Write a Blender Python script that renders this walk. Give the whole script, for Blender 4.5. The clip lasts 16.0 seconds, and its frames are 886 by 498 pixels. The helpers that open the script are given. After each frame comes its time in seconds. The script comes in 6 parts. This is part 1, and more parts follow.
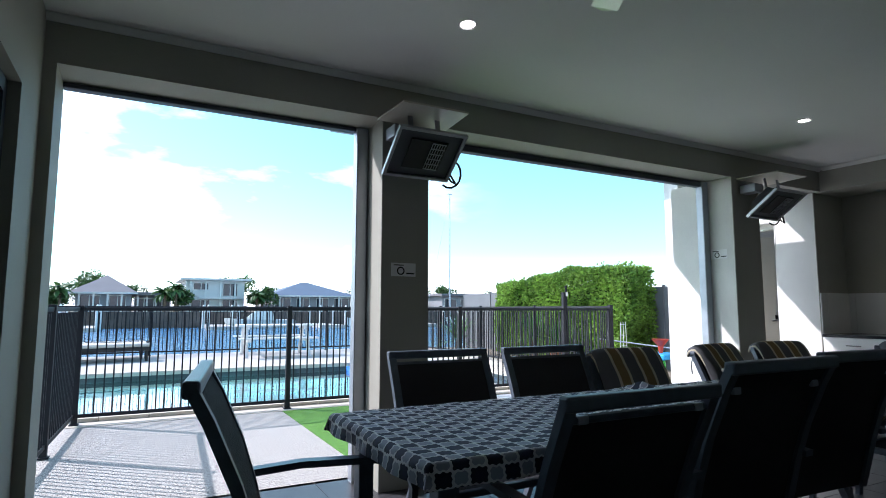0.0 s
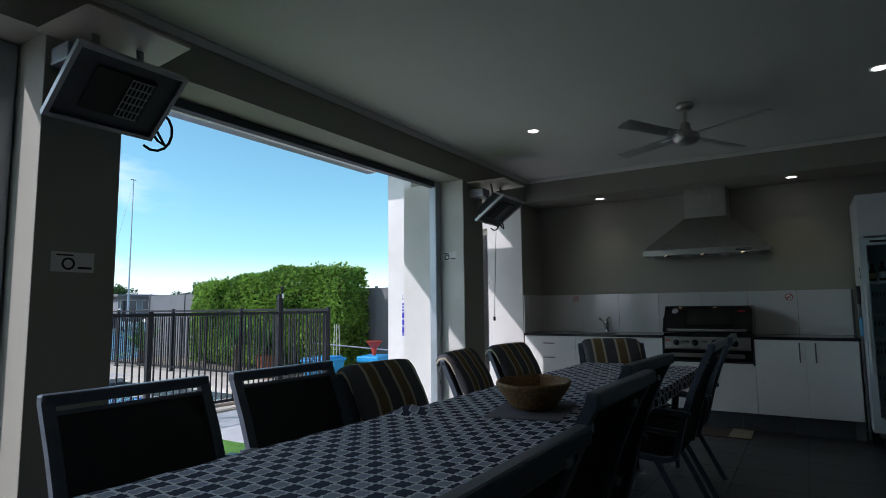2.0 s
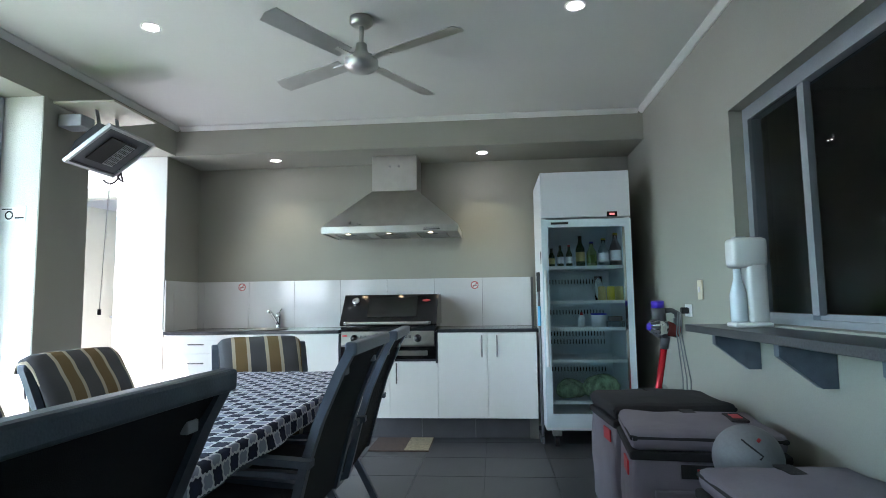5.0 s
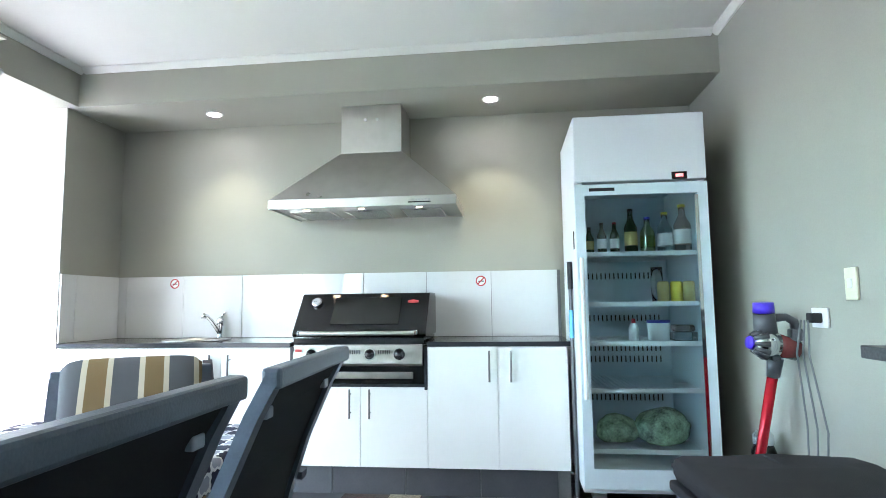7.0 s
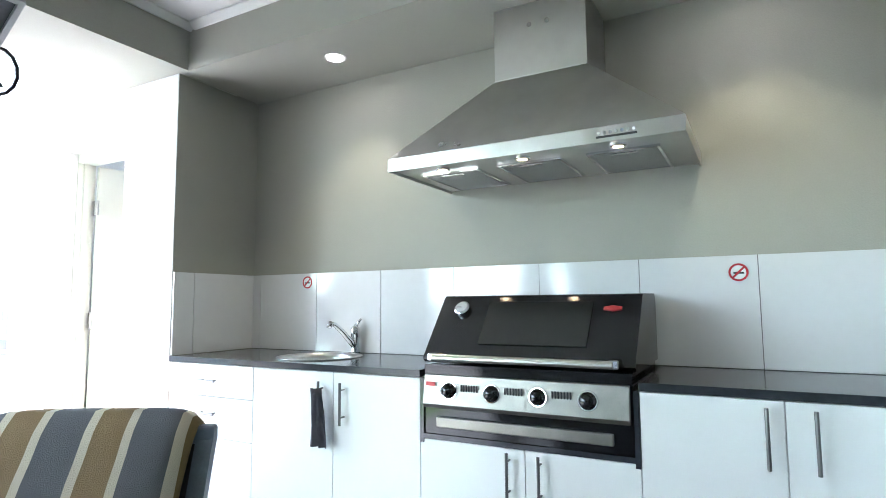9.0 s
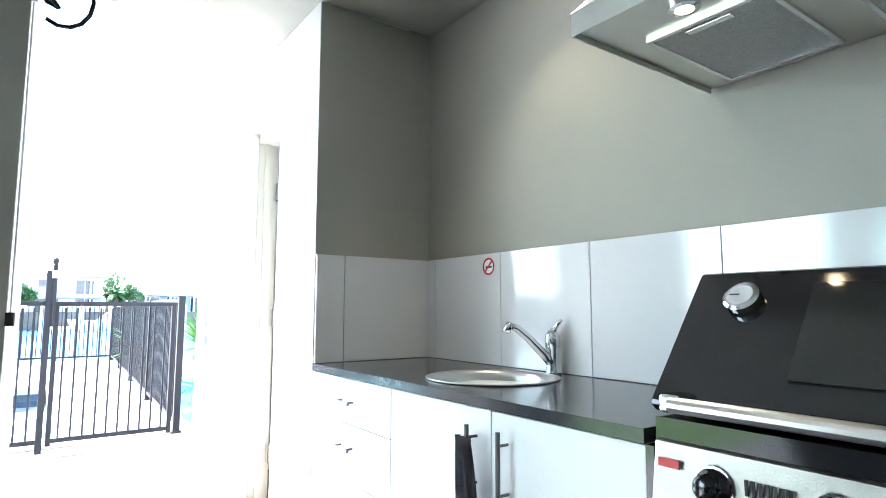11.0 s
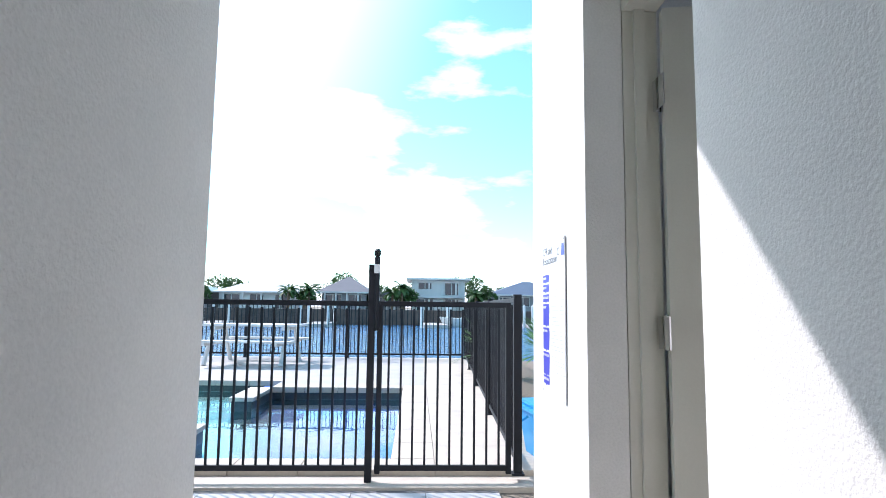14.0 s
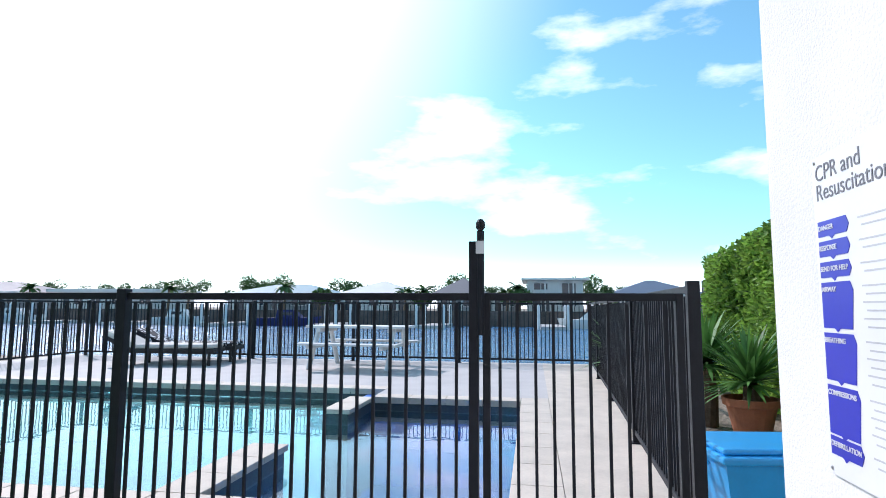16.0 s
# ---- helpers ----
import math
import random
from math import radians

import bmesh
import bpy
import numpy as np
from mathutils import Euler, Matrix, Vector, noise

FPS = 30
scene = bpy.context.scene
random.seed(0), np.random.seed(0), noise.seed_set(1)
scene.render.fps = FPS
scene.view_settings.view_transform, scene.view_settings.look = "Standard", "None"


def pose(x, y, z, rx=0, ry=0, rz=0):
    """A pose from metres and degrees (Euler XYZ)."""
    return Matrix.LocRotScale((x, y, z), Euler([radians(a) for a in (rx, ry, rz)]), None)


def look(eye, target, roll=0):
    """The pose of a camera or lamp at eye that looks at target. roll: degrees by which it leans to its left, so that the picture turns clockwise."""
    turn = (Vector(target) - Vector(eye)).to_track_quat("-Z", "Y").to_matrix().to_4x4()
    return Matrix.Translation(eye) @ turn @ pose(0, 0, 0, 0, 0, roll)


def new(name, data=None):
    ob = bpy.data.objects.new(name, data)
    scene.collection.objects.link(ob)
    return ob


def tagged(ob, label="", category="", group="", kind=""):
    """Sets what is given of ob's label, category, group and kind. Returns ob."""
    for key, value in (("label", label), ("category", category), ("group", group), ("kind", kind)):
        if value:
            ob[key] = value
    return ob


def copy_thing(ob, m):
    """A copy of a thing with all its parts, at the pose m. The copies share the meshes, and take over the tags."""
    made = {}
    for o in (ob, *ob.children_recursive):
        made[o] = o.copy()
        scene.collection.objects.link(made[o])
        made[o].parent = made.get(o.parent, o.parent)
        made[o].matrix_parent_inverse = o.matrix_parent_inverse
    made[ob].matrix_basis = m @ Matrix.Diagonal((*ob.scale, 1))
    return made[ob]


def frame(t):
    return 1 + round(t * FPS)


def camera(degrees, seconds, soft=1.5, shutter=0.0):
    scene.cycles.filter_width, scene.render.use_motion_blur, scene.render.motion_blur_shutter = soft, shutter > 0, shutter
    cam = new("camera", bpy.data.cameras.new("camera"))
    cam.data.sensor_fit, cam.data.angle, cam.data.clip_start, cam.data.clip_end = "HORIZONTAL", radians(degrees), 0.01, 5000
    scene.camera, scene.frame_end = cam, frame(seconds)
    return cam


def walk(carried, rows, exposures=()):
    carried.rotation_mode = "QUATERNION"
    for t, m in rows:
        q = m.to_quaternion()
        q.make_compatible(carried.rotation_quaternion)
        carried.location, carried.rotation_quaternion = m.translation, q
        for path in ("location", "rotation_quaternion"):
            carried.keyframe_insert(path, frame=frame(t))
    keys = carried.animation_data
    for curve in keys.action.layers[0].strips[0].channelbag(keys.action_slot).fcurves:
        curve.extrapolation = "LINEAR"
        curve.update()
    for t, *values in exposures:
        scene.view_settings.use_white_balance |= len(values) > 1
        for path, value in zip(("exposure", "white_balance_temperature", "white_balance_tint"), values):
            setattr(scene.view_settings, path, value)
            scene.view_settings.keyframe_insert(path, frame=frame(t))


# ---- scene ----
cam = camera(75.6, 16.0, soft=0.9)
PATH = [
    (0, (-0.121, -0.302, 1.171), (0.814, 1.454, 1.378), 0.1),
    (0.5, (-0.086, -0.092, 1.181), (1.061, 1.534, 1.388), -0.1),
    (1, (0.004, 0.145, 1.201), (1.324, 1.633, 1.405), -0.4),
    (1.5, (0.101, 0.251, 1.183), (1.555, 1.608, 1.392), -0.3),
    (2, (0.177, 0.431, 1.209), (1.857, 1.497, 1.413), -0.6),
    (2.5, (0.326, 0.444, 1.22), (2.17, 1.193, 1.416), -0.7),
    (3, (0.57, 0.454, 1.216), (2.468, 1.051, 1.414), -0.8),
    (3.5, (0.809, 0.461, 1.216), (2.743, 0.935, 1.405), -0.8),
    (4, (1.085, 0.472, 1.219), (3.056, 0.755, 1.404), -0.8),
    (4.5, (1.368, 0.442, 1.136), (3.352, 0.612, 1.319), -0.8),
    (7, (3.069, 0.401, 1.125), (5.047, 0.626, 1.316), -0.7),
    (7.5, (3.421, 0.399, 1.142), (5.385, 0.731, 1.329), -0.7),
    (8, (3.75, 0.414, 1.169), (5.675, 0.924, 1.35), -0.7),
    (10.5, (5.358, 0.895, 1.148), (6.662, 2.396, 1.359), 0.1),
    (11, (5.518, 1.062, 1.122), (6.679, 2.677, 1.331), 0.1),
    (11.5, (5.678, 1.223, 1.146), (6.587, 2.994, 1.341), -0.1),
    (12, (5.781, 1.44, 1.147), (6.462, 3.311, 1.343), 0.0),
    (12.5, (5.869, 1.702, 1.139), (6.409, 3.618, 1.334), 0.1),
    (13, (5.924, 2.016, 1.117), (6.28, 3.973, 1.321), 0.5),
    (13.5, (5.939, 2.357, 1.125), (6.075, 4.342, 1.325), 0.8),
    (14, (5.934, 2.71, 1.14), (6.022, 4.698, 1.343), 0.7),
    (14.5, (5.965, 3.052, 1.14), (5.996, 5.042, 1.343), 0.6),
    (15, (5.942, 3.317, 1.112), (5.816, 5.302, 1.321), 0.4),
    (15.5, (5.909, 3.613, 1.099), (5.714, 5.592, 1.312), 0.4),
    (16, (5.906, 3.875, 1.106), (5.598, 5.84, 1.311), 0.3),
]
WARM, TINT = 5900, 22
EXPO = [(t, e, WARM, TINT) for t, e in ((0.0, 0.65), (1.5, -0.12), (2.5, -0.25), (3.0, 0.0), (3.5, 1.25), (4.5, 2.33), (7.0, 3.72), (8.0, 3.5), (10.5, 3.2), (11.5, 2.85),
        (12.0, 1.85), (12.5, 1.2), (13.5, 0.7), (14.5, 0.42), (15.0, 0.27), (16.0, 0.0))]
walk(cam, [(t, look(eye, target, roll)) for t, eye, target, roll in PATH], EXPO)

# ---- world and sun ----
SUN = Vector((-1.13, 1.0, 1.2)).normalized()
world = bpy.data.worlds.new("sky")
scene.world = world
world.use_nodes = True
wn, wl = world.node_tree.nodes, world.node_tree.links
wn.clear()
w_out = wn.new("ShaderNodeOutputWorld")
w_bg = wn.new("ShaderNodeBackground")
w_sky = wn.new("ShaderNodeTexSky")
w_sky.sky_type = "NISHITA"
w_sky.sun_disc = False
w_sky.sun_elevation = math.asin(SUN.z)
w_sky.sun_rotation = math.atan2(SUN.x, SUN.y)
w_sky.air_density, w_sky.dust_density, w_sky.ozone_density = 1.0, 0.6, 1.0
w_co = wn.new("ShaderNodeTexCoord")
w_map = wn.new("ShaderNodeMapping")
w_map.inputs["Scale"].default_value = (1.6, 1.6, 4.5)
w_no = wn.new("ShaderNodeTexNoise")
w_no.inputs["Scale"].default_value = 2.1
w_no.inputs["Detail"].default_value = 7.0
w_no.inputs["Roughness"].default_value = 0.55
w_rm = wn.new("ShaderNodeValToRGB")
w_rm.color_ramp.elements[0].position, w_rm.color_ramp.elements[1].position = 0.53, 0.70
w_mix = wn.new("ShaderNodeMixRGB")
w_mix.inputs["Color2"].default_value = (10.5, 11.0, 11.4, 1)
wl.new(w_co.outputs["Generated"], w_map.inputs["Vector"])
wl.new(w_map.outputs["Vector"], w_no.inputs["Vector"])
wl.new(w_no.outputs["Fac"], w_rm.inputs["Fac"])
w_sep = wn.new("ShaderNodeSeparateXYZ")
wl.new(w_co.outputs["Generated"], w_sep.inputs[0])
w_haze = wn.new("ShaderNodeVectorMath")  # thin bright cloud round the sun, thinning away from it
w_haze.operation = "DOT_PRODUCT"
w_haze.inputs[1].default_value = SUN
wl.new(w_co.outputs["Generated"], w_haze.inputs[0])
w_hr = wn.new("ShaderNodeMapRange")
w_hr.interpolation_type = "SMOOTHSTEP"
w_hr.inputs["From Min"].default_value, w_hr.inputs["From Max"].default_value = 0.70, 1.02
wl.new(w_haze.outputs["Value"], w_hr.inputs["Value"])
w_low = wn.new("ShaderNodeMapRange")  # cloud bank on the horizon
w_low.interpolation_type = "SMOOTHSTEP"
w_low.inputs["From Min"].default_value, w_low.inputs["From Max"].default_value = 0.10, 0.0
wl.new(w_sep.outputs["Z"], w_low.inputs["Value"])
w_m1 = wn.new("ShaderNodeMath")
w_m1.operation = "MAXIMUM"
wl.new(w_hr.outputs["Result"], w_m1.inputs[0])
wl.new(w_low.outputs["Result"], w_m1.inputs[1])
w_m2 = wn.new("ShaderNodeMath")
w_m2.operation = "MAXIMUM"
w_side = wn.new("ShaderNodeMapRange")  # the clouds thin out to a clear sky towards the north-east
w_side.interpolation_type = "SMOOTHSTEP"
w_side.inputs["From Min"].default_value, w_side.inputs["From Max"].default_value = 0.56, 0.36
wl.new(w_sep.outputs["X"], w_side.inputs["Value"])
w_cl = wn.new("ShaderNodeMath")
w_cl.operation = "MULTIPLY"
wl.new(w_rm.outputs["Color"], w_cl.inputs[0])
wl.new(w_side.outputs["Result"], w_cl.inputs[1])
wl.new(w_cl.outputs[0], w_m2.inputs[0])
wl.new(w_m1.outputs[0], w_m2.inputs[1])
wl.new(w_m2.outputs[0], w_mix.inputs["Fac"])
w_tint = wn.new("ShaderNodeMixRGB")  # clear tropical blue
w_tint.blend_type = "MULTIPLY"
w_tint.inputs["Fac"].default_value = 1.0
w_tint.inputs["Color2"].default_value = (0.96, 1.50, 1.30, 1)
wl.new(w_sky.outputs["Color"], w_tint.inputs["Color1"])
wl.new(w_tint.outputs["Color"], w_mix.inputs["Color1"])
wl.new(w_mix.outputs["Color"], w_bg.inputs["Color"])
w_bg.inputs["Strength"].default_value = 0.15
wl.new(w_bg.outputs["Background"], w_out.inputs["Surface"])
sun_data = bpy.data.lights.new("sun", "SUN")
sun_data.energy, sun_data.angle, sun_data.color = 4.0, radians(0.53), (1.0, 0.95, 0.87)
sun = new("sun", sun_data)
sun.matrix_world = look(SUN * 50, (0, 0, 0))


# ---- materials ----
def mat(name, base, rough=0.6, metal=0.0, vary=0.12, scale=6.0, fine=90.0, bump=0.05, spec=0.5, tone=None, coat=0.0, piece=0.0):
    """A surface with stains at one scale, grain at another, and fine relief."""
    m = bpy.data.materials.new(name)
    m.use_nodes = True
    n, l = m.node_tree.nodes, m.node_tree.links
    p = n["Principled BSDF"]
    p.inputs["Metallic"].default_value = metal
    p.inputs["Specular IOR Level"].default_value = spec
    p.inputs["Coat Weight"].default_value = coat
    co = n.new("ShaderNodeTexCoord")
    a = n.new("ShaderNodeTexNoise")
    a.inputs["Scale"].default_value, a.inputs["Detail"].default_value = scale, 5.0
    b = n.new("ShaderNodeTexNoise")
    b.inputs["Scale"].default_value, b.inputs["Detail"].default_value = fine, 3.0
    l.new(co.outputs["Object"], a.inputs["Vector"])
    l.new(co.outputs["Object"], b.inputs["Vector"])
    mx = n.new("ShaderNodeMath")
    mx.operation = "MULTIPLY_ADD"
    l.new(b.outputs["Fac"], mx.inputs[0])
    mx.inputs[1].default_value = 0.45
    l.new(a.outputs["Fac"], mx.inputs[2])
    r = n.new("ShaderNodeMapRange")
    r.inputs["From Min"].default_value, r.inputs["From Max"].default_value = 0.4, 1.05
    l.new(mx.outputs[0], r.inputs["Value"])
    c = n.new("ShaderNodeMixRGB")
    t2 = tone or tuple(x * (1 - 2 * vary) for x in base)
    c.inputs["Color1"].default_value = (*t2, 1)
    c.inputs["Color2"].default_value = (*(min(1, x * (1 + vary)) for x in base), 1)
    l.new(r.outputs["Result"], c.inputs["Fac"])
    last = c
    if piece:
        oi = n.new("ShaderNodeObjectInfo")
        pr = n.new("ShaderNodeMapRange")
        pr.inputs["To Min"].default_value, pr.inputs["To Max"].default_value = 1 - piece, 1 + piece
        l.new(oi.outputs["Random"], pr.inputs["Value"])
        hs = n.new("ShaderNodeHueSaturation")
        l.new(pr.outputs["Result"], hs.inputs["Value"])
        l.new(c.outputs["Color"], hs.inputs["Color"])
        last = hs
    l.new(last.outputs["Color"], p.inputs["Base Color"])
    rr = n.new("ShaderNodeMapRange")
    rr.inputs["To Min"].default_value, rr.inputs["To Max"].default_value = max(0.02, rough * 0.82), min(1, rough * 1.18)
    l.new(a.outputs["Fac"], rr.inputs["Value"])
    l.new(rr.outputs["Result"], p.inputs["Roughness"])
    if bump:
        bp = n.new("ShaderNodeBump")
        bp.inputs["Strength"].default_value, bp.inputs["Distance"].default_value = min(1, bump * 4), 0.004
        l.new(b.outputs["Fac"], bp.inputs["Height"])
        l.new(bp.outputs["Normal"], p.inputs["Normal"])
    return m


def glow(name, colour, strength):
    m = bpy.data.materials.new(name)
    m.use_nodes = True
    p = m.node_tree.nodes["Principled BSDF"]
    p.inputs["Emission Color"].default_value = (*colour, 1)
    p.inputs["Emission Strength"].default_value = strength
    return m


def glass(name, colour=(0.95, 0.98, 1.0), rough=0.0, ior=1.45):
    m = bpy.data.materials.new(name)
    m.use_nodes = True
    p = m.node_tree.nodes["Principled BSDF"]
    p.inputs["Base Color"].default_value = (*colour, 1)
    p.inputs["Transmission Weight"].default_value = 1.0
    p.inputs["Roughness"].default_value = rough
    p.inputs["IOR"].default_value = ior
    return m


M_TAUPE = mat("taupe_wall_paint", (0.342, 0.336, 0.286), 0.7, vary=0.05, scale=1.5, fine=160, bump=0.06)
M_DIM = mat("indoor_wall_paint", (0.42, 0.40, 0.34), 0.8, vary=0.06, scale=2)
M_CEIL = mat("ceiling_paint", (0.66, 0.66, 0.63), 0.8, vary=0.03, scale=1.2, fine=120, bump=0.03)
M_RENDER = mat("white_textured_render", (0.73, 0.72, 0.69), 0.85, vary=0.1, scale=1.8, fine=130, bump=0.14)
M_JOINT = mat("grey_grout", (0.17, 0.17, 0.17), 0.9)
M_FJOINT = mat("dark_floor_grout", (0.085, 0.085, 0.09), 0.9)
M_FLOOR = mat("charcoal_floor_tile", (0.055, 0.056, 0.062), 0.38, vary=0.12, scale=5, fine=70, bump=0.03, piece=0.06)
M_PAVE = mat("pale_porcelain_paver", (0.60, 0.60, 0.60), 0.55, vary=0.07, scale=5, fine=90, bump=0.05, piece=0.04)
M_COPE = mat("sandstone_coping", (0.60, 0.53, 0.44), 0.75, vary=0.1, scale=4, fine=60, bump=0.08, piece=0.05)
M_SPLASH = mat("gloss_white_wall_tile", (0.66, 0.66, 0.66), 0.09, vary=0.02, scale=2, fine=30, bump=0.0, spec=0.6, piece=0.015)
M_KICK = mat("charcoal_plinth_tile", (0.075, 0.076, 0.085), 0.35, vary=0.1, scale=8, bump=0.02, piece=0.06)
M_LAM = mat("white_laminate", (0.78, 0.78, 0.75), 0.35, vary=0.02, scale=3, fine=200, bump=0.0)
M_STONE = mat("black_speckled_stone", (0.034, 0.036, 0.042), 0.14, vary=0.16, scale=40, fine=600, bump=0.0)
M_STEEL = mat("brushed_steel", (0.56, 0.55, 0.52), 0.3, 1.0, vary=0.06, scale=9, fine=300, bump=0.02)
M_CHROME = mat("chrome", (0.75, 0.76, 0.78), 0.07, 1.0, vary=0.03, bump=0.0)
M_BLACK = mat("black_enamel", (0.012, 0.012, 0.013), 0.10, vary=0.2, bump=0.0)
M_RUBBER = mat("black_rubber", (0.015, 0.015, 0.016), 0.7, vary=0.2, bump=0.05)
M_FENCE = mat("black_powder_coat", (0.016, 0.017, 0.022), 0.6, vary=0.15, scale=12, fine=150, bump=0.04, spec=0.3)
M_ALU = mat("blue_grey_aluminium", (0.42, 0.45, 0.50), 0.4, 0.6, vary=0.06, scale=8, bump=0.02)
M_BLIND = mat("charcoal_blind_track", (0.06, 0.07, 0.09), 0.5, 0.3, vary=0.1, bump=0.03)
M_CHAIR = mat("charcoal_chair_frame", (0.11, 0.135, 0.175), 0.36, 0.2, vary=0.14, scale=20, fine=200, bump=0.04)
M_WHITE = mat("white_plastic", (0.78, 0.78, 0.77), 0.35, vary=0.03, bump=0.0)
M_CREAM = mat("cream_switch_plastic", (0.70, 0.66, 0.50), 0.4, vary=0.03, bump=0.0)
M_DOOR = mat("off_white_door_paint", (0.54, 0.53, 0.46), 0.45, vary=0.04, scale=3, fine=120, bump=0.04)
M_WATER_D = mat("canal_bed", (0.03, 0.10, 0.13), 0.8)
M_GREY_B = mat("grey_boundary_fence", (0.16, 0.165, 0.17), 0.6, vary=0.08, scale=3, bump=0.05)
M_SOIL = mat("pebble_garden", (0.30, 0.25, 0.19), 0.9, vary=0.4, scale=40, fine=160, bump=0.3)
M_LAWN = mat("artificial_grass", (0.11, 0.30, 0.03), 0.85, vary=0.3, scale=30, fine=400, bump=0.3)
M_PEBBLE = mat("exposed_aggregate", (0.46, 0.435, 0.40), 0.8, vary=0.3, scale=110, fine=45, bump=0.35, tone=(0.13, 0.12, 0.11))
peb = M_PEBBLE.node_tree.nodes["Map Range"]
peb.inputs["From Min"].default_value, peb.inputs["From Max"].default_value = 0.62, 0.80
M_DECK = mat("pale_concrete_deck", (0.50, 0.475, 0.45), 0.8, vary=0.08, scale=2.2, fine=80, bump=0.08)
M_POOLT = mat("aqua_pool_plaster", (0.42, 0.84, 0.86), 0.6, vary=0.08, scale=3, bump=0.05)
M_SPAT = mat("blue_spa_plaster", (0.05, 0.20, 0.68), 0.5, vary=0.08, scale=3, bump=0.05)
M_WATERLINE = mat("dark_waterline_tile", (0.05, 0.07, 0.075), 0.3, vary=0.2, scale=30, bump=0.03)
M_LAMP = glow("downlight_lens", (1.0, 0.95, 0.85), 8.0)
M_LAMPW = glow("warm_hood_lens", (1.0, 0.75, 0.4), 6.0)
M_SCREEN = glass("screened_window_glass", (0.80, 0.84, 0.86), 0.0, 1.12)


# ---- building helpers ----
def thing(name, label, category, m=None, group="", kind=""):
    ob = new(name)
    ob.empty_display_size = 0.1
    if m is not None:
        ob.matrix_basis = m
    return tagged(ob, label, category, group, kind)


def mesh_of(name, bm, material, smooth=False):
    bm.normal_update()
    me = bpy.data.meshes.new(name)
    bm.to_mesh(me)
    bm.free()
    me.materials.append(material)
    if smooth:
        for f in me.polygons:
            f.use_smooth = True
    return me


def part(name, bm, material, parent, label="", smooth=False, m=None):
    ob = new(name, mesh_of(name, bm, material, smooth))
    ob.parent = parent
    if m is not None:
        ob.matrix_basis = m
    return tagged(ob, label)


def solid(name, bm, material, label, category, kind="", group="", smooth=False, m=None):
    ob = new(name, mesh_of(name, bm, material, smooth))
    if m is not None:
        ob.matrix_basis = m
    return tagged(ob, label, category, group, kind)


def add_box(bm, x0, x1, y0, y1, z0, z1, bevel=0.0, m=None):
    vs = [bm.verts.new((x, y, z)) for x in (x0, x1) for y in (y0, y1) for z in (z0, z1)]
    fs = [bm.faces.new([vs[i] for i in f]) for f in ((0, 1, 3, 2), (4, 6, 7, 5), (0, 4, 5, 1), (2, 3, 7, 6), (0, 2, 6, 4), (1, 5, 7, 3))]
    if bevel:
        es = list({e for f in fs for e in f.edges})
        r = bmesh.ops.bevel(bm, geom=es, offset=bevel, segments=2, affect="EDGES", profile=0.5)
        vs = list({v for f in r["faces"] for v in f.verts} | {v for v in vs if v.is_valid})
    if m is not None:
        bmesh.ops.transform(bm, matrix=m, verts=[v for v in vs if v.is_valid])
    return bm


def box(x0, x1, y0, y1, z0, z1, bevel=0.0, m=None):
    return add_box(bmesh.new(), x0, x1, y0, y1, z0, z1, bevel, m)


def add_tube(bm, pts, r, seg=8, caps=True):
    """A tube along points; r is one radius or one a point."""
    pts = [Vector(p) for p in pts]
    rs = r if isinstance(r, (list, tuple)) else [r] * len(pts)
    rings, side = [], None
    for i, p in enumerate(pts):
        d = (pts[min(i + 1, len(pts) - 1)] - pts[max(i - 1, 0)]).normalized()
        if side is None:
            side = d.orthogonal().normalized()
        side = (side - d * side.dot(d)).normalized()
        up = d.cross(side)
        rings.append([bm.verts.new(p + (side * math.cos(a) + up * math.sin(a)) * rs[i]) for a in (2 * math.pi * k / seg for k in range(seg))])
    for a, b in zip(rings, rings[1:]):
        for k in range(seg):
            bm.faces.new((a[k], a[(k + 1) % seg], b[(k + 1) % seg], b[k]))
    if caps:
        bm.faces.new(rings[0][::-1])
        bm.faces.new(rings[-1])
    return bm


def tube(pts, r, seg=8):
    return add_tube(bmesh.new(), pts, r, seg)


def add_strap(bm, pts, w, t):
    """A flat bar of width w (along x) and thickness t that follows points in the yz plane."""
    pts = [Vector(p) for p in pts]
    rings = []
    for i, p in enumerate(pts):
        d = (pts[min(i + 1, len(pts) - 1)] - pts[max(i - 1, 0)]).normalized()
        nrm = Vector((1, 0, 0)).cross(d).normalized()
        rings.append([bm.verts.new(p + Vector((sx * w / 2, 0, 0)) + nrm * (sn * t / 2)) for sx, sn in ((-1, -1), (1, -1), (1, 1), (-1, 1))])
    for a, b in zip(rings, rings[1:]):
        for k in range(4):
            bm.faces.new((a[k], a[(k + 1) % 4], b[(k + 1) % 4], b[k]))
    bm.faces.new(rings[0][::-1])
    bm.faces.new(rings[-1])
    return bm


def lathe(profile, seg=24, cap=True):
    """A turned shape round z from (radius, height) pairs."""
    bm = bmesh.new()
    rings = [[bm.verts.new((r * math.cos(2 * math.pi * k / seg), r * math.sin(2 * math.pi * k / seg), z)) for k in range(seg)] for r, z in profile]
    for a, b in zip(rings, rings[1:]):
        for k in range(seg):
            bm.faces.new((a[k], a[(k + 1) % seg], b[(k + 1) % seg], b[k]))
    if cap:
        bm.faces.new(rings[0][::-1])
        bm.faces.new(rings[-1])
    return bm


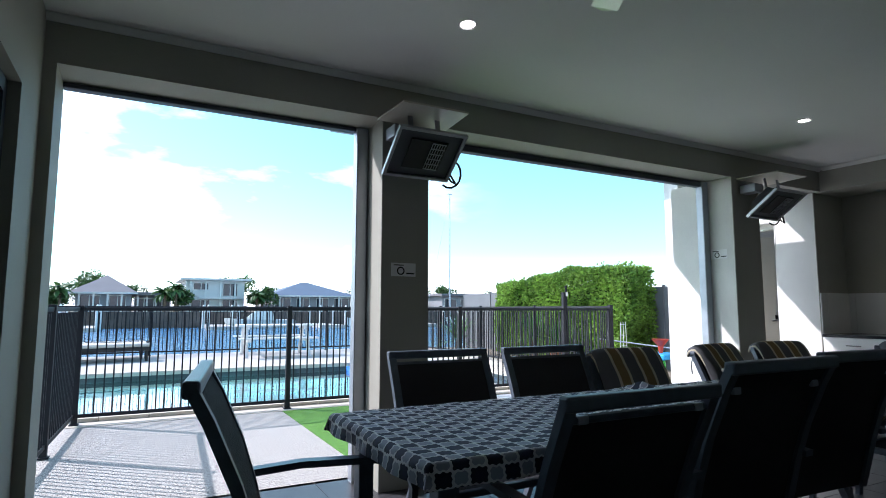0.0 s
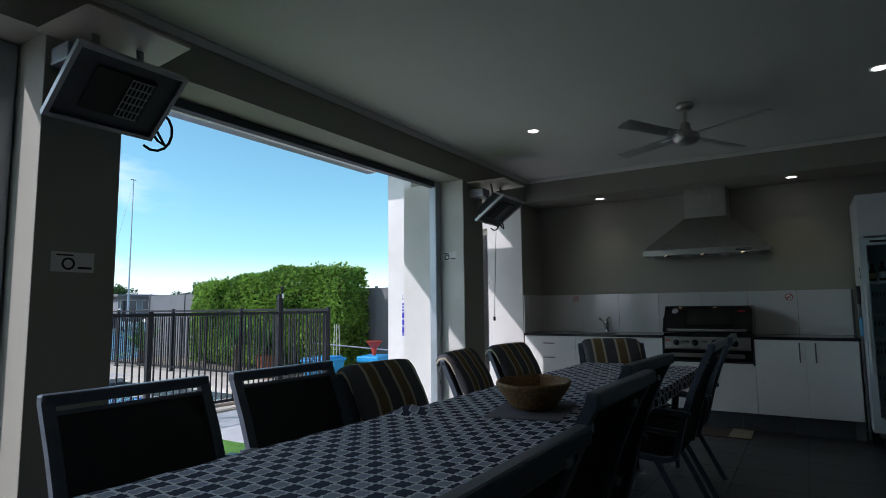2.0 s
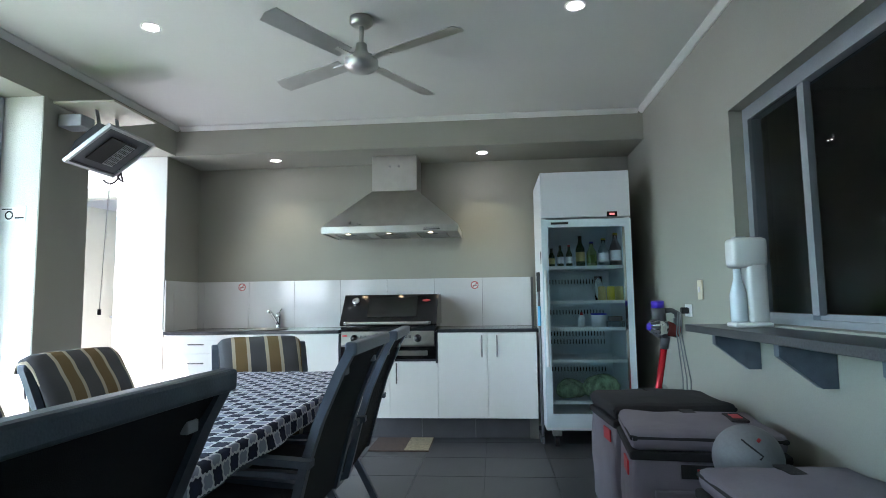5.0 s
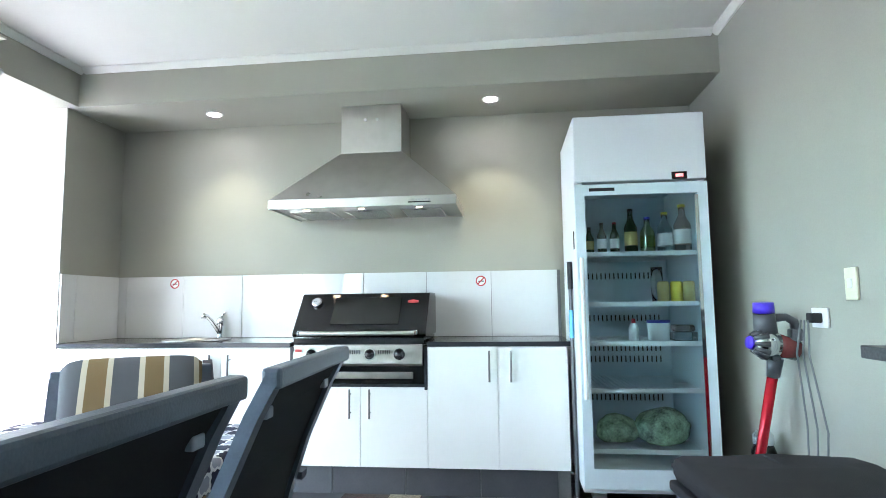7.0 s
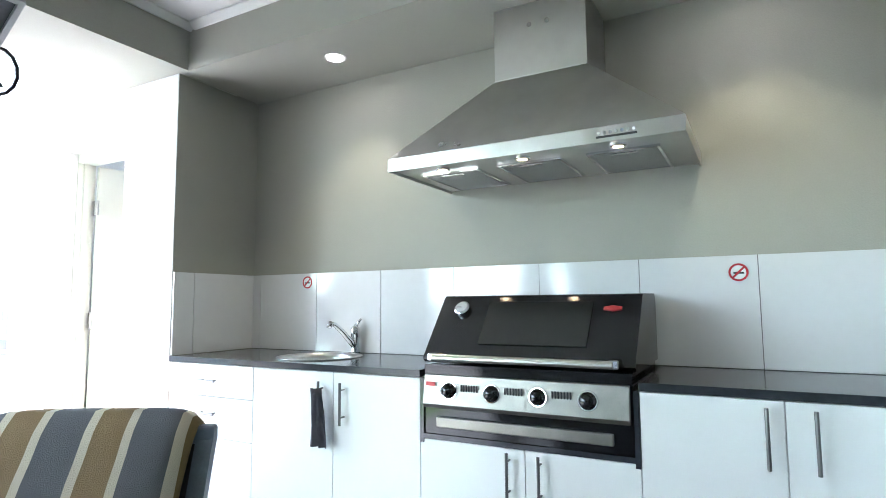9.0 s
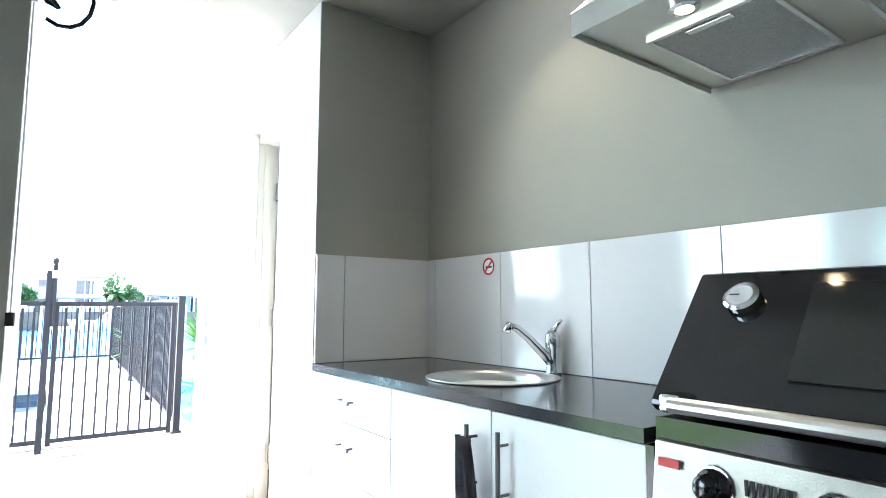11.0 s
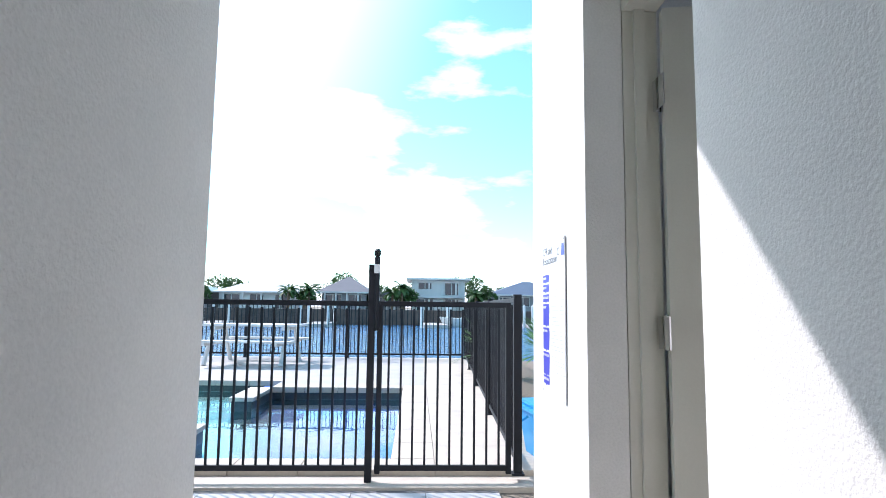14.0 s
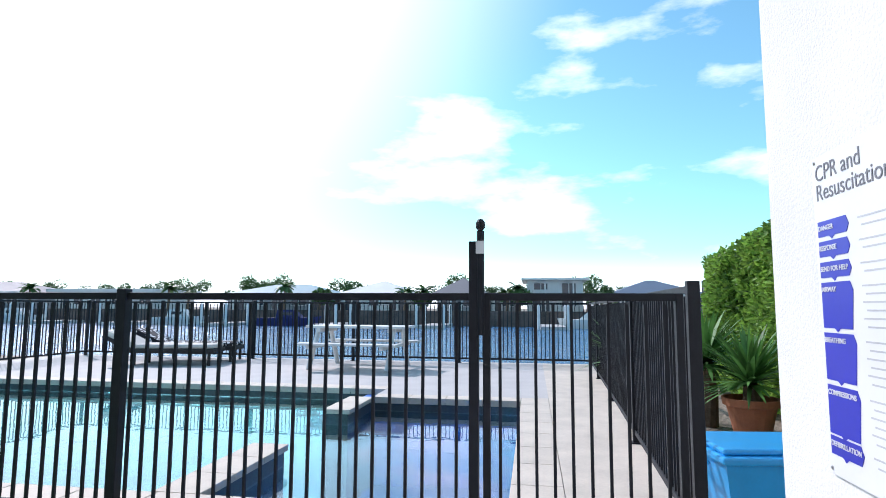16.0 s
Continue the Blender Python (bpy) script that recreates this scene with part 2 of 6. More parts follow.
def prism(outline, x0, x1):
    """An outline in (y, z), pushed along x."""
    bm = bmesh.new()
    a = [bm.verts.new((x0, y, z)) for y, z in outline]
    b = [bm.verts.new((x1, y, z)) for y, z in outline]
    for k in range(len(a)):
        bm.faces.new((a[k], a[(k + 1) % len(a)], b[(k + 1) % len(a)], b[k]))
    bm.faces.new(a[::-1])
    bm.faces.new(b)
    bmesh.ops.recalc_face_normals(bm, faces=bm.faces)
    return bm


def hull(bottom, top):
    """A solid between two outlines with the same number of corners."""
    bm = bmesh.new()
    a = [bm.verts.new(p) for p in bottom]
    b = [bm.verts.new(p) for p in top]
    for k in range(len(a)):
        bm.faces.new((a[k], a[(k + 1) % len(a)], b[(k + 1) % len(a)], b[k]))
    bm.faces.new(a[::-1])
    bm.faces.new(b)
    bmesh.ops.recalc_face_normals(bm, faces=bm.faces)
    return bm


def joined(*boxes):
    bm = bmesh.new()
    for b in boxes:
        add_box(bm, *b)
    return bm
# ---- structure: the covered terrace ----
X0, X1, Y0, Y1, ZC = -0.62, 7.05, -0.86, 3.22, 2.72
ceiling = solid("ceiling", box(X0 - 0.2, 6.47, Y0 - 0.2, 3.5, ZC, ZC + 0.12), M_CEIL, "flat white painted plasterboard ceiling", "ceiling", "structure")
solid("wall_south", joined((X0 - 0.2, 2.3, Y0 - 0.2, Y0, 0, ZC), (4.79, X1 + 0.2, Y0 - 0.2, Y0, 0, ZC), (2.3, 4.79, Y0 - 0.2, Y0, 0, 1.0), (2.3, 4.79, Y0 - 0.2, Y0, 2.13, ZC)),
      M_TAUPE, "taupe painted wall with a servery window", "wall", "structure")
solid("wall_west", joined((X0 - 0.2, X0, 2.72, 3.55, 0, ZC), (X0, X0 + 0.06, 3.221, 3.55, 0, 2.459), (X0 - 0.2, X0, Y0, 0.6, 0, ZC), (X0 - 0.2, X0, 0.6, 2.72, 2.16, ZC)), M_TAUPE, "taupe painted wall with a dark doorway", "wall", "structure")
solid("wall_east", box(X1, X1 + 0.2, Y0, 3.5, 0, ZC), M_TAUPE, "taupe painted wall behind the barbecue kitchen", "wall", "structure")
solid("bulkhead", box(6.47, X1, Y0, 3.296, 2.46, ZC + 0.12), M_TAUPE, "taupe painted bulkhead over the barbecue kitchen", "bulkhead", "structure")
solid("wall_north", joined((X0, 1.29, 3.222, 3.55, 2.46, ZC), (1.29, 4.95, 3.222, 3.55, 2.46, ZC), (4.95, 6.468, 3.222, 3.85, 2.46, ZC + 0.3)), M_TAUPE, "taupe painted beam above the open side", "beam", "structure")
solid("pillar_1", box(1.29, 1.64, 3.22, 3.55, 0, 2.46, 0.004), M_TAUPE, "taupe painted square pillar", "pillar", "structure")
PLAN2 = [(4.95, 3.226), (5.46, 3.29), (5.485, 3.94), (4.95, 3.94)]
solid("pillar_2", hull([(x, y, 0) for x, y in PLAN2], [(x, y, 2.46) for x, y in PLAN2]), M_RENDER, "white rendered pillar beside the passage", "pillar", "structure")
FACE2 = [(4.952, 3.219), (5.458, 3.283), (5.458, 3.2885), (4.952, 3.2255)]
solid("pillar_3", hull([(x, y, 0) for x, y in FACE2], [(x, y, 2.459) for x, y in FACE2]), M_TAUPE, "taupe painted inner face of the passage pillar", "pillar", "structure")
solid("wall_passage", joined((6.47, 6.72, 3.306, 3.765, 0, 3.3), (6.47, 6.72, 4.55, 5.33, 0, 3.3), (6.47, 6.72, 3.765, 4.55, 2.19, 3.3), (6.47, 6.598, 4.50, 4.55, 0, 2.19)), M_RENDER, "white rendered wall with a side door", "wall", "structure")
solid("wall_niche", joined((6.722, X1, 3.303, 3.5, 0, 2.46), (6.47, 6.722, 3.2985, 3.3055, 0, 2.46)), M_TAUPE, "taupe return wall of the kitchen niche", "wall", "structure")
solid("wall_store", joined((6.722, 9.0, 5.13, 5.33, 0, 3.3), (9.0, 9.2, 3.3, 5.33, 0, 3.3), (6.722, 9.0, 3.502, 3.6, 0, 3.3)), M_RENDER, "white rendered wall of the store room", "wall", "structure")
solid("floor_store", box(6.73, 9.0, 3.602, 5.128, -0.12, -0.004), M_DECK, "concrete floor of the store room", "floor", "structure")
solid("roof_store", box(6.0, 9.2, 3.95, 5.85, 3.3, 3.42), M_RENDER, "white lined eave over the side door wall", "roof", "structure")
solid("gutter_store", box(5.93, 5.998, 3.95, 5.85, 3.29, 3.43), M_ALU, "grey gutter along the side eave", "gutter", "structure")
solid("roof", box(X0 - 0.6, 9.2, Y0 - 3.2, 3.5, ZC + 0.45, ZC + 0.6), M_GREY_B, "grey flat roof above the terrace", "roof", "structure")
eave = thing("eave", "white lined roof eave with a grey gutter", "eave", kind="structure")
part("soffit", box(1.45, 5.53, 3.56, 4.81, 2.86, 2.93), M_RENDER, eave)
part("gutter", box(1.43, 5.55, 4.812, 4.94, 2.86, 3.0, 0.01), M_ALU, eave)
# cornice
cor = thing("trim", "white plaster cove cornice along the ceiling", "cornice", kind="structure")
part("cornice", prism([(Y0, ZC), (Y0, ZC - 0.038), (Y0 + 0.012, ZC - 0.038), (Y0 + 0.04, ZC - 0.01), (Y0 + 0.04, ZC)], X0, 6.47), M_CEIL, cor)
part("cornice", prism([(Y1, ZC), (Y1, ZC - 0.038), (Y1 - 0.012, ZC - 0.038), (Y1 - 0.04, ZC - 0.01), (Y1 - 0.04, ZC)], X0, 6.47), M_CEIL, cor)
cb = prism([(0, ZC), (0, ZC - 0.038), (0.012, ZC - 0.038), (0.04, ZC - 0.01), (0.04, ZC)], Y0 + 0.04, Y1 - 0.04)
bmesh.ops.transform(cb, matrix=Matrix(((0, -1, 0, 6.47), (1, 0, 0, 0), (0, 0, 1, 0), (0, 0, 0, 1))), verts=cb.verts)
part("cornice", cb, M_CEIL, cor)


def blind(xa, xb, both=True, drop=0.055):
    b = thing("roller_blind", "charcoal roller blind headbox with side tracks, rolled up", "blind")
    part("headbox", box(xa + 0.09, xb - 0.09, 3.49, 3.56, 2.455 - drop, 2.455, 0.006), M_BLIND, b)
    for x in ((xa, xb - 0.09) if both else (xb - 0.09,)):
        part("side_track", box(x + 0.002, x + 0.088, 3.48, 3.56, 0.0, 2.455, 0.008), M_ALU, b)
    return b


blind(X0 - 0.03, 1.288, False, 0.03)
blind(1.642, 4.948)

# dark sliding door in the west wall
d = thing("door_1", "dark framed glass sliding door, closed", "door", kind="structure")
part("door_frame", joined((X0 - 0.15, X0 - 0.05, 0.602, 0.67, 0, 2.158), (X0 - 0.15, X0 - 0.05, 2.65, 2.718, 0, 2.158), (X0 - 0.15, X0 - 0.05, 0.67, 2.65, 2.09, 2.158)), M_BLIND, d)
part("pane", box(X0 - 0.11, X0 - 0.1, 0.67, 2.65, 0.0, 2.09), M_BLACK, d)

# side door in the passage wall, open into the store room
d = thing("door_2", "off-white side door standing open in its timber frame", "door", kind="structure")
part("jamb", joined((6.60, 6.715, 4.495, 4.548, 0, 2.188), (6.60, 6.715, 3.767, 3.82, 0, 2.188), (6.60, 6.715, 3.82, 4.495, 2.13, 2.188)), M_DOOR, d)
part("door_stop", joined((6.635, 6.67, 4.48, 4.4945, 0, 2.13), (6.635, 6.67, 3.8205, 3.835, 0, 2.13)), M_DOOR, d)
leaf = part("leaf", box(0.0, 0.66, -0.04, 0.0, 0.01, 2.12, 0.002), M_DOOR, d, m=pose(6.722, 4.488, 0, 0, 0, -11))
for z in (0.28, 1.07, 1.83):
    hg = part("hinge", joined((6.69, 6.735, 4.473, 4.478, z - 0.05, z + 0.05), (6.69, 6.695, 4.40, 4.473, z - 0.05, z + 0.05)), M_CHROME, d)
    part("hinge_pin", tube([(6.715, 4.467, z - 0.055), (6.715, 4.467, z + 0.055)], 0.007, 8), M_CHROME, hg)
part("door_lever", tube([(0.60, -0.04, 1.02), (0.60, -0.09, 1.02), (0.50, -0.09, 1.02)], 0.01), M_CHROME, leaf)
part("threshold", box(6.475, 6.715, 3.768, 4.494, 0.0, 0.018, 0.003), mat("worn_timber", (0.30, 0.20, 0.11), 0.8, vary=0.3, scale=12, bump=0.15), d)

# ---- ground, pool and canal ----
PX0, PX1, PY0, PY1, SX, SY = -3.2, 3.75, 6.98, 11.3, 5.78, 10.65  # pool, and the spa beside it
solid("ground", joined((-900, -3.3, -60, 15.5, -2.4, -0.03), (5.9, 900, -60, 15.5, -2.4, -0.03), (-3.3, 5.9, -60, 6.9, -2.4, -0.03), (-3.3, 5.9, 11.4, 15.5, -2.4, -0.03),
      (-900, 900, 74, 700, -2.4, 0.4)), M_SOIL, "pebble and soil ground of the yards", "ground", "structure")
solid("canal_bed", box(-900, 900, 15.5, 74, -3.4, -3.0), M_WATER_D, "dark bed of the canal", "canal bed", "structure")
wat = bpy.data.materials.new("canal_water")
wat.use_nodes = True
wp = wat.node_tree.nodes["Principled BSDF"]
wp.inputs["Base Color"].default_value = (0.05, 0.16, 0.30, 1)
wp.inputs["Roughness"].default_value = 0.14
wtc = wat.node_tree.nodes.new("ShaderNodeTexCoord")
wmp = wat.node_tree.nodes.new("ShaderNodeMapping")
wmp.inputs["Scale"].default_value = (0.5, 1.6, 1)
wnz = wat.node_tree.nodes.new("ShaderNodeTexNoise")
wnz.inputs["Scale"].default_value, wnz.inputs["Detail"].default_value = 1.6, 6
wbp = wat.node_tree.nodes.new("ShaderNodeBump")
wbp.inputs["Strength"].default_value, wbp.inputs["Distance"].default_value = 1.0, 0.22
wat.node_tree.links.new(wtc.outputs["Object"], wmp.inputs["Vector"])
wat.node_tree.links.new(wmp.outputs["Vector"], wnz.inputs["Vector"])
wat.node_tree.links.new(wnz.outputs["Fac"], wbp.inputs["Height"])
wat.node_tree.links.new(wbp.outputs["Normal"], wp.inputs["Normal"])
solid("water", box(-900, 900, 15.5, 74, -1.3, -1.1), wat, "rippled blue canal water", "canal", "structure")

M_POOLW = glass("pool_water", (0.80, 0.97, 0.98), 0.0, 1.33)
pn, pl = M_POOLW.node_tree.nodes, M_POOLW.node_tree.links
pnz = pn.new("ShaderNodeTexNoise")
pnz.inputs["Scale"].default_value, pnz.inputs["Detail"].default_value = 2.6, 3
pbp = pn.new("ShaderNodeBump")
pbp.inputs["Strength"].default_value, pbp.inputs["Distance"].default_value = 0.10, 0.02
ptc = pn.new("ShaderNodeTexCoord")
pl.new(ptc.outputs["Object"], pnz.inputs["Vector"])
pl.new(pnz.outputs["Fac"], pbp.inputs["Height"])
pl.new(pbp.outputs["Normal"], pn["Principled BSDF"].inputs["Normal"])
pool = thing("swimming_pool", "aqua swimming pool with a raised-edge spa and sandstone coping", "pool")
part("pool_shell", joined((PX0 - 0.1, PX0, PY0, PY1, -1.6, -0.03), (PX0 - 0.1, SX + 0.1, PY0 - 0.08, PY0, -1.6, -0.03), (PX0 - 0.1, PX1, PY1, PY1 + 0.1, -1.6, -0.03), (PX0, PX1, PY0, PY1, -1.7, -1.6)), M_POOLT, pool)
part("spa_shell", joined((SX, SX + 0.1, PY0, SY, -1.1, -0.03), (PX1, SX + 0.1, SY, SY + 0.75, -1.1, -0.03), (PX1, SX, PY0, SY, -1.1, -1.0)), M_SPAT, pool)
part("waterline_tiles", joined((PX0, SX, PY0, PY0 + 0.012, -0.28, -0.002), (PX0, PX0 + 0.012, PY0 + 0.012, PY1, -0.28, -0.002), (PX0 + 0.012, PX1, PY1 - 0.012, PY1, -0.28, -0.002),
     (PX1 + 0.24, SX, SY - 0.012, SY, -0.28, -0.002), (SX - 0.012, SX, PY0 + 0.012, SY - 0.012, -0.28, -0.002)), M_WATERLINE, pool)
for ya, yb in ((PY0 + 0.012, 8.2), (9.75, SY)):
    part("dividing_wall", box(PX1, PX1 + 0.24, ya, yb, -1.0, -0.004), M_WATERLINE, pool)
pw = part("pool_water", box(PX0 + 0.013, SX - 0.013, PY0 + 0.013, SY - 0.013, -0.16, -0.11), M_POOLW, pool)
pw.visible_shadow = False
pw = part("pool_water", box(PX0 + 0.013, PX1 - 0.001, SY - 0.012, PY1 - 0.013, -0.16, -0.11), M_POOLW, pool)
pw.visible_shadow = False
for xa, xb, ya, yb in ((-4.2, PX0, 6.7, 15.3), (SX + 0.3, 7.12, 6.7, 15.3), (PX0, SX + 0.3, 11.6, 15.3), (PX1 + 0.25, SX + 0.3, 10.9, 11.6)):
    part("deck", box(xa, xb, ya, yb, -0.03, 0.043), M_COPE if xa > 4 else M_DECK, pool, "pale concrete pool surround")


def run_of(name, material, parent, x0, x1, y0, y1, z0, z1, nx, ny, gap=0.006, bevel=0.004):
    """Rectangular pieces with open joints, all on one mesh."""
    w, h = (x1 - x0) / nx, (y1 - y0) / ny
    me = mesh_of(name, box(gap / 2, w - gap / 2, gap / 2, h - gap / 2, z0, z1, bevel), material)
    for a in range(nx):
        for b in range(ny):
            ob = new(name, me)
            ob.parent = parent
            ob.matrix_basis = pose(x0 + a * w, y0 + b * h, 0)


CZ = 0.045
run_of("coping_stone", M_COPE, pool, PX0, SX + 0.3, 6.7, PY0 + 0.02, -0.028, CZ, 20, 1)
run_of("coping_stone", M_COPE, pool, PX0, PX1 + 0.25, PY1 - 0.02, 11.6, -0.028, CZ, 15, 1)
run_of("coping_stone", M_COPE, pool, SX - 0.02, SX + 0.3, PY0 + 0.02, 10.9, -0.028, CZ, 1, 8)
run_of("coping_stone", M_COPE, pool, PX1 + 0.25, SX - 0.02, SY - 0.02, 10.9, -0.028, CZ, 4, 1)
run_of("coping_stone", M_COPE, pool, PX1 - 0.03, PX1 + 0.27, PY0 + 0.02, 8.22, -0.002, CZ, 1, 3)
run_of("coping_stone", M_COPE, pool, PX1 - 0.03, PX1 + 0.27, 9.73, SY - 0.02, -0.002, CZ, 1, 2)

solid("floor", box(X0 - 0.2, X1, Y0, 3.6, -0.15, -0.012), M_FJOINT, "charcoal tiled terrace floor", "floor", "structure")
solid("pavement", box(3.7, 6.47, 3.602, 6.45, -0.15, -0.012), M_JOINT, "pale paved path to the pool gate", "path", "structure")
solid("concrete_apron", box(-2.6, 1.4, 3.602, 6.5, -0.15, 0.0), M_PEBBLE, "exposed aggregate concrete apron", "concrete", "structure")
solid("lawn", box(1.402, 3.698, 3.602, 6.5, -0.15, 0.004), M_LAWN, "strip of bright artificial grass", "grass", "structure")
solid("kerb", box(-2.6, 6.75, 6.452, 6.698, -0.15, 0.006, 0.003), M_COPE, "pale kerb under the pool fence", "kerb", "structure")
# ---- pool fence ----
ROD = mesh_of("bar", box(-0.007, 0.007, -0.007, 0.007, 0.085, 1.12), M_FENCE)


def fence_run(p0, p1, posts, z=0.0, gate=False, name="pool_fence", label="black powder-coated tubular pool fence"):
    """A fence panel run from p0 to p1 with posts at the given distances."""
    p0, p1 = Vector((*p0, z)), Vector((*p1, z))
    d = p1 - p0
    length, ang = d.length, math.degrees(math.atan2(d.y, d.x))
    f = thing(name, label, "gate" if gate else "fence", pose(p0.x, p0.y, z, 0, 0, ang))
    for zz in (0.07, 1.135):
        part("rail", box(0, length, -0.014, 0.014, zz, zz + 0.035, 0.003), M_FENCE, f)
    for s in posts:
        pw_ = 0.017 if gate else 0.027
        ps = part("post", box(s - pw_, s + pw_, -pw_, pw_, 0.05 if gate else 0.0, 1.17 if gate else 1.19, 0.004), M_FENCE, f)
        if not gate:
            part("base_plate", box(s - 0.042, s + 0.042, -0.042, 0.042, 0.0, 0.012, 0.003), M_FENCE, ps)
    n = int(length / 0.08)
    for k in range(1, n):
        b = new("bar", ROD)
        b.parent = f
        b.matrix_basis = pose(length * k / n, 0, 0)
    return f


FZ = 0.006
FY = 6.575
fence_run((-0.62, FY), (5.63, FY), (0.0, 2.1, 4.42), FZ)
fence_run((-0.78, 3.9), (-0.64, FY - 0.03), (0.0, 1.3), FZ)
fence_run((6.62, FY + 0.03), (6.98, 15.1), (0.0, 2.13, 4.27, 6.4, 8.5), 0.043)
fence_run((6.94, 15.1), (-3.7, 15.1), (2.46, 4.61, 6.76, 8.86, 10.64), 0.043)
fence_run((-3.7, 15.07), (-3.7, 6.8), (2.1, 4.2, 6.3), 0.043)
gate = fence_run((5.672, FY), (6.57, FY), (0.02, 0.88), FZ, True, "pool_gate", "black tubular pool gate, closed")
lp = thing("gate_latch_post", "tall black gate post with a magnetic child latch", "gate post")
part("post", box(5.61, 5.655, FY - 0.028, FY + 0.028, 0.006, 1.42, 0.004), M_FENCE, lp)
part("latch_body", tube([(5.665, FY - 0.02, 0.98), (5.665, FY - 0.02, 1.47)], 0.018, 10), M_FENCE, lp)
part("latch_knob", lathe([(0.010, 1.47), (0.022, 1.485), (0.022, 1.51), (0.012, 1.525)], 10), M_RUBBER, lp, m=pose(5.665, FY - 0.02, 0))
part("latch_label", box(5.645, 5.685, FY - 0.042, FY - 0.038, 1.36, 1.42), M_WHITE, lp)

# ---- dining table ----
def cloth_material():
    m = bpy.data.materials.new("lattice_tablecloth")
    m.use_nodes = True
    n, l = m.node_tree.nodes, m.node_tree.links
    p = n["Principled BSDF"]
    p.inputs["Roughness"].default_value = 0.75
    co = n.new("ShaderNodeTexCoord")
    sp = n.new("ShaderNodeSeparateXYZ")
    l.new(co.outputs["UV"], sp.inputs[0])

    def op(kind, a, b=None, c=None):
        q = n.new("ShaderNodeMath")
        q.operation = kind
        for i, v in enumerate((a, b, c)):
            if v is None:
                continue
            if isinstance(v, (int, float)):
                q.inputs[i].default_value = v
            else:
                l.new(v, q.inputs[i])
        return q.outputs[0]
    yy = sp.outputs["Y"]
    kx, ky = math.pi / 0.056, math.pi / 0.046
    sx = op("SINE", op("MULTIPLY", sp.outputs["X"], kx))
    sy = op("SINE", op("MULTIPLY", yy, ky))
    wob = op("MULTIPLY", op("SINE", op("MULTIPLY", sp.outputs["X"], kx * 5)), 0.15)
    wob2 = op("MULTIPLY", op("SINE", op("MULTIPLY", yy, ky * 5)), 0.10)
    f = op("MULTIPLY", op("ADD", sx, wob2), op("ADD", sy, wob))
    r = n.new("ShaderNodeValToRGB")
    e = r.color_ramp.elements
    e[0].position, e[0].color = 0.0, (0.34, 0.36, 0.46, 1)
    e[1].position, e[1].color = 1.0, (0.012, 0.018, 0.06, 1)
    for pos, col in ((0.33, (0.34, 0.36, 0.46, 1)), (0.36, (0.74, 0.75, 0.78, 1)), (0.53, (0.74, 0.75, 0.78, 1)), (0.545, (0.008, 0.012, 0.045, 1))):
        q = e.new(pos)
        q.color = col
    l.new(op("MULTIPLY_ADD", f, 0.5, 0.5), r.inputs["Fac"])
    l.new(r.outputs["Color"], p.inputs["Base Color"])
    nz = n.new("ShaderNodeTexNoise")
    nz.inputs["Scale"].default_value = 500
    bp = n.new("ShaderNodeBump")
    bp.inputs["Strength"].default_value, bp.inputs["Distance"].default_value = 0.3, 0.001
    l.new(co.outputs["Object"], nz.inputs["Vector"])
    l.new(nz.outputs["Fac"], bp.inputs["Height"])
    l.new(bp.outputs["Normal"], p.inputs["Normal"])
    return m


M_CLOTH = cloth_material()
TX0, TX1, TY0, TY1, TZ = 0.60, 4.86, 1.14, 2.0, 0.745
tb = thing("dining_table", "long dark outdoor dining table under a patterned cloth", "table")
part("tabletop", box(TX0, TX1, TY0, TY1, TZ - 0.035, TZ, 0.006), M_CHAIR, tb)
for x, ys in ((TX0 + 0.1, (TY0 + 0.1, TY1 - 0.1)), (2.3, (TY0 + 0.1, TY1 - 0.1)), (4.46, (1.64, 1.74))):
    for y in ys:
        part("leg", box(x - 0.03, x + 0.03, y - 0.03, y + 0.03, 0, TZ - 0.035, 0.004), M_CHAIR, tb)


def tablecloth():
    """A cloth that lies on the top and hangs in soft folds at the edges."""
    bm = bmesh.new()
    flat = bm.loops.layers.uv.new("flat")
    nx, ny, drop = 150, 44, 0.085
    xs = np.linspace(TX0 - drop, TX1 + drop, nx)
    ys = np.linspace(TY0 - drop, TY1 + drop, ny)
    grid = []
    for x in xs:
        row = []
        for y in ys:
            ox, oy = max(TX0 - x, 0, x - TX1), max(TY0 - y, 0, y - TY1)
            o = max(ox, oy)
            px, py = min(max(x, TX0), TX1), min(max(y, TY0), TY1)
            fold = 0.016 * math.sin(x * 17 + y * 23) + 0.012 * math.sin(x * 9 - y * 11)
            flare = 0.008 + 0.10 * o + 0.55 * fold * min(1, o / 0.1)
            sx = (-1 if x < TX0 else 1) if ox else 0
            sy = (-1 if y < TY0 else 1) if oy else 0
            z = TZ + 0.004 - max(0, o - 0.01) * 0.95 + 0.002 * math.sin(x * 31) * math.sin(y * 27)
            hump = math.exp(-((x - 2.28) / 0.10) ** 2 - ((y - 1.93) / 0.08) ** 2)
            row.append(bm.verts.new((px + sx * flare, py + sy * flare, z + 0.02 * hump * (1 + math.sin(x * 120)))))
        grid.append(row)
    for a in range(nx - 1):
        for b in range(ny - 1):
            f = bm.faces.new((grid[a][b], grid[a + 1][b], grid[a + 1][b + 1], grid[a][b + 1]))
            for lp, (i, j) in zip(f.loops, ((a, b), (a + 1, b), (a + 1, b + 1), (a, b + 1))):
                lp[flat].uv = (xs[i], ys[j])
    return bm


solid("tablecloth", tablecloth(), M_CLOTH, "navy and white lattice-patterned tablecloth", "tablecloth", smooth=True)

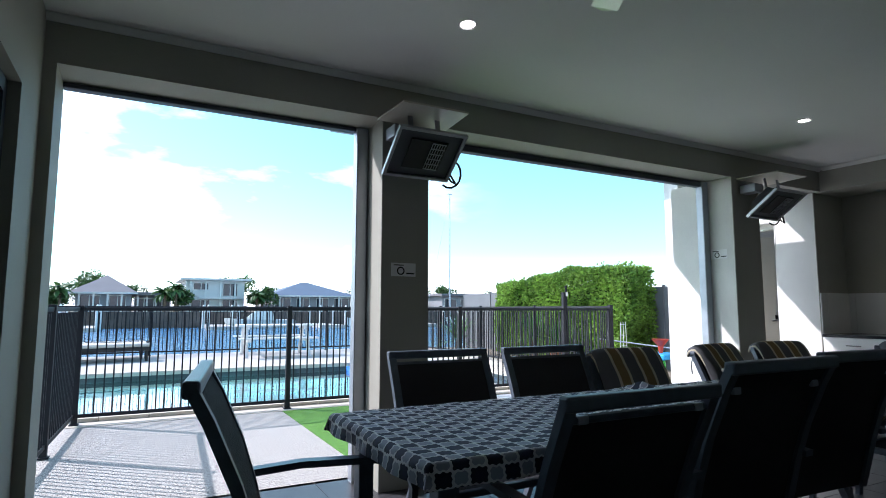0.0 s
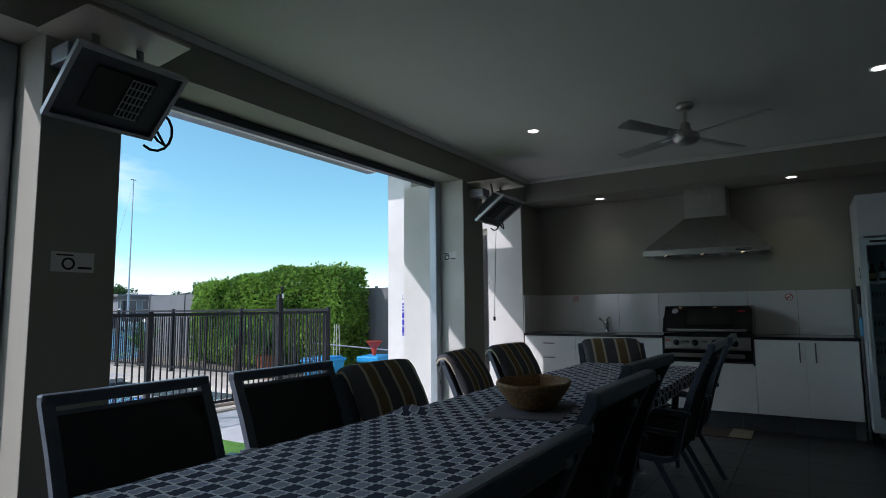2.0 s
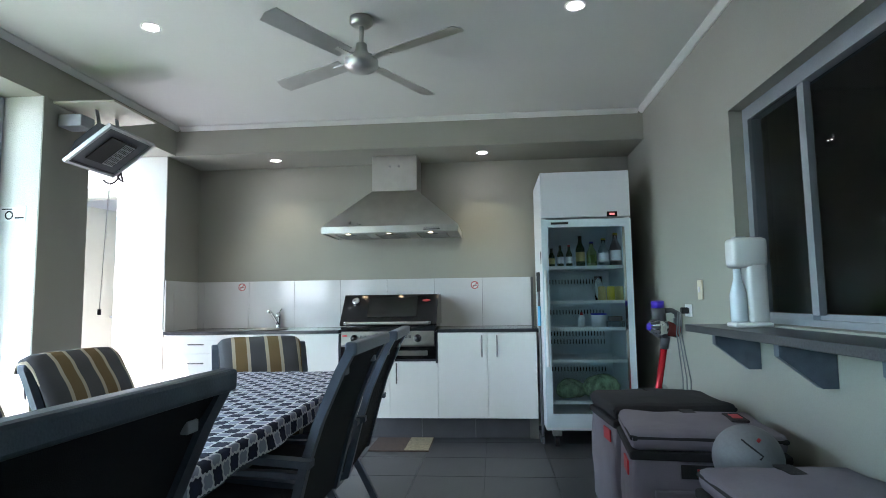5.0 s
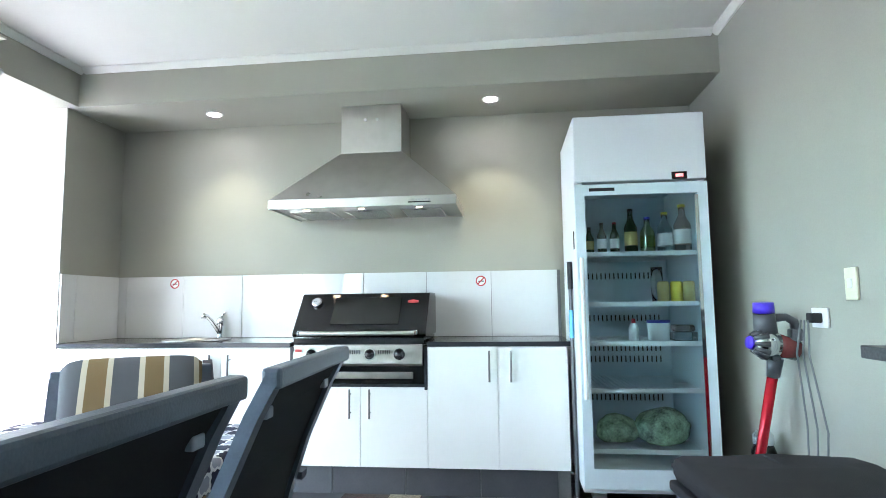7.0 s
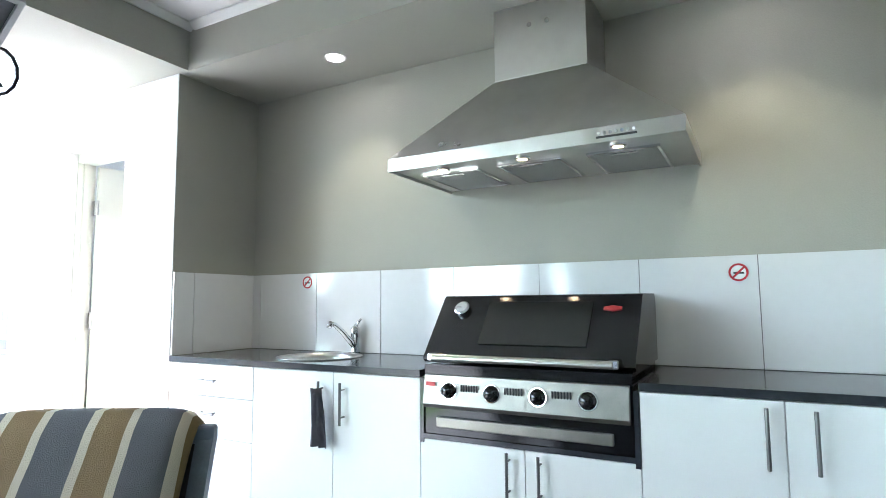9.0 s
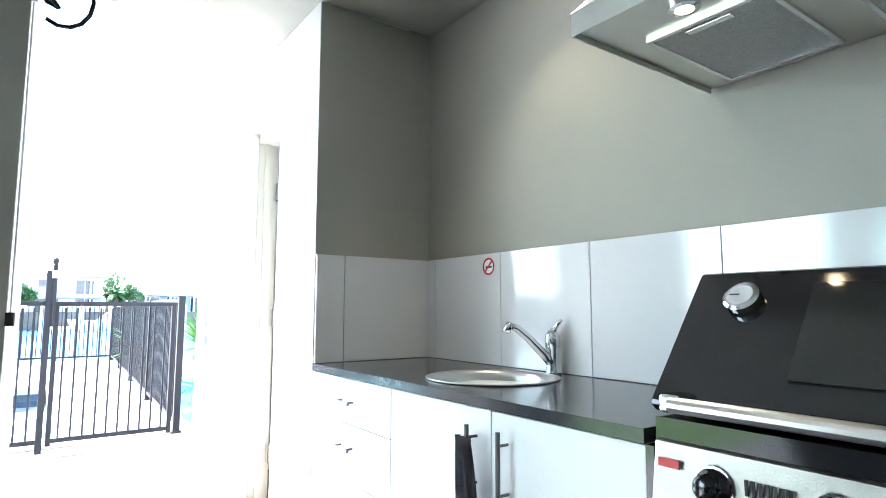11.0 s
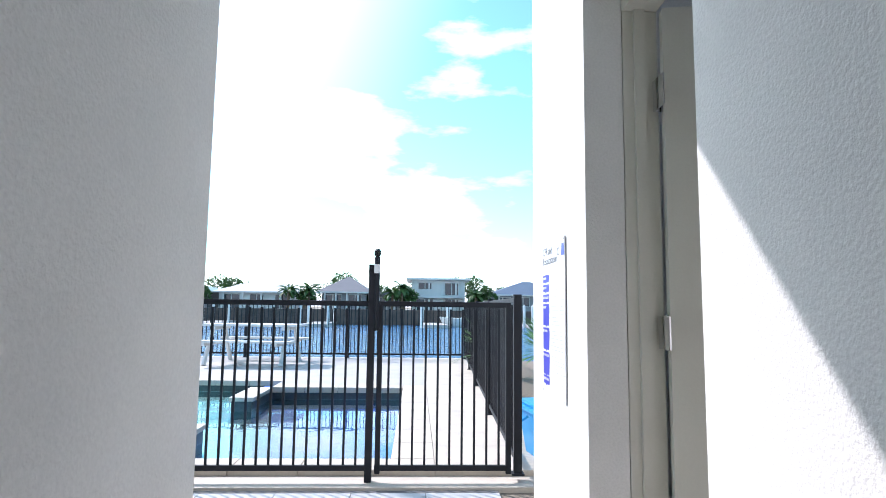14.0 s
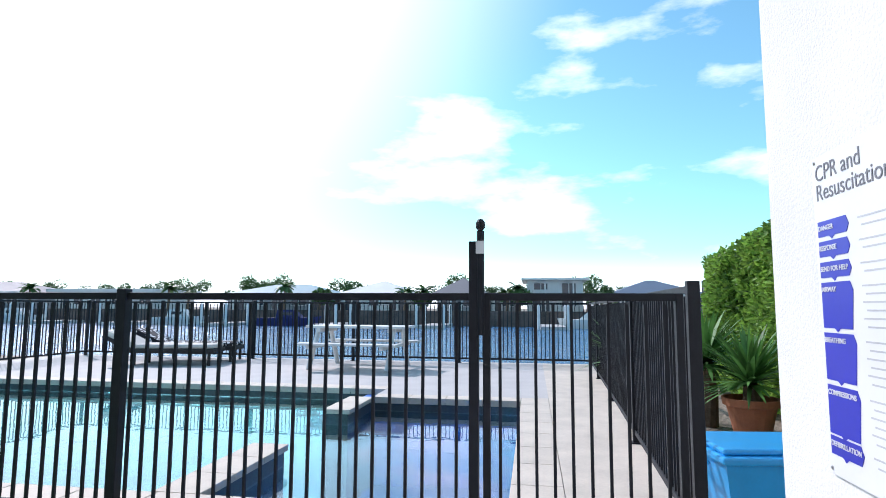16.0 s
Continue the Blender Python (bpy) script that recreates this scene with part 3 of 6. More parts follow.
# ---- chairs ----
M_SLING = mat("black_mesh_sling", (0.018, 0.02, 0.026), 0.8, vary=0.25, scale=8, fine=700, bump=0.35)


def stripe_material():
    m = mat("striped_cushion_fabric", (0.25, 0.25, 0.25), 0.85, vary=0.1, scale=10, fine=500, bump=0.2)
    n, l = m.node_tree.nodes, m.node_tree.links
    p = n["Principled BSDF"]
    co = n.new("ShaderNodeTexCoord")
    sp = n.new("ShaderNodeSeparateXYZ")
    l.new(co.outputs["Object"], sp.inputs[0])
    q = n.new("ShaderNodeMath")
    q.operation = "MULTIPLY_ADD"
    q.inputs[1].default_value, q.inputs[2].default_value = 1 / 0.20, 10.0
    l.new(sp.outputs["X"], q.inputs[0])
    fr = n.new("ShaderNodeMath")
    fr.operation = "FRACT"
    l.new(q.outputs[0], fr.inputs[0])
    r = n.new("ShaderNodeValToRGB")
    r.color_ramp.interpolation = "CONSTANT"
    e = r.color_ramp.elements
    cream, grey, brown = (0.52, 0.47, 0.36, 1), (0.085, 0.09, 0.10, 1), (0.19, 0.125, 0.05, 1)
    e[0].position, e[0].color = 0.0, grey
    e[1].position, e[1].color = 0.36, cream
    for pos, col in ((0.46, brown), (0.80, cream), (0.90, grey)):
        x = e.new(pos)
        x.color = col
    l.new(fr.outputs[0], r.inputs["Fac"])
    l.new(r.outputs["Color"], p.inputs["Base Color"])
    return m


M_STRIPE = stripe_material()
SHORT = [(-0.20, 0.40), (-0.235, 0.50), (-0.28, 0.61), (-0.325, 0.72), (-0.37, 0.82), (-0.39, 0.86)]
LOW = [(-0.20, 0.40), (-0.235, 0.50), (-0.285, 0.63), (-0.335, 0.76), (-0.39, 0.88), (-0.41, 0.925)]
TALL = [(-0.20, 0.40), (-0.225, 0.50), (-0.255, 0.62), (-0.30, 0.76), (-0.365, 0.91), (-0.405, 0.985)]


def sling_chair(w=0.60, BACK=LOW, slot=0.0):
    """Faces +y; the floor is z = 0."""
    c = thing("dining_chair", "charcoal aluminium outdoor chair with black mesh sling", "chair", group="chairs round the table")
    h = w / 2
    for s in (-1, 1):
        part("side_frame", add_strap(bmesh.new(), [(s * (h - 0.02), y, z) for y, z in [(0.27, 0.41), (0.1, 0.405), (-0.14, 0.385)] + BACK], 0.04, 0.028), M_CHAIR, c)
        part("leg", add_strap(bmesh.new(), [(s * (h - 0.02), 0.27, 0.41), (s * (h - 0.02), 0.30, 0.2), (s * (h - 0.02), 0.29, 0.0)], 0.03, 0.03), M_CHAIR, c)
        part("leg", add_strap(bmesh.new(), [(s * (h - 0.02), -0.10, 0.39), (s * (h - 0.02), -0.20, 0.2), (s * (h - 0.02), -0.30, 0.0)], 0.03, 0.03), M_CHAIR, c)
        part("armrest", add_strap(bmesh.new(), [(s * (h + 0.015), -0.29, 0.64), (s * (h + 0.02), -0.1, 0.655), (s * (h + 0.02), 0.15, 0.65), (s * (h + 0.015), 0.26, 0.625), (s * (h + 0.0), 0.285, 0.55), (s * (h - 0.01), 0.275, 0.41)], 0.045, 0.022), M_CHAIR, c)
    ty, tz = BACK[-1]
    part("top_rail", box(-h, h, ty - 0.02, ty + 0.02, tz - 0.02, tz + 0.022, 0.008), M_CHAIR, c)
    if slot:
        y, z = BACK[-2]
        part("sling_rail", tube([(-h + 0.035, y, z), (h - 0.035, y, z)], 0.012, 8), M_CHAIR, c)
    part("front_rail", box(-h + 0.04, h - 0.04, 0.25, 0.28, 0.39, 0.42, 0.005), M_CHAIR, c)
    part("backrest", add_strap(bmesh.new(), [(0, y + 0.004, z) for y, z in BACK[:-1]] + ([] if slot else [(0, ty + 0.006, tz - 0.015)]), w - 0.085, 0.012), M_SLING, c, "black woven mesh back")
    part("seat", add_strap(bmesh.new(), [(0, 0.26, 0.405), (0, 0.05, 0.385), (0, -0.13, 0.375), (0, -0.195, 0.41)], w - 0.085, 0.012), M_SLING, c, "black woven mesh seat")
    for s in (-1, 1):
        part("bolt_cap", box(s * (h - 0.075) - 0.018, s * (h - 0.075) + 0.018, BACK[-2][0] - 0.014, BACK[-2][0] + 0.004, BACK[-2][1] - 0.012, BACK[-2][1] + 0.012, 0.004), M_ALU, c, "pale plastic clip")
    return c


def pad(bm, w, pts, t, tuft):
    """A plump pad of width w along a curve in yz."""
    nu, nv = 22, len(pts)
    front, back = [], []
    for i, (y, z) in enumerate(pts):
        a, b = Vector(pts[max(i - 1, 0)]), Vector(pts[min(i + 1, nv - 1)])
        d = (b - a).normalized()
        nr = Vector((d.y, -d.x))
        v = i / (nv - 1)
        fr, bk = [], []
        for k in range(nu):
            u = k / (nu - 1)
            edge = (1 - abs(2 * u - 1) ** 6) ** 0.5 * (1 - abs(2 * v - 1) ** 8) ** 0.5
            th = t * (0.12 + 0.88 * edge) * (0.86 + 0.14 * math.cos(v * tuft * 2 * math.pi))
            x = (u - 0.5) * w * (1 + 0.015 * math.sin(v * 9))
            fr.append(bm.verts.new((x, y + nr.x * th * 0.65, z + nr.y * th * 0.65)))
            bk.append(bm.verts.new((x, y - nr.x * th * 0.35, z - nr.y * th * 0.35)))
        front.append(fr)
        back.append(bk)
    for g, flip in ((front, False), (back, True)):
        for i in range(nv - 1):
            for k in range(nu - 1):
                q = (g[i][k], g[i][k + 1], g[i + 1][k + 1], g[i + 1][k])
                bm.faces.new(q[::-1] if flip else q)
    for i in range(nv - 1):
        for k in (0, nu - 1):
            q = (front[i][k], front[i + 1][k], back[i + 1][k], back[i][k])
            bm.faces.new(q if k == 0 else q[::-1])
    for i in (0, nv - 1):
        for k in range(nu - 1):
            q = (front[i][k], back[i][k], back[i][k + 1], front[i][k + 1])
            bm.faces.new(q if i == 0 else q[::-1])
    bmesh.ops.recalc_face_normals(bm, faces=bm.faces)
    return bm


def resample(pts, n):
    pts = [Vector(p) for p in pts]
    ds = [0]
    for a, b in zip(pts, pts[1:]):
        ds.append(ds[-1] + (b - a).length)
    out = []
    for k in range(n):
        t = ds[-1] * k / (n - 1)
        i = max(j for j in range(len(ds) - 1) if ds[j] <= t + 1e-9)
        out.append(tuple(pts[i].lerp(pts[i + 1], (t - ds[i]) / (ds[i + 1] - ds[i]))))
    return out


def cushion(m, w=0.55):
    c = thing("chair_cushion", "padded cushion in grey, brown and cream stripes", "cushion", m, "striped cushions")
    part("back_pad", pad(bmesh.new(), w, resample([(-0.165, 0.47), (-0.20, 0.55), (-0.25, 0.66), (-0.30, 0.77), (-0.345, 0.855), (-0.385, 0.89), (-0.425, 0.872), (-0.432, 0.84)], 28), 0.075, 2.0), M_STRIPE, c, smooth=True)
    part("seat_pad", pad(bmesh.new(), 0.52, resample([(-0.15, 0.46), (0.0, 0.44), (0.27, 0.45)], 14), 0.075, 1.0), M_STRIPE, c, smooth=True)
    part("tie", tube([(0.2, -0.425, 0.85), (0.215, -0.44, 0.79), (0.205, -0.44, 0.72)], 0.004, 5), M_STRIPE, c)
    return c


chair_low = sling_chair(slot=0.045)
chair_low.matrix_basis = pose(1.15, 1.28, 0)
chair_short = sling_chair(0.58, SHORT)
tagged(chair_short, "charcoal outdoor chair under a striped cushion")
chair_tall = sling_chair(0.58, TALL)
tagged(chair_tall, "high-backed charcoal outdoor chair with black mesh sling")
chair_tall.matrix_basis = pose(4.40, 1.275, 0, 0, 0, 3)
PADDED = [(2.62, 2.03, 178), (3.60, 2.06, 190), (4.28, 2.06, 177), (4.95, 1.72, 122)]  # x, y, turn
chair_short.matrix_basis = pose(*PADDED[0][:2], 0, 0, 0, PADDED[0][2])
for x, y, r in [(1.345, 2.09, 180), (2.06, 2.09, 180)]:
    copy_thing(chair_low, pose(x, y, 0, 0, 0, r))
for x, y, r in PADDED[1:]:
    copy_thing(chair_short, pose(x, y, 0, 0, 0, r))
for x, y, r in [(0.44, 1.34, -99), (1.80, 1.275, 0), (2.50, 1.36, -3), (3.74, 1.275, 0)]:
    copy_thing(chair_tall, pose(x, y, 0, 0, 0, r))
for x, y, r in PADDED:
    cushion(pose(x, y, 0, 0, 0, r), 0.55 if x < 4.5 else 0.50)
# ---- barbecue kitchen ----
def bar_handle(parent, x, y, z, length, vertical=True):
    bm = bmesh.new()
    a, b = ((0, 0, -length / 2), (0, 0, length / 2)) if vertical else ((0, -length / 2, 0), (0, length / 2, 0))
    a, b = Vector(a), Vector(b)
    c = Vector((x - 0.032, y, z))
    add_tube(bm, [c + a, c + b], 0.006, 8)
    for s in (0.18, 0.82):
        q = c + a.lerp(b, s)
        add_tube(bm, [q, q + Vector((0.032, 0, 0))], 0.004, 6)
    return part("handle", bm, M_HANDLE, parent, "dark brushed steel bar handle")


CX = 6.49
M_HANDLE = mat("dark_brushed_handle_steel", (0.16, 0.155, 0.15), 0.35, 0.9, vary=0.1, fine=300, bump=0.02)


def unit(y0, y1, z0, z1, fronts, label):
    """fronts: y0, y1, z0, z1, handle y, handle z, handle length, upright?"""
    u = thing("base_cabinet", label, "cabinet", group="kitchen base cabinets")
    part("body", box(CX, 7.04, y0 + 0.001, y1 - 0.001, z0, z1), M_LAM, u)
    for a, b, c, d, hy, hz, hl, up in fronts:
        f = part("door" if up else "drawer_front", box(CX - 0.019, CX - 0.001, a + 0.0015, b - 0.0015, c + 0.0015, d - 0.0015, 0.0015), M_LAM, u)
        bar_handle(f, CX - 0.019, hy, hz, hl, up)
    return u


unit(0.07, 0.89, 0.17, 0.87, [(0.07, 0.475, 0.17, 0.87, 0.398, 0.76, 0.18, True), (0.475, 0.89, 0.17, 0.87, 0.523, 0.76, 0.18, True)], "white laminate base cabinet with two doors")
unit(0.89, 1.735, 0.17, 0.635, [(0.89, 1.295, 0.17, 0.635, 1.235, 0.54, 0.17, True), (1.295, 1.735, 0.17, 0.635, 1.355, 0.54, 0.17, True)], "white laminate cabinet with two doors below the barbecue")
unit(1.735, 2.67, 0.17, 0.87, [(1.735, 2.18, 0.17, 0.87, 2.12, 0.74, 0.18, True), (2.18, 2.67, 0.17, 0.87, 2.24, 0.74, 0.18, True)], "white laminate sink cabinet with two doors")
unit(2.67, 3.29, 0.17, 0.87, [(2.67, 3.29, 0.71, 0.87, 2.98, 0.79, 0.14, False), (2.67, 3.29, 0.51, 0.71, 2.98, 0.63, 0.14, False), (2.67, 3.29, 0.17, 0.51, 2.98, 0.42, 0.14, False)], "white laminate drawer unit with three drawers")
kb = thing("plinth", "charcoal tiled plinth below the cabinets", "plinth", kind="structure")
part("backing", box(6.53, 6.60, 0.07, 3.29, 0.0, 0.168), M_JOINT, kb)
PL = mesh_of("plinth_tile", box(6.52, 6.5299, 0.002, 0.444, 0.002, 0.166, 0.001), M_KICK)
for k in range(7):
    o = new("plinth_tile", PL)
    o.parent = kb
    o.matrix_basis = pose(0, 0.14 + k * 0.447, 0)
wt = thing("worktop", "black speckled stone worktop with a cut-out for the barbecue", "worktop")
sb = bmesh.new()  # one slab with a round hole for the sink
ring = [(6.75 + 0.19 * math.cos(a), 2.50 + 0.19 * math.sin(a)) for a in (2 * math.pi * k / 48 for k in range(48))]
sx0, sx1, sy0, sy1 = 6.465, 7.04, 1.735, 3.295
rim = []
for x, y in ring:
    dx, dy = x - 6.75, y - 2.50
    f = min(((sx1 if dx > 0 else sx0) - 6.75) / dx if abs(dx) > 1e-6 else 1e9, ((sy1 if dy > 0 else sy0) - 2.50) / dy if abs(dy) > 1e-6 else 1e9)
    rim.append((6.75 + dx * f, 2.50 + dy * f))
loops = [[sb.verts.new((x, y, z)) for x, y in pts] for pts, z in ((ring, 0.90), (rim, 0.90), (rim, 0.872), (ring, 0.872))]
for k in range(4):
    a, b = loops[k], loops[(k + 1) % 4]
    for q in range(48):
        sb.faces.new((a[q], a[(q + 1) % 48], b[(q + 1) % 48], b[q]))
for cx, cy in ((sx0, sy0), (sx0, sy1), (sx1, sy0), (sx1, sy1)):
    near = sorted(range(48), key=lambda q: (rim[q][0] - cx) ** 2 + (rim[q][1] - cy) ** 2)
    q0 = next(q for q in range(48) if (abs(rim[q][0] - cx) < 1e-6) != (abs(rim[(q + 1) % 48][0] - cx) < 1e-6) and (q in near[:4] or (q + 1) % 48 in near[:4]))
    q1 = (q0 + 1) % 48
    t, b = sb.verts.new((cx, cy, 0.90)), sb.verts.new((cx, cy, 0.872))
    sb.faces.new((loops[1][q0], loops[1][q1], t))
    sb.faces.new((loops[2][q0], loops[2][q1], b))
    sb.faces.new((loops[1][q0], t, b, loops[2][q0]))
    sb.faces.new((loops[1][q1], t, b, loops[2][q1]))
bmesh.ops.recalc_face_normals(sb, faces=sb.faces)
part("slab", sb, M_STONE, wt)
part("slab", box(6.465, 7.04, 0.05, 0.89, 0.872, 0.90, 0.002), M_STONE, wt)
part("surround", joined((6.468, 6.95, 1.717, 1.734, 0.62, 0.871), (6.468, 6.95, 0.891, 0.908, 0.62, 0.871), (6.468, 6.95, 0.908, 1.717, 0.636, 0.655)), M_STONE, wt)
wf = thing("tile_splashback", "gloss white tiled splashback", "splashback", kind="structure")
part("backing", box(7.035, 7.049, 0.05, 3.29, 0.9, 1.348), M_JOINT, wf)
ST = mesh_of("tile", box(7.027, 7.0345, 0.0015, 0.4485, 0.902, 1.348, 0.001), M_SPLASH)
for k in range(7):
    o = new("tile", ST)
    o.parent = wf
    o.matrix_basis = pose(0, 0.07 + k * 0.45, 0)
part("tile", box(7.027, 7.0345, 3.2215, 3.29, 0.902, 1.348, 0.001), M_SPLASH, wf)
part("tile", box(6.60, 7.026, 3.282, 3.2945, 0.902, 1.348, 0.001), M_SPLASH, wf)
part("tile", box(6.472, 6.597, 3.282, 3.2945, 0.902, 1.348, 0.001), M_SPLASH, wf)

# sink and tap
sk = thing("sink", "round stainless steel sink set in the worktop", "sink")
part("bowl", lathe([(0.212, 0.901), (0.218, 0.905), (0.210, 0.906), (0.187, 0.902), (0.184, 0.88), (0.178, 0.79), (0.165, 0.76), (0.14, 0.75), (0.06, 0.745), (0.02, 0.742), (0.001, 0.742)], 48, False), M_STEEL, sk, smooth=True, m=pose(6.75, 2.50, 0))
part("drain", lathe([(0.03, 0.745), (0.028, 0.75), (0.012, 0.751)], 16), M_CHROME, sk, m=pose(6.75, 2.50, 0))
TAP = (6.99, 2.46)
tp = thing("mixer_tap", "chrome lever mixer tap behind the sink", "tap")
part("base", lathe([(0.028, 0.9), (0.026, 0.91), (0.022, 0.93), (0.022, 0.985), (0.026, 0.99), (0.026, 1.03), (0.014, 1.05)], 20), M_CHROME, tp, smooth=True, m=pose(*TAP, 0))
part("spout", tube([(6.98, 2.46, 0.94), (6.95, 2.465, 0.97), (6.89, 2.475, 1.025), (6.84, 2.48, 1.06), (6.81, 2.485, 1.068), (6.80, 2.485, 1.045)], [0.016, 0.016, 0.014, 0.013, 0.014, 0.014], 12), M_CHROME, tp, smooth=True)
part("lever", tube([(6.99, 2.46, 1.045), (7.0, 2.44, 1.075), (7.005, 2.43, 1.085)], [0.011, 0.008, 0.007], 8), M_CHROME, tp, smooth=True)

# barbecue
bq = thing("barbecue", "built-in black and steel four-burner barbecue, hood closed", "barbecue", pose(0, 0.045, 0))
M_PANEL = mat("warm_grey_brushed_panel", (0.25, 0.235, 0.21), 0.38, 1.0, vary=0.12, scale=14, fine=300, bump=0.03)
part("firebox", box(6.475, 6.97, 0.866, 1.67, 0.657, 0.925), M_BLACK, bq)
hd = part("hood", prism([(6.50, 0.932), (6.485, 0.945), (6.487, 0.953), (6.676, 1.188), (6.684, 1.195), (6.695, 1.198), (6.95, 1.20), (6.97, 1.17), (6.97, 0.932)], 0.0, 0.83), M_BLACK, bq, "black enamel roasting hood with a sloping front")
hd.matrix_basis = Matrix(((0, 1, 0, 0), (1, 0, 0, 0.855), (0, 0, 1, 0), (0, 0, 0, 1)))
on_hood = Matrix.Translation((6.5815, 0, 1.0705)) @ Matrix.Rotation(math.atan2(0.189, 0.235), 4, "Y")
part("hood_window", box(-0.006, -0.002, 1.03, 1.46, -0.085, 0.125, 0.002, on_hood), mat("smoked_glass", (0.02, 0.02, 0.018), 0.05, vary=0.1, bump=0.0), bq, "smoked glass window")
part("hood_handle", tube([(6.445, 0.92, 0.955), (6.445, 1.62, 0.955)], 0.014, 12), M_STEEL, bq, "steel tube handle")
for y in (0.92, 1.62):
    part("handle_bracket", box(6.44, 6.50, y - 0.02, y + 0.02, 0.94, 0.972, 0.006), M_CHROME, bq)
gm = on_hood @ Matrix.Translation((-0.012, 1.575, 0.085)) @ Matrix.Rotation(radians(-90), 4, "Y")
gauge = part("thermometer", lathe([(0.034, -0.006), (0.034, 0.006), (0.029, 0.009)], 24), M_CHROME, bq, "round chrome thermometer", m=gm)
part("dial", lathe([(0.024, 0.0092), (0.024, 0.0102)], 24), mat("pale_dial", (0.45, 0.46, 0.46), 0.3, bump=0.0), gauge)
part("needle", box(-0.0015, 0.0015, 0, 0.02, 0.0104, 0.0112), M_RUBBER, gauge)
part("badge", lathe([(0.03, -0.004), (0.03, 0.0), (0.024, 0.003)], 6), mat("red_badge", (0.45, 0.03, 0.03), 0.4), bq, "red badge", m=on_hood @ Matrix.Translation((-0.006, 0.955, 0.09)) @ Matrix.Rotation(radians(-90), 4, "Y") @ Matrix.Diagonal((0.45, 1.3, 1, 1)))
fp = part("control_panel", prism([(6.452, 0.76), (6.445, 0.775), (6.462, 0.885), (6.474, 0.888), (6.474, 0.76)], 0.0, 0.79), M_PANEL, bq, "brushed steel control panel")
fp.matrix_basis = Matrix(((0, 1, 0, 0), (1, 0, 0, 0.873), (0, 0, 1, 0), (0, 0, 0, 1)))
KN = lathe([(0.03, 0), (0.03, 0.006), (0.022, 0.008), (0.021, 0.03), (0.017, 0.034)], 20)
knob_me = mesh_of("knob", KN, M_BLACK, True)
for y in (1.55, 1.37, 1.19, 1.01):
    k = new("knob", knob_me)
    k.parent = bq
    k.matrix_basis = Matrix.Translation((6.452, y, 0.83)) @ Matrix.Rotation(radians(-83), 4, "Y")
    part("bezel", lathe([(0.036, -0.002), (0.034, 0.003)], 20), M_CHROME, k)
for y in (1.46, 1.28, 1.10):
    for s in range(7):
        part("vent_slot", box(6.4495, 6.4515, y - 0.033 + s * 0.011, y - 0.028 + s * 0.011, 0.83, 0.855), M_RUBBER, bq)
part("grease_tray", box(6.455, 6.474, 0.93, 1.61, 0.685, 0.725, 0.004), M_PANEL, bq)
part("badge", box(6.4485, 6.4525, 1.61, 1.65, 0.845, 0.86), mat("red_decal", (0.5, 0.02, 0.02), 0.4), bq, "small red decal")

# range hood
rh = thing("range_hood", "stainless steel canopy range hood with three lamps", "range hood")
part("flue", box(6.72, 7.04, 1.085, 1.495, 2.135, 2.458, 0.003), M_STEEL, rh)
HX, HYa, HYb, HZ = 6.465, 0.705, 1.888, 1.728
part("canopy", hull([(HX, HYa, HZ + 0.056), (7.04, HYa, HZ + 0.056), (7.04, HYb, HZ + 0.056), (HX, HYb, HZ + 0.056)], [(6.72, 1.085, 2.135), (7.04, 1.085, 2.135), (7.04, 1.495, 2.135), (6.72, 1.495, 2.135)]), M_STEEL, rh)
part("lip", joined((HX, HX + 0.004, HYa, HYb, HZ, HZ + 0.055), (HX + 0.004, 7.04, HYa, HYa + 0.004, HZ, HZ + 0.055), (HX + 0.004, 7.04, HYb - 0.004, HYb, HZ, HZ + 0.055)), M_STEEL, rh)
part("underside", box(HX + 0.005, 7.04, HYa + 0.005, HYb - 0.005, HZ + 0.012, HZ + 0.019), M_STEEL, rh)
M_MESH = mat("aluminium_filter_mesh", (0.42, 0.42, 0.40), 0.45, 0.9, vary=0.3, scale=300, fine=600, bump=0.5)
for y in (0.945, 1.315, 1.675):
    f = part("grease_filter", box(6.64, 6.99, y - 0.125, y + 0.125, HZ + 0.004, HZ + 0.0115, 0.001), M_MESH, rh, "aluminium mesh grease filter")
    part("filter_frame", joined((6.63, 6.64, y - 0.135, y + 0.135, HZ + 0.002, HZ + 0.0115), (6.99, 7.0, y - 0.135, y + 0.135, HZ + 0.002, HZ + 0.0115), (6.64, 6.99, y - 0.135, y - 0.125, HZ + 0.002, HZ + 0.0115), (6.64, 6.99, y + 0.125, y + 0.135, HZ + 0.002, HZ + 0.0115)), M_CHROME, f)
    part("filter_catch", box(6.65, 6.67, y - 0.05, y + 0.05, HZ - 0.001, HZ + 0.0035, 0.001), M_CHROME, f)
    lamp = part("lamp", lathe([(0.018, HZ + 0.004), (0.018, HZ + 0.0115)], 20), M_LAMPW, rh, "lit halogen lamp", m=pose(6.565, y, 0))
    part("lamp_ring", lathe([(0.019, HZ + 0.0115), (0.019, HZ + 0.002), (0.031, HZ + 0.004), (0.031, HZ + 0.0115)], 24, False), M_CHROME, lamp)
for k in range(7):
    part("button", lathe([(0.006, 0), (0.006, 0.004)], 10), M_CHROME, rh, m=Matrix.Translation((HX, 0.99 - k * 0.02, HZ + 0.032)) @ Matrix.Rotation(radians(-90), 4, "Y"))
part("control_strip", box(HX - 0.0012, HX - 0.0002, 0.86, 1.0, HZ + 0.014, HZ + 0.022), M_RUBBER, rh, "dark printed control strip")
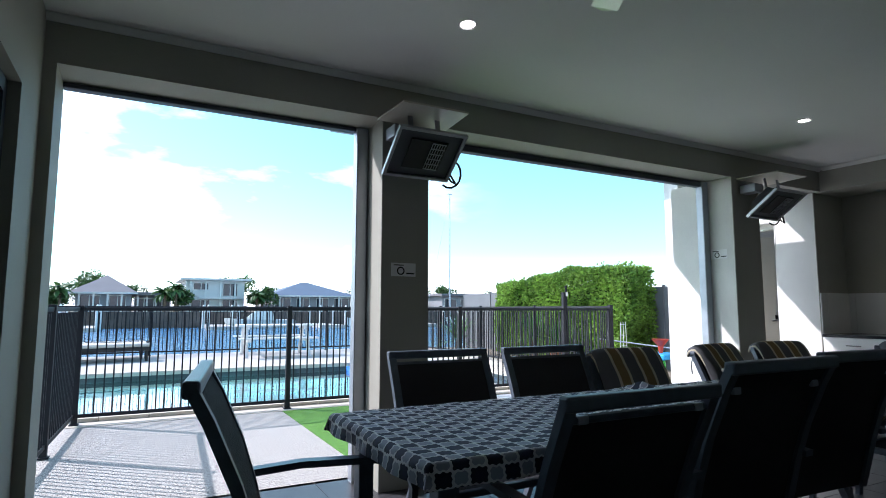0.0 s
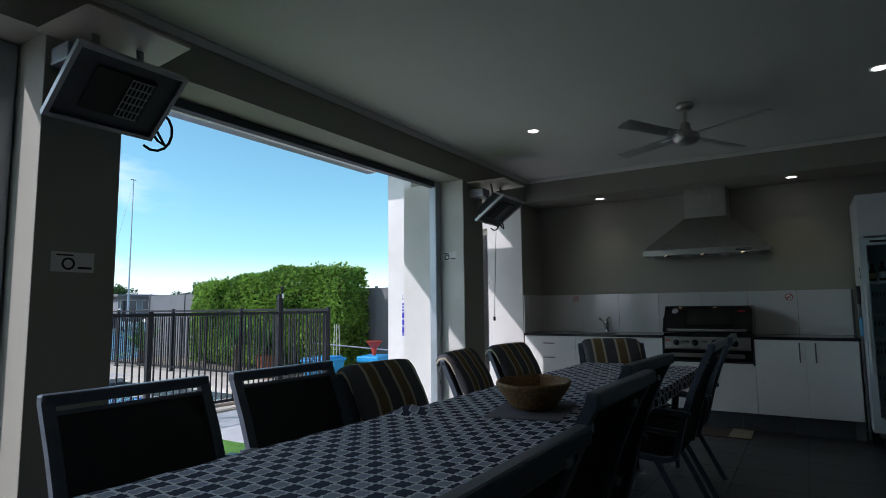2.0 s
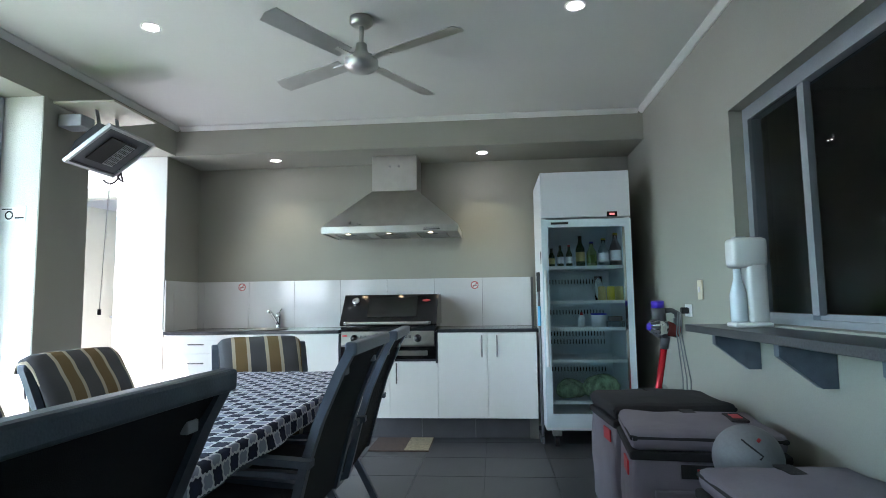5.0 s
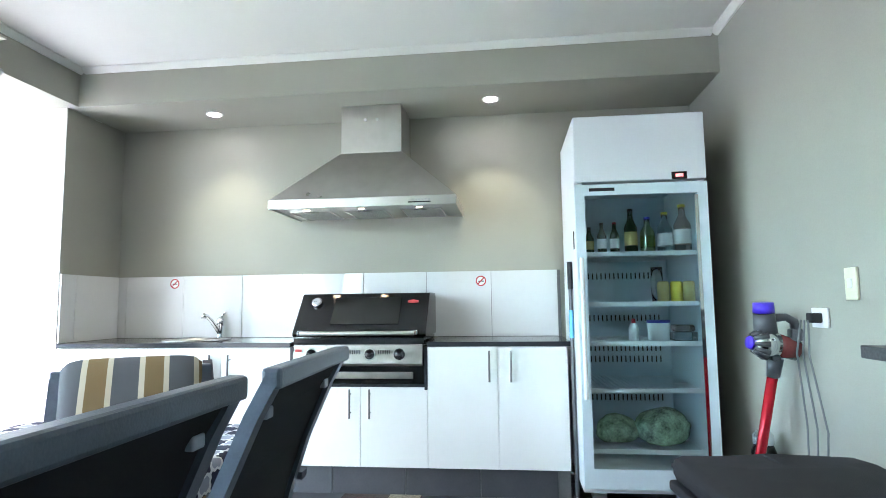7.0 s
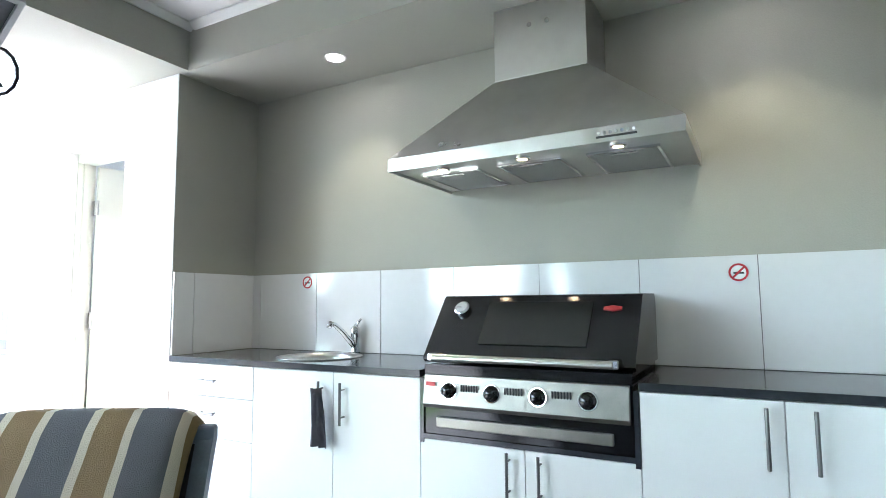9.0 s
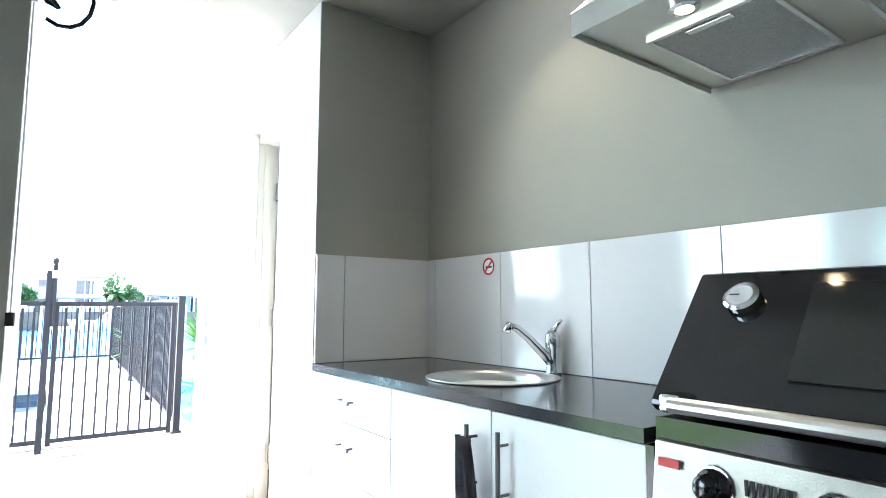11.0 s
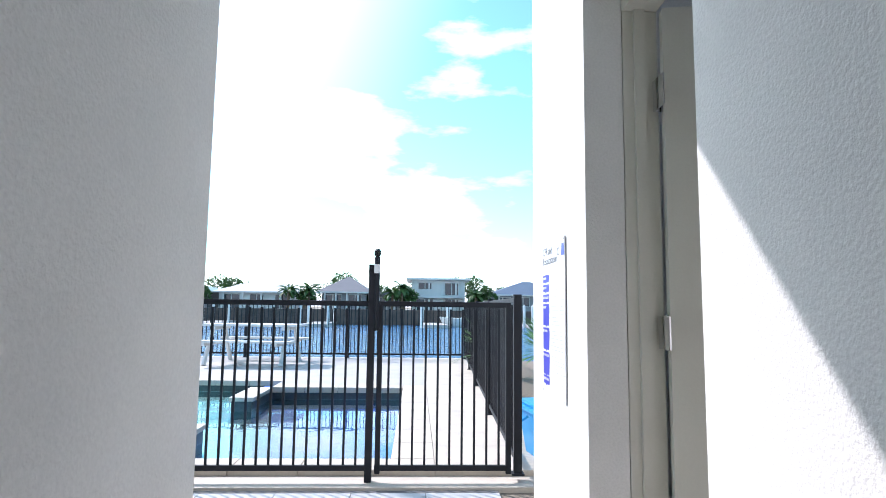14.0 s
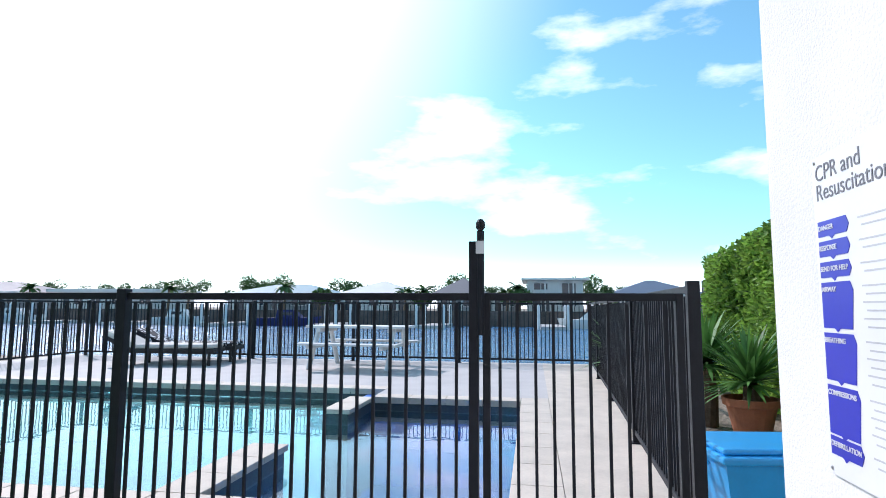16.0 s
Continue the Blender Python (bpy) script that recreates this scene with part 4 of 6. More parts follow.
for y in (1.25, 1.33):
    part("maker_badge", lathe([(0.011, 0), (0.011, 0.003)], 14), M_CHROME, rh, m=Matrix.Translation((6.72, y, 2.36)) @ Matrix.Rotation(radians(-90), 4, "Y"))

# wall signs and sockets
def no_smoking(y, z):
    s = thing("no_smoking_sign", "round red and white no smoking sticker on the tiles", "sign")
    part("disc", lathe([(0.036, 0), (0.036, 0.001)], 24), M_WHITE, s, m=Matrix.Translation((7.0265, y, z)) @ Matrix.Rotation(radians(-90), 4, "Y"))
    red = M_RED
    part("ring", lathe([(0.036, 0.0012), (0.036, 0.002), (0.028, 0.002), (0.028, 0.0012)], 24, False), red, s, m=Matrix.Translation((7.0265, y, z)) @ Matrix.Rotation(radians(-90), 4, "Y"))
    part("slash", box(7.0238, 7.0244, -0.004, 0.004, -0.03, 0.03, 0, pose(0, y, z, 45, 0, 0)), red, s)
    part("cigarette", box(7.0245, 7.0249, y - 0.02, y + 0.018, z - 0.006, z + 0.001), M_RUBBER, s)


M_RED = mat("red_sticker", (0.5, 0.02, 0.03), 0.5, bump=0.0)
no_smoking(2.84, 1.295)
no_smoking(0.59, 1.28)
sc = thing("wall_socket", "black power socket on the splashback", "socket")
part("plate", box(7.017, 7.0265, 1.72, 1.83, 0.99, 1.07, 0.003), M_BLACK, sc)
part("plug", box(6.99, 7.016, 1.74, 1.78, 1.005, 1.045, 0.004), M_WHITE, sc)

# downlights
def downlight(x, y, z, watts=2.5):
    d = thing("downlight", "small round white recessed downlight, lit", "downlight", pose(x, y, z), "downlights")
    part("trim_ring", lathe([(0.052, -0.006), (0.056, -0.002), (0.056, 0.0), (0.040, 0.0), (0.040, -0.004)], 28, False), M_WHITE, d, smooth=True)
    part("lens", lathe([(0.041, -0.003), (0.041, 0.0)], 24), M_LAMP, d)
    li = bpy.data.lights.new("downlight_beam", "SPOT")
    li.energy, li.spot_size, li.spot_blend, li.shadow_soft_size, li.color = watts, radians(95), 0.6, 0.04, (1.0, 0.95, 0.62)
    lo = new("downlight_beam", li)
    lo.parent = d
    lo.matrix_basis = pose(0, 0, -0.012)


for p in ((1.4, 2.27, ZC), (4.66, 2.34, ZC), (4.69, -0.056, ZC), (6.74, 2.41, 2.46, 2.6), (6.72, 0.49, 2.46, 2.6)):
    downlight(*p)

# ceiling fans
def ceiling_fan(x, y, turn):
    f = thing("ceiling_fan", "brushed steel ceiling fan with four flat blades", "ceiling fan", pose(x, y, ZC, 0, 0, turn), "ceiling fans")
    part("canopy", lathe([(0.065, 0.0), (0.065, -0.03), (0.05, -0.045), (0.02, -0.05)], 24), M_STEEL, f, smooth=True)
    part("rod", tube([(0, 0, -0.04), (0, 0, -0.17)], 0.014, 12), M_STEEL, f)
    part("motor", lathe([(0.03, -0.15), (0.035, -0.19), (0.05, -0.215), (0.085, -0.23), (0.095, -0.25), (0.095, -0.275), (0.075, -0.30), (0.03, -0.315)], 32), M_STEEL, f, smooth=True)
    for k in range(4):
        m = pose(0, 0, -0.245, 0, 0, 90 * k)
        b = part("blade", hull([(0.13, -0.045, -0.012), (0.64, -0.06, -0.014), (0.66, 0.0, -0.004), (0.64, 0.055, 0.010), (0.13, 0.05, 0.008)], [(0.13, -0.045, -0.007), (0.64, -0.06, -0.009), (0.66, 0.0, 0.001), (0.64, 0.055, 0.015), (0.13, 0.05, 0.013)]), M_STEEL, f, m=m)
        part("blade_arm", box(0.06, 0.2, -0.02, 0.02, -0.004, 0.004, 0.001), M_STEEL, b)
    return f


ceiling_fan(4.70, 1.125, 61)
ceiling_fan(1.30, 0.90, 61)
# ---- drinks fridge ----
M_FRW = mat("white_fridge_enamel", (0.72, 0.75, 0.78), 0.3, vary=0.03, scale=2, bump=0.0)
M_FRIN = mat("pale_blue_fridge_liner", (0.62, 0.72, 0.77), 0.4, vary=0.04, scale=3, bump=0.0)
FX, FYa, FYb = 6.2, -0.66, 0.03
fr = thing("drinks_fridge", "tall white glass-door display fridge stocked with drinks", "fridge")
part("body", joined((FX + 0.04, 6.95, FYa, FYa + 0.035, 0.13, 2.14), (FX + 0.04, 6.95, FYb - 0.035, FYb, 0.13, 2.14), (6.9, 6.95, FYa + 0.035, FYb - 0.035, 0.13, 2.14), (FX + 0.04, 6.9, FYa + 0.035, FYb - 0.035, 1.80, 2.14), (FX + 0.04, 6.9, FYa + 0.035, FYb - 0.035, 0.13, 0.24)), M_FRW, fr)
part("header_panel", box(FX, FX + 0.038, FYa, FYb, 1.775, 2.14, 0.006), M_FRW, fr, "plain white header panel")
part("liner", joined((6.885, 6.899, FYa + 0.036, FYb - 0.036, 0.245, 1.795), (FX + 0.05, 6.885, FYa + 0.036, FYa + 0.045, 0.245, 1.795), (FX + 0.05, 6.885, FYb - 0.045, FYb - 0.036, 0.245, 1.795)), M_FRIN, fr)
dr = part("door", joined((FX, FX + 0.035, FYa, FYa + 0.05, 0.16, 1.76), (FX, FX + 0.035, FYb - 0.05, FYb, 0.16, 1.76), (FX, FX + 0.035, FYa + 0.05, FYb - 0.05, 0.16, 0.26), (FX, FX + 0.035, FYa + 0.05, FYb - 0.05, 1.70, 1.76)), M_FRIN, fr, "pale framed glass door")
pane = part("pane", box(FX + 0.012, FX + 0.018, FYa + 0.05, FYb - 0.05, 0.26, 1.70), glass("blue_tinted_glass", (0.74, 0.87, 0.92)), dr, "clear glass pane")
pane.visible_shadow = False
part("handle", tube([(FX - 0.03, FYb - 0.02, 0.62), (FX - 0.03, FYb - 0.02, 1.36)], 0.011, 10), M_WHITE, dr, "long white handle")
part("control_display", box(FX - 0.004, FX, -0.56, -0.48, 1.775, 1.815, 0.002), M_BLACK, fr, "black control display")
part("display_digits", box(FX - 0.005, FX - 0.0045, -0.54, -0.50, 1.787, 1.803), glow("red_digits", (1.0, 0.03, 0.03), 0.2), fr, "red lit digits")
part("brand_bar", box(FX - 0.001, FX - 0.0004, -0.18, -0.045, 1.722, 1.74), M_RUBBER, dr)
part("door_trim", box(FX - 0.002, FX - 0.0005, FYa + 0.05, FYa + 0.068, 0.27, 1.69), M_CHROME, dr, "bright metal trim strip")
part("side_vent", box(FX + 0.1, FX + 0.13, FYb, FYb + 0.003, 1.42, 1.52), M_RUBBER, fr)
shelf_me = bmesh.new()
for k in range(24):
    y = FYa + 0.055 + k * 0.0254
    add_tube(shelf_me, [(FX + 0.08, y, 0), (6.87, y, 0)], 0.0022, 4)
for x in (FX + 0.08, FX + 0.35, 6.87):
    add_tube(shelf_me, [(x, FYa + 0.05, 0), (x, FYb - 0.05, 0)], 0.004, 5)
shelf_me = mesh_of("shelf", shelf_me, M_WHITE)
SHELVES = (1.385, 1.112, 0.90, 0.652, 0.335)
for z in SHELVES:
    s = new("shelf", shelf_me)
    s.parent = fr
    s.matrix_basis = pose(0, 0, z)
    part("price_rail", box(FX + 0.065, FX + 0.075, FYa + 0.05, FYb - 0.05, -0.012, 0.012), M_WHITE, s)
slot_me = mesh_of("vent_slot", box(6.8835, 6.8845, -0.004, 0.004, -0.02, 0.02), M_RUBBER)
for z in (1.29, 1.02, 0.83, 0.76, 0.52):
    for k in range(18):
        s = new("vent_slot", slot_me)
        s.parent = fr
        s.matrix_basis = pose(0, -0.55 + k * 0.027, z)
for x in (FX + 0.08, 6.85):
    for y in (FYa + 0.08, FYb - 0.08):
        part("castor", tube([(x, y - 0.015, 0.045), (x, y + 0.015, 0.045)], 0.045, 14), M_RUBBER, fr)
        part("castor_plate", box(x - 0.05, x + 0.05, y - 0.035, y + 0.035, 0.09, 0.13, 0.004), M_STEEL, fr)


def bottle(x, y, z, r, h, colour, cap, label_c, tint):
    b = thing("bottle", f"{colour} bottle with a {cap[0]} cap, on a fridge shelf", "bottle", pose(x, y, z), "bottles in the fridge")
    part("glass_body", lathe([(r * 0.9, 0), (r, 0.01), (r, h * 0.58), (r * 0.42, h * 0.78), (r * 0.38, h * 0.95)], 14), tint, b, smooth=True)
    part("label_band", lathe([(r * 1.01, h * 0.18), (r * 1.01, h * 0.48)], 14, False), label_c, b, smooth=True)
    part("cap", lathe([(r * 0.44, h * 0.94), (r * 0.44, h)], 10), cap[1], b)


M_GRN = mat("dark_green_glass", (0.02, 0.05, 0.02), 0.08, bump=0.0)
M_CLR = glass("clear_bottle_glass", (0.82, 0.90, 0.90))
M_LEM = glass("lemon_drink", (0.70, 0.78, 0.30))
M_YEL = mat("yellow_plastic", (0.75, 0.62, 0.04), 0.4, bump=0.0)
M_BLU = mat("blue_plastic", (0.03, 0.05, 0.45), 0.4, bump=0.0)
M_GOLD = mat("gold_label", (0.55, 0.45, 0.15), 0.4, bump=0.0)
M_PINK = glass("pale_pink_drink", (0.86, 0.66, 0.58))
for y, r, h, c, cap, lab, tint in ((-0.06, 0.026, 0.19, "green", ("dark", M_RUBBER), M_GOLD, M_GRN), (-0.13, 0.026, 0.22, "dark", ("dark", M_RUBBER), M_WHITE, M_GRN), (-0.20, 0.026, 0.22, "dark", ("red", M_RED), M_WHITE, M_GRN),
                                   (-0.29, 0.036, 0.31, "tall dark", ("black", M_RUBBER), M_GOLD, M_GRN), (-0.38, 0.04, 0.25, "lemon", ("blue", M_BLU), M_LEM, M_LEM), (-0.475, 0.042, 0.28, "clear", ("yellow", M_YEL), M_WHITE, M_CLR),
                                   (-0.57, 0.045, 0.33, "pink", ("yellow", M_YEL), M_WHITE, M_PINK)):
    bottle(FX + 0.17, y, 1.391, r, h*0.82, c, cap, lab, tint)
for k, (y, tint) in enumerate(((-0.45, M_GOLD), (-0.52, M_YEL), (-0.585, M_GOLD))):
    c = thing("drink_can", "gold drink can on a fridge shelf", "can", pose(FX + 0.16, y, 1.118), "cans in the fridge")
    part("can_body", lathe([(0.026, 0), (0.033, 0.008), (0.033, 0.105), (0.026, 0.115)], 16), tint, c, smooth=True)
    part("can_lid", lathe([(0.026, 0.1152), (0.024, 0.117)], 14), M_CHROME, c)
j = thing("glass_jar", "upturned clear glass on a stack in the fridge", "jar", pose(FX + 0.25, -0.44, 1.118))
part("glass_body", lathe([(0.03, 0), (0.034, 0.1), (0.032, 0.2)], 16), M_CLR, j, smooth=True)
t = thing("tub", "white tub with a blue lid on a fridge shelf", "tub", pose(FX + 0.18, -0.42, 0.906))
part("tub_body", lathe([(0.055, 0), (0.06, 0.10)], 18), M_WHITE, t, smooth=True)
part("lid", lathe([(0.063, 0.10), (0.063, 0.115)], 18), M_BLU, t)
b = thing("sauce_bottle", "small white and red sauce bottle on a fridge shelf", "bottle", pose(FX + 0.15, -0.28, 0.906))
part("bottle_body", lathe([(0.025, 0), (0.027, 0.07), (0.014, 0.1)], 14), M_WHITE, b, smooth=True)
part("cap", lathe([(0.012, 0.1), (0.01, 0.125)], 10), M_RED, b)
bt = thing("butter_tray", "wire tray of meat packets on a fridge shelf", "tray", pose(FX + 0.17, -0.55, 0.906))
part("tray", box(-0.05, 0.1, -0.06, 0.06, 0, 0.05, 0.004), M_CLR, bt)
part("packet", box(-0.045, 0.08, -0.05, 0.05, 0.051, 0.09, 0.012), M_PINK, bt)


def crumple(r, sx, sy, sz, seed):
    bm = bmesh.new()
    bmesh.ops.create_icosphere(bm, subdivisions=4, radius=r)
    for v in bm.verts:
        k = 1 + 0.30 * noise.noise(v.co * 7 + Vector((seed, 0, 0))) + 0.14 * abs(noise.noise(v.co * 14 + Vector((0, seed, 0))))
        v.co = Vector((v.co.x * sx, v.co.y * sy, max(v.co.z, -r * 0.75) * sz)) * k
    low = min(v.co.z for v in bm.verts)
    for v in bm.verts:
        v.co.z -= low
    return bm


M_BAGG = mat("green_produce_bag", (0.42, 0.60, 0.38), 0.18, vary=0.5, scale=16, bump=0.1)
bp_ = M_BAGG.node_tree.nodes["Principled BSDF"]
bp_.inputs["Transmission Weight"].default_value = 0.25
for y, r, lab in ((-0.20, 0.10, "small"), (-0.43, 0.13, "bulging")):
    solid("produce_bag", crumple(r, 1.1, 1.15, 0.75, y * 10), M_BAGG, f"{lab} clear bag of green vegetables in the fridge", "bag", smooth=True, m=pose(FX + 0.28, y, 0.341))

# ---- servery window and shelf ----
w = thing("window_1", "aluminium sliding servery window over a stone shelf", "window", kind="structure")
part("window_frame", joined((2.302, 4.788, -1.0, -0.93, 2.06, 2.128), (2.302, 4.788, -1.0, -0.93, 1.002, 1.03), (4.73, 4.788, -1.0, -0.93, 1.05, 2.06), (2.302, 2.36, -1.0, -0.93, 1.05, 2.06)), M_ALU, w)
part("sash", joined((4.20, 4.25, -0.965, -0.935, 1.05, 2.06), (4.26, 4.31, -0.995, -0.967, 1.05, 2.06), (4.25, 4.73, -0.965, -0.935, 1.03, 1.055), (2.36, 4.26, -0.995, -0.967, 1.03, 1.055)), M_ALU, w)
for x0, x1, y in ((4.25, 4.73, -0.95), (2.36, 4.26, -0.981)):
    p = part("pane", box(x0, x1, y - 0.003, y + 0.003, 1.06, 2.06), M_SCREEN, w, "dark screened glass")
    p.visible_shadow = False
sh = thing("servery_shelf", "dark stone servery shelf on black brackets", "shelf")
part("shelf_board", box(2.2, 4.86, -0.857, -0.60, 0.955, 0.992, 0.004), mat("dark_grey_stone", (0.06, 0.06, 0.065), 0.35, vary=0.3, scale=120, bump=0.02), sh)
for x in (4.60, 3.98, 3.36, 2.74):
    part("bracket", prism([(-0.857, 0.953), (-0.857, 0.785), (-0.80, 0.785), (-0.65, 0.905), (-0.65, 0.953)], x - 0.02, x + 0.02), M_CHAIR, sh)
# the room behind the window
solid("indoor_room", joined((1.2, 6.2, -4.1, -3.9, -0.1, ZC), (1.0, 1.2, -4.1, Y0 - 0.2, -0.1, ZC), (6.2, 6.4, -4.1, Y0 - 0.2, -0.1, ZC), (1.0, 6.4, -4.1, Y0 - 0.2, ZC, ZC + 0.1), (1.2, 6.2, -3.9, Y0 - 0.2, -0.2, -0.1)), M_DIM, "dim indoor kitchen walls", "room", "structure")
ic = thing("indoor_cupboards", "cream indoor wall cupboards seen through the window", "cabinet")
for k in range(5):
    o = part("cupboard_door", box(2.2 + k * 0.55, 2.74 + k * 0.55, -3.53, -3.51, 1.5, 2.4, 0.003), M_CREAM, ic)
    part("handle", tube([(2.68 + k * 0.55, -3.49, 1.55), (2.68 + k * 0.55, -3.49, 1.7)], 0.006, 6), M_STEEL, o)
part("carcass", box(2.2, 4.95, -3.88, -3.531, 1.5, 2.4), M_CREAM, ic)
ib = thing("indoor_bench", "dark indoor kitchen bench", "bench")
part("body", box(2.2, 5.6, -3.88, -3.3, -0.1, 0.86), M_CHAIR, ib)
part("top", box(2.18, 5.62, -3.89, -3.27, 0.861, 0.9, 0.003), M_STONE, ib)
cm = thing("coffee_machine", "black coffee machine inside the window", "coffee machine", pose(3.55, -1.2, 0.9))
ist = thing("indoor_sill", "dark stone sill inside the window", "sill", kind="structure")
part("board", box(2.2, 4.9, -1.55, -1.062, 0.86, 0.898, 0.003), M_STONE, ist)
part("body", box(-0.1, 0.1, -0.14, 0.1, 0.0, 0.10, 0.02), M_BLACK, cm)
part("column", box(-0.08, 0.08, -0.14, -0.03, 0.10, 0.28, 0.02), M_BLACK, cm)
part("head", box(-0.1, 0.1, -0.14, 0.1, 0.28, 0.38, 0.03), M_BLACK, cm)
kt = thing("kettle", "black kettle inside the window", "kettle", pose(3.05, -1.25, 0.9))
part("body", lathe([(0.08, 0), (0.085, 0.05), (0.07, 0.17), (0.05, 0.2)], 20), M_BLACK, kt, smooth=True)
part("handle", tube([(0.06, 0, 0.17), (0.13, 0, 0.16), (0.13, 0, 0.06), (0.08, 0, 0.04)], 0.01, 8), M_BLACK, kt)

# soda maker
so = thing("soda_maker", "white soda maker with a clear bottle on the shelf", "soda maker", pose(4.46, -0.74, 0.993))
part("column", box(-0.050, 0.050, -0.10, -0.01, 0.012, 0.41, 0.02), M_WHITE, so, smooth=True)
part("head", box(-0.055, 0.055, -0.105, 0.055, 0.275, 0.4151, 0.022), M_WHITE, so, smooth=True)
part("foot", box(-0.058, 0.058, -0.108, 0.06, 0.0, 0.022, 0.009), M_WHITE, so, smooth=True)
part("drip_tray", lathe([(0.045, 0.022), (0.045, 0.026), (0.038, 0.026)], 20), M_ALU, so, m=pose(0, 0.012, 0))
part("bottle", lathe([(0.036, 0.027), (0.038, 0.05), (0.038, 0.15), (0.018, 0.225), (0.018, 0.269)], 20), mat("frosted_bottle", (0.62, 0.68, 0.74), 0.2, vary=0.04, bump=0.0), so, "pale frosted bottle", smooth=True, m=pose(0, 0.02, 0))
part("button", box(-0.02, 0.02, -0.02, 0.03, 0.4152, 0.421, 0.002), M_ALU, so)

# switch, socket, vacuum
sw = thing("light_switch", "cream light switch on the wall", "switch")
part("plate", box(5.29, 5.365, -0.857, -0.847, 1.12, 1.24, 0.003), M_CREAM, sw)
part("rocker", box(5.315, 5.34, -0.846, -0.841, 1.165, 1.2, 0.002), M_WHITE, sw)
sc = thing("wall_socket", "white double power socket with plugs", "socket")
part("plate", box(5.50, 5.62, -0.857, -0.848, 1.01, 1.09, 0.003), M_WHITE, sc)
part("plug", box(5.53, 5.57, -0.847, -0.80, 1.03, 1.07, 0.006), M_RUBBER, sc)
for k in range(3):
    part("cable", tube([(5.55 + 0.03 * k, -0.80, 1.04), (5.56 + 0.05 * k, -0.80, 0.9), (5.53 + 0.08 * k, -0.835, 0.6), (5.6 + 0.06 * k, -0.84, 0.2), (5.6 + 0.06 * k, -0.84, 0.005)], 0.004, 5), M_GREY_B, sc)
M_PURP = mat("purple_plastic", (0.07, 0.03, 0.55), 0.35, bump=0.0)
M_DGREY = mat("dark_grey_plastic", (0.07, 0.07, 0.08), 0.35, bump=0.0)
M_REDP = mat("red_metal_tube", (0.55, 0.015, 0.03), 0.25, 0.4, bump=0.0)
va = thing("stick_vacuum", "cordless stick vacuum with red tube, leaning on the wall", "vacuum", pose(-0.06, -0.06, 0))
part("wand", tube([(5.99, -0.60, 0.06), (5.83, -0.685, 0.80)], 0.022, 14), M_REDP, va, "glossy red tube", smooth=True)
part("floor_head", box(5.90, 6.08, -0.72, -0.48, 0.0, 0.06, 0.015), M_DGREY, va)
part("neck", tube([(5.83, -0.685, 0.79), (5.81, -0.69, 0.87)], [0.028, 0.034], 14), M_DGREY, va, smooth=True)
cy = part("cyclone", tube([(5.775, -0.585, 0.94), (5.785, -0.61, 0.938), (5.79, -0.645, 0.935), (5.795, -0.69, 0.93)], [0.034, 0.055, 0.062, 0.056], 20), M_CHROME, va, "ribbed chrome cyclone", smooth=True)
for k in range(10):
    a = k * 2 * math.pi / 10
    dx, dz = math.cos(a), math.sin(a)
    part("cyclone_cone", tube([(5.775 + 0.034 * dx, -0.583, 0.94 + 0.034 * dz), (5.787 + 0.064 * dx, -0.64, 0.936 + 0.064 * dz)], [0.008, 0.013], 8), M_DGREY, cy, smooth=True)
part("cyclone_cap", tube([(5.772, -0.568, 0.942), (5.776, -0.586, 0.94)], [0.026, 0.031], 16), M_PURP, va, "purple cyclone cap", smooth=True)
part("bin", tube([(5.795, -0.69, 0.93), (5.80, -0.775, 0.905)], [0.05, 0.046], 20), mat("smoky_red_bin", (0.17, 0.035, 0.035), 0.12, bump=0.0), va, "smoky red dust bin", smooth=True)
part("release_trigger", box(5.77, 5.80, -0.70, -0.66, 0.862, 0.885, 0.006), M_DGREY, va)
part("motor", tube([(5.80, -0.655, 0.96), (5.785, -0.645, 1.02), (5.775, -0.64, 1.07)], [0.048, 0.046, 0.043], 18), M_DGREY, va, smooth=True)
part("filter_cap", tube([(5.775, -0.64, 1.07), (5.77, -0.638, 1.112)], [0.044, 0.042], 18), M_PURP, va, "purple filter cap", smooth=True)
part("handle", tube([(5.78, -0.67, 1.045), (5.78, -0.73, 1.05), (5.785, -0.765, 1.03), (5.79, -0.775, 0.98)], [0.02, 0.017, 0.02, 0.022], 10), M_DGREY, va, smooth=True)
part("battery", box(5.765, 5.815, -0.795, -0.745, 0.945, 1.0, 0.01), M_DGREY, va)

# cooler bags
M_MAUVE = mat("mauve_grey_canvas", (0.245, 0.225, 0.27), 0.85, vary=0.15, scale=5, fine=400, bump=0.2)
M_BLKF = mat("black_canvas", (0.02, 0.02, 0.024), 0.8, vary=0.2, scale=8, fine=400, bump=0.2)


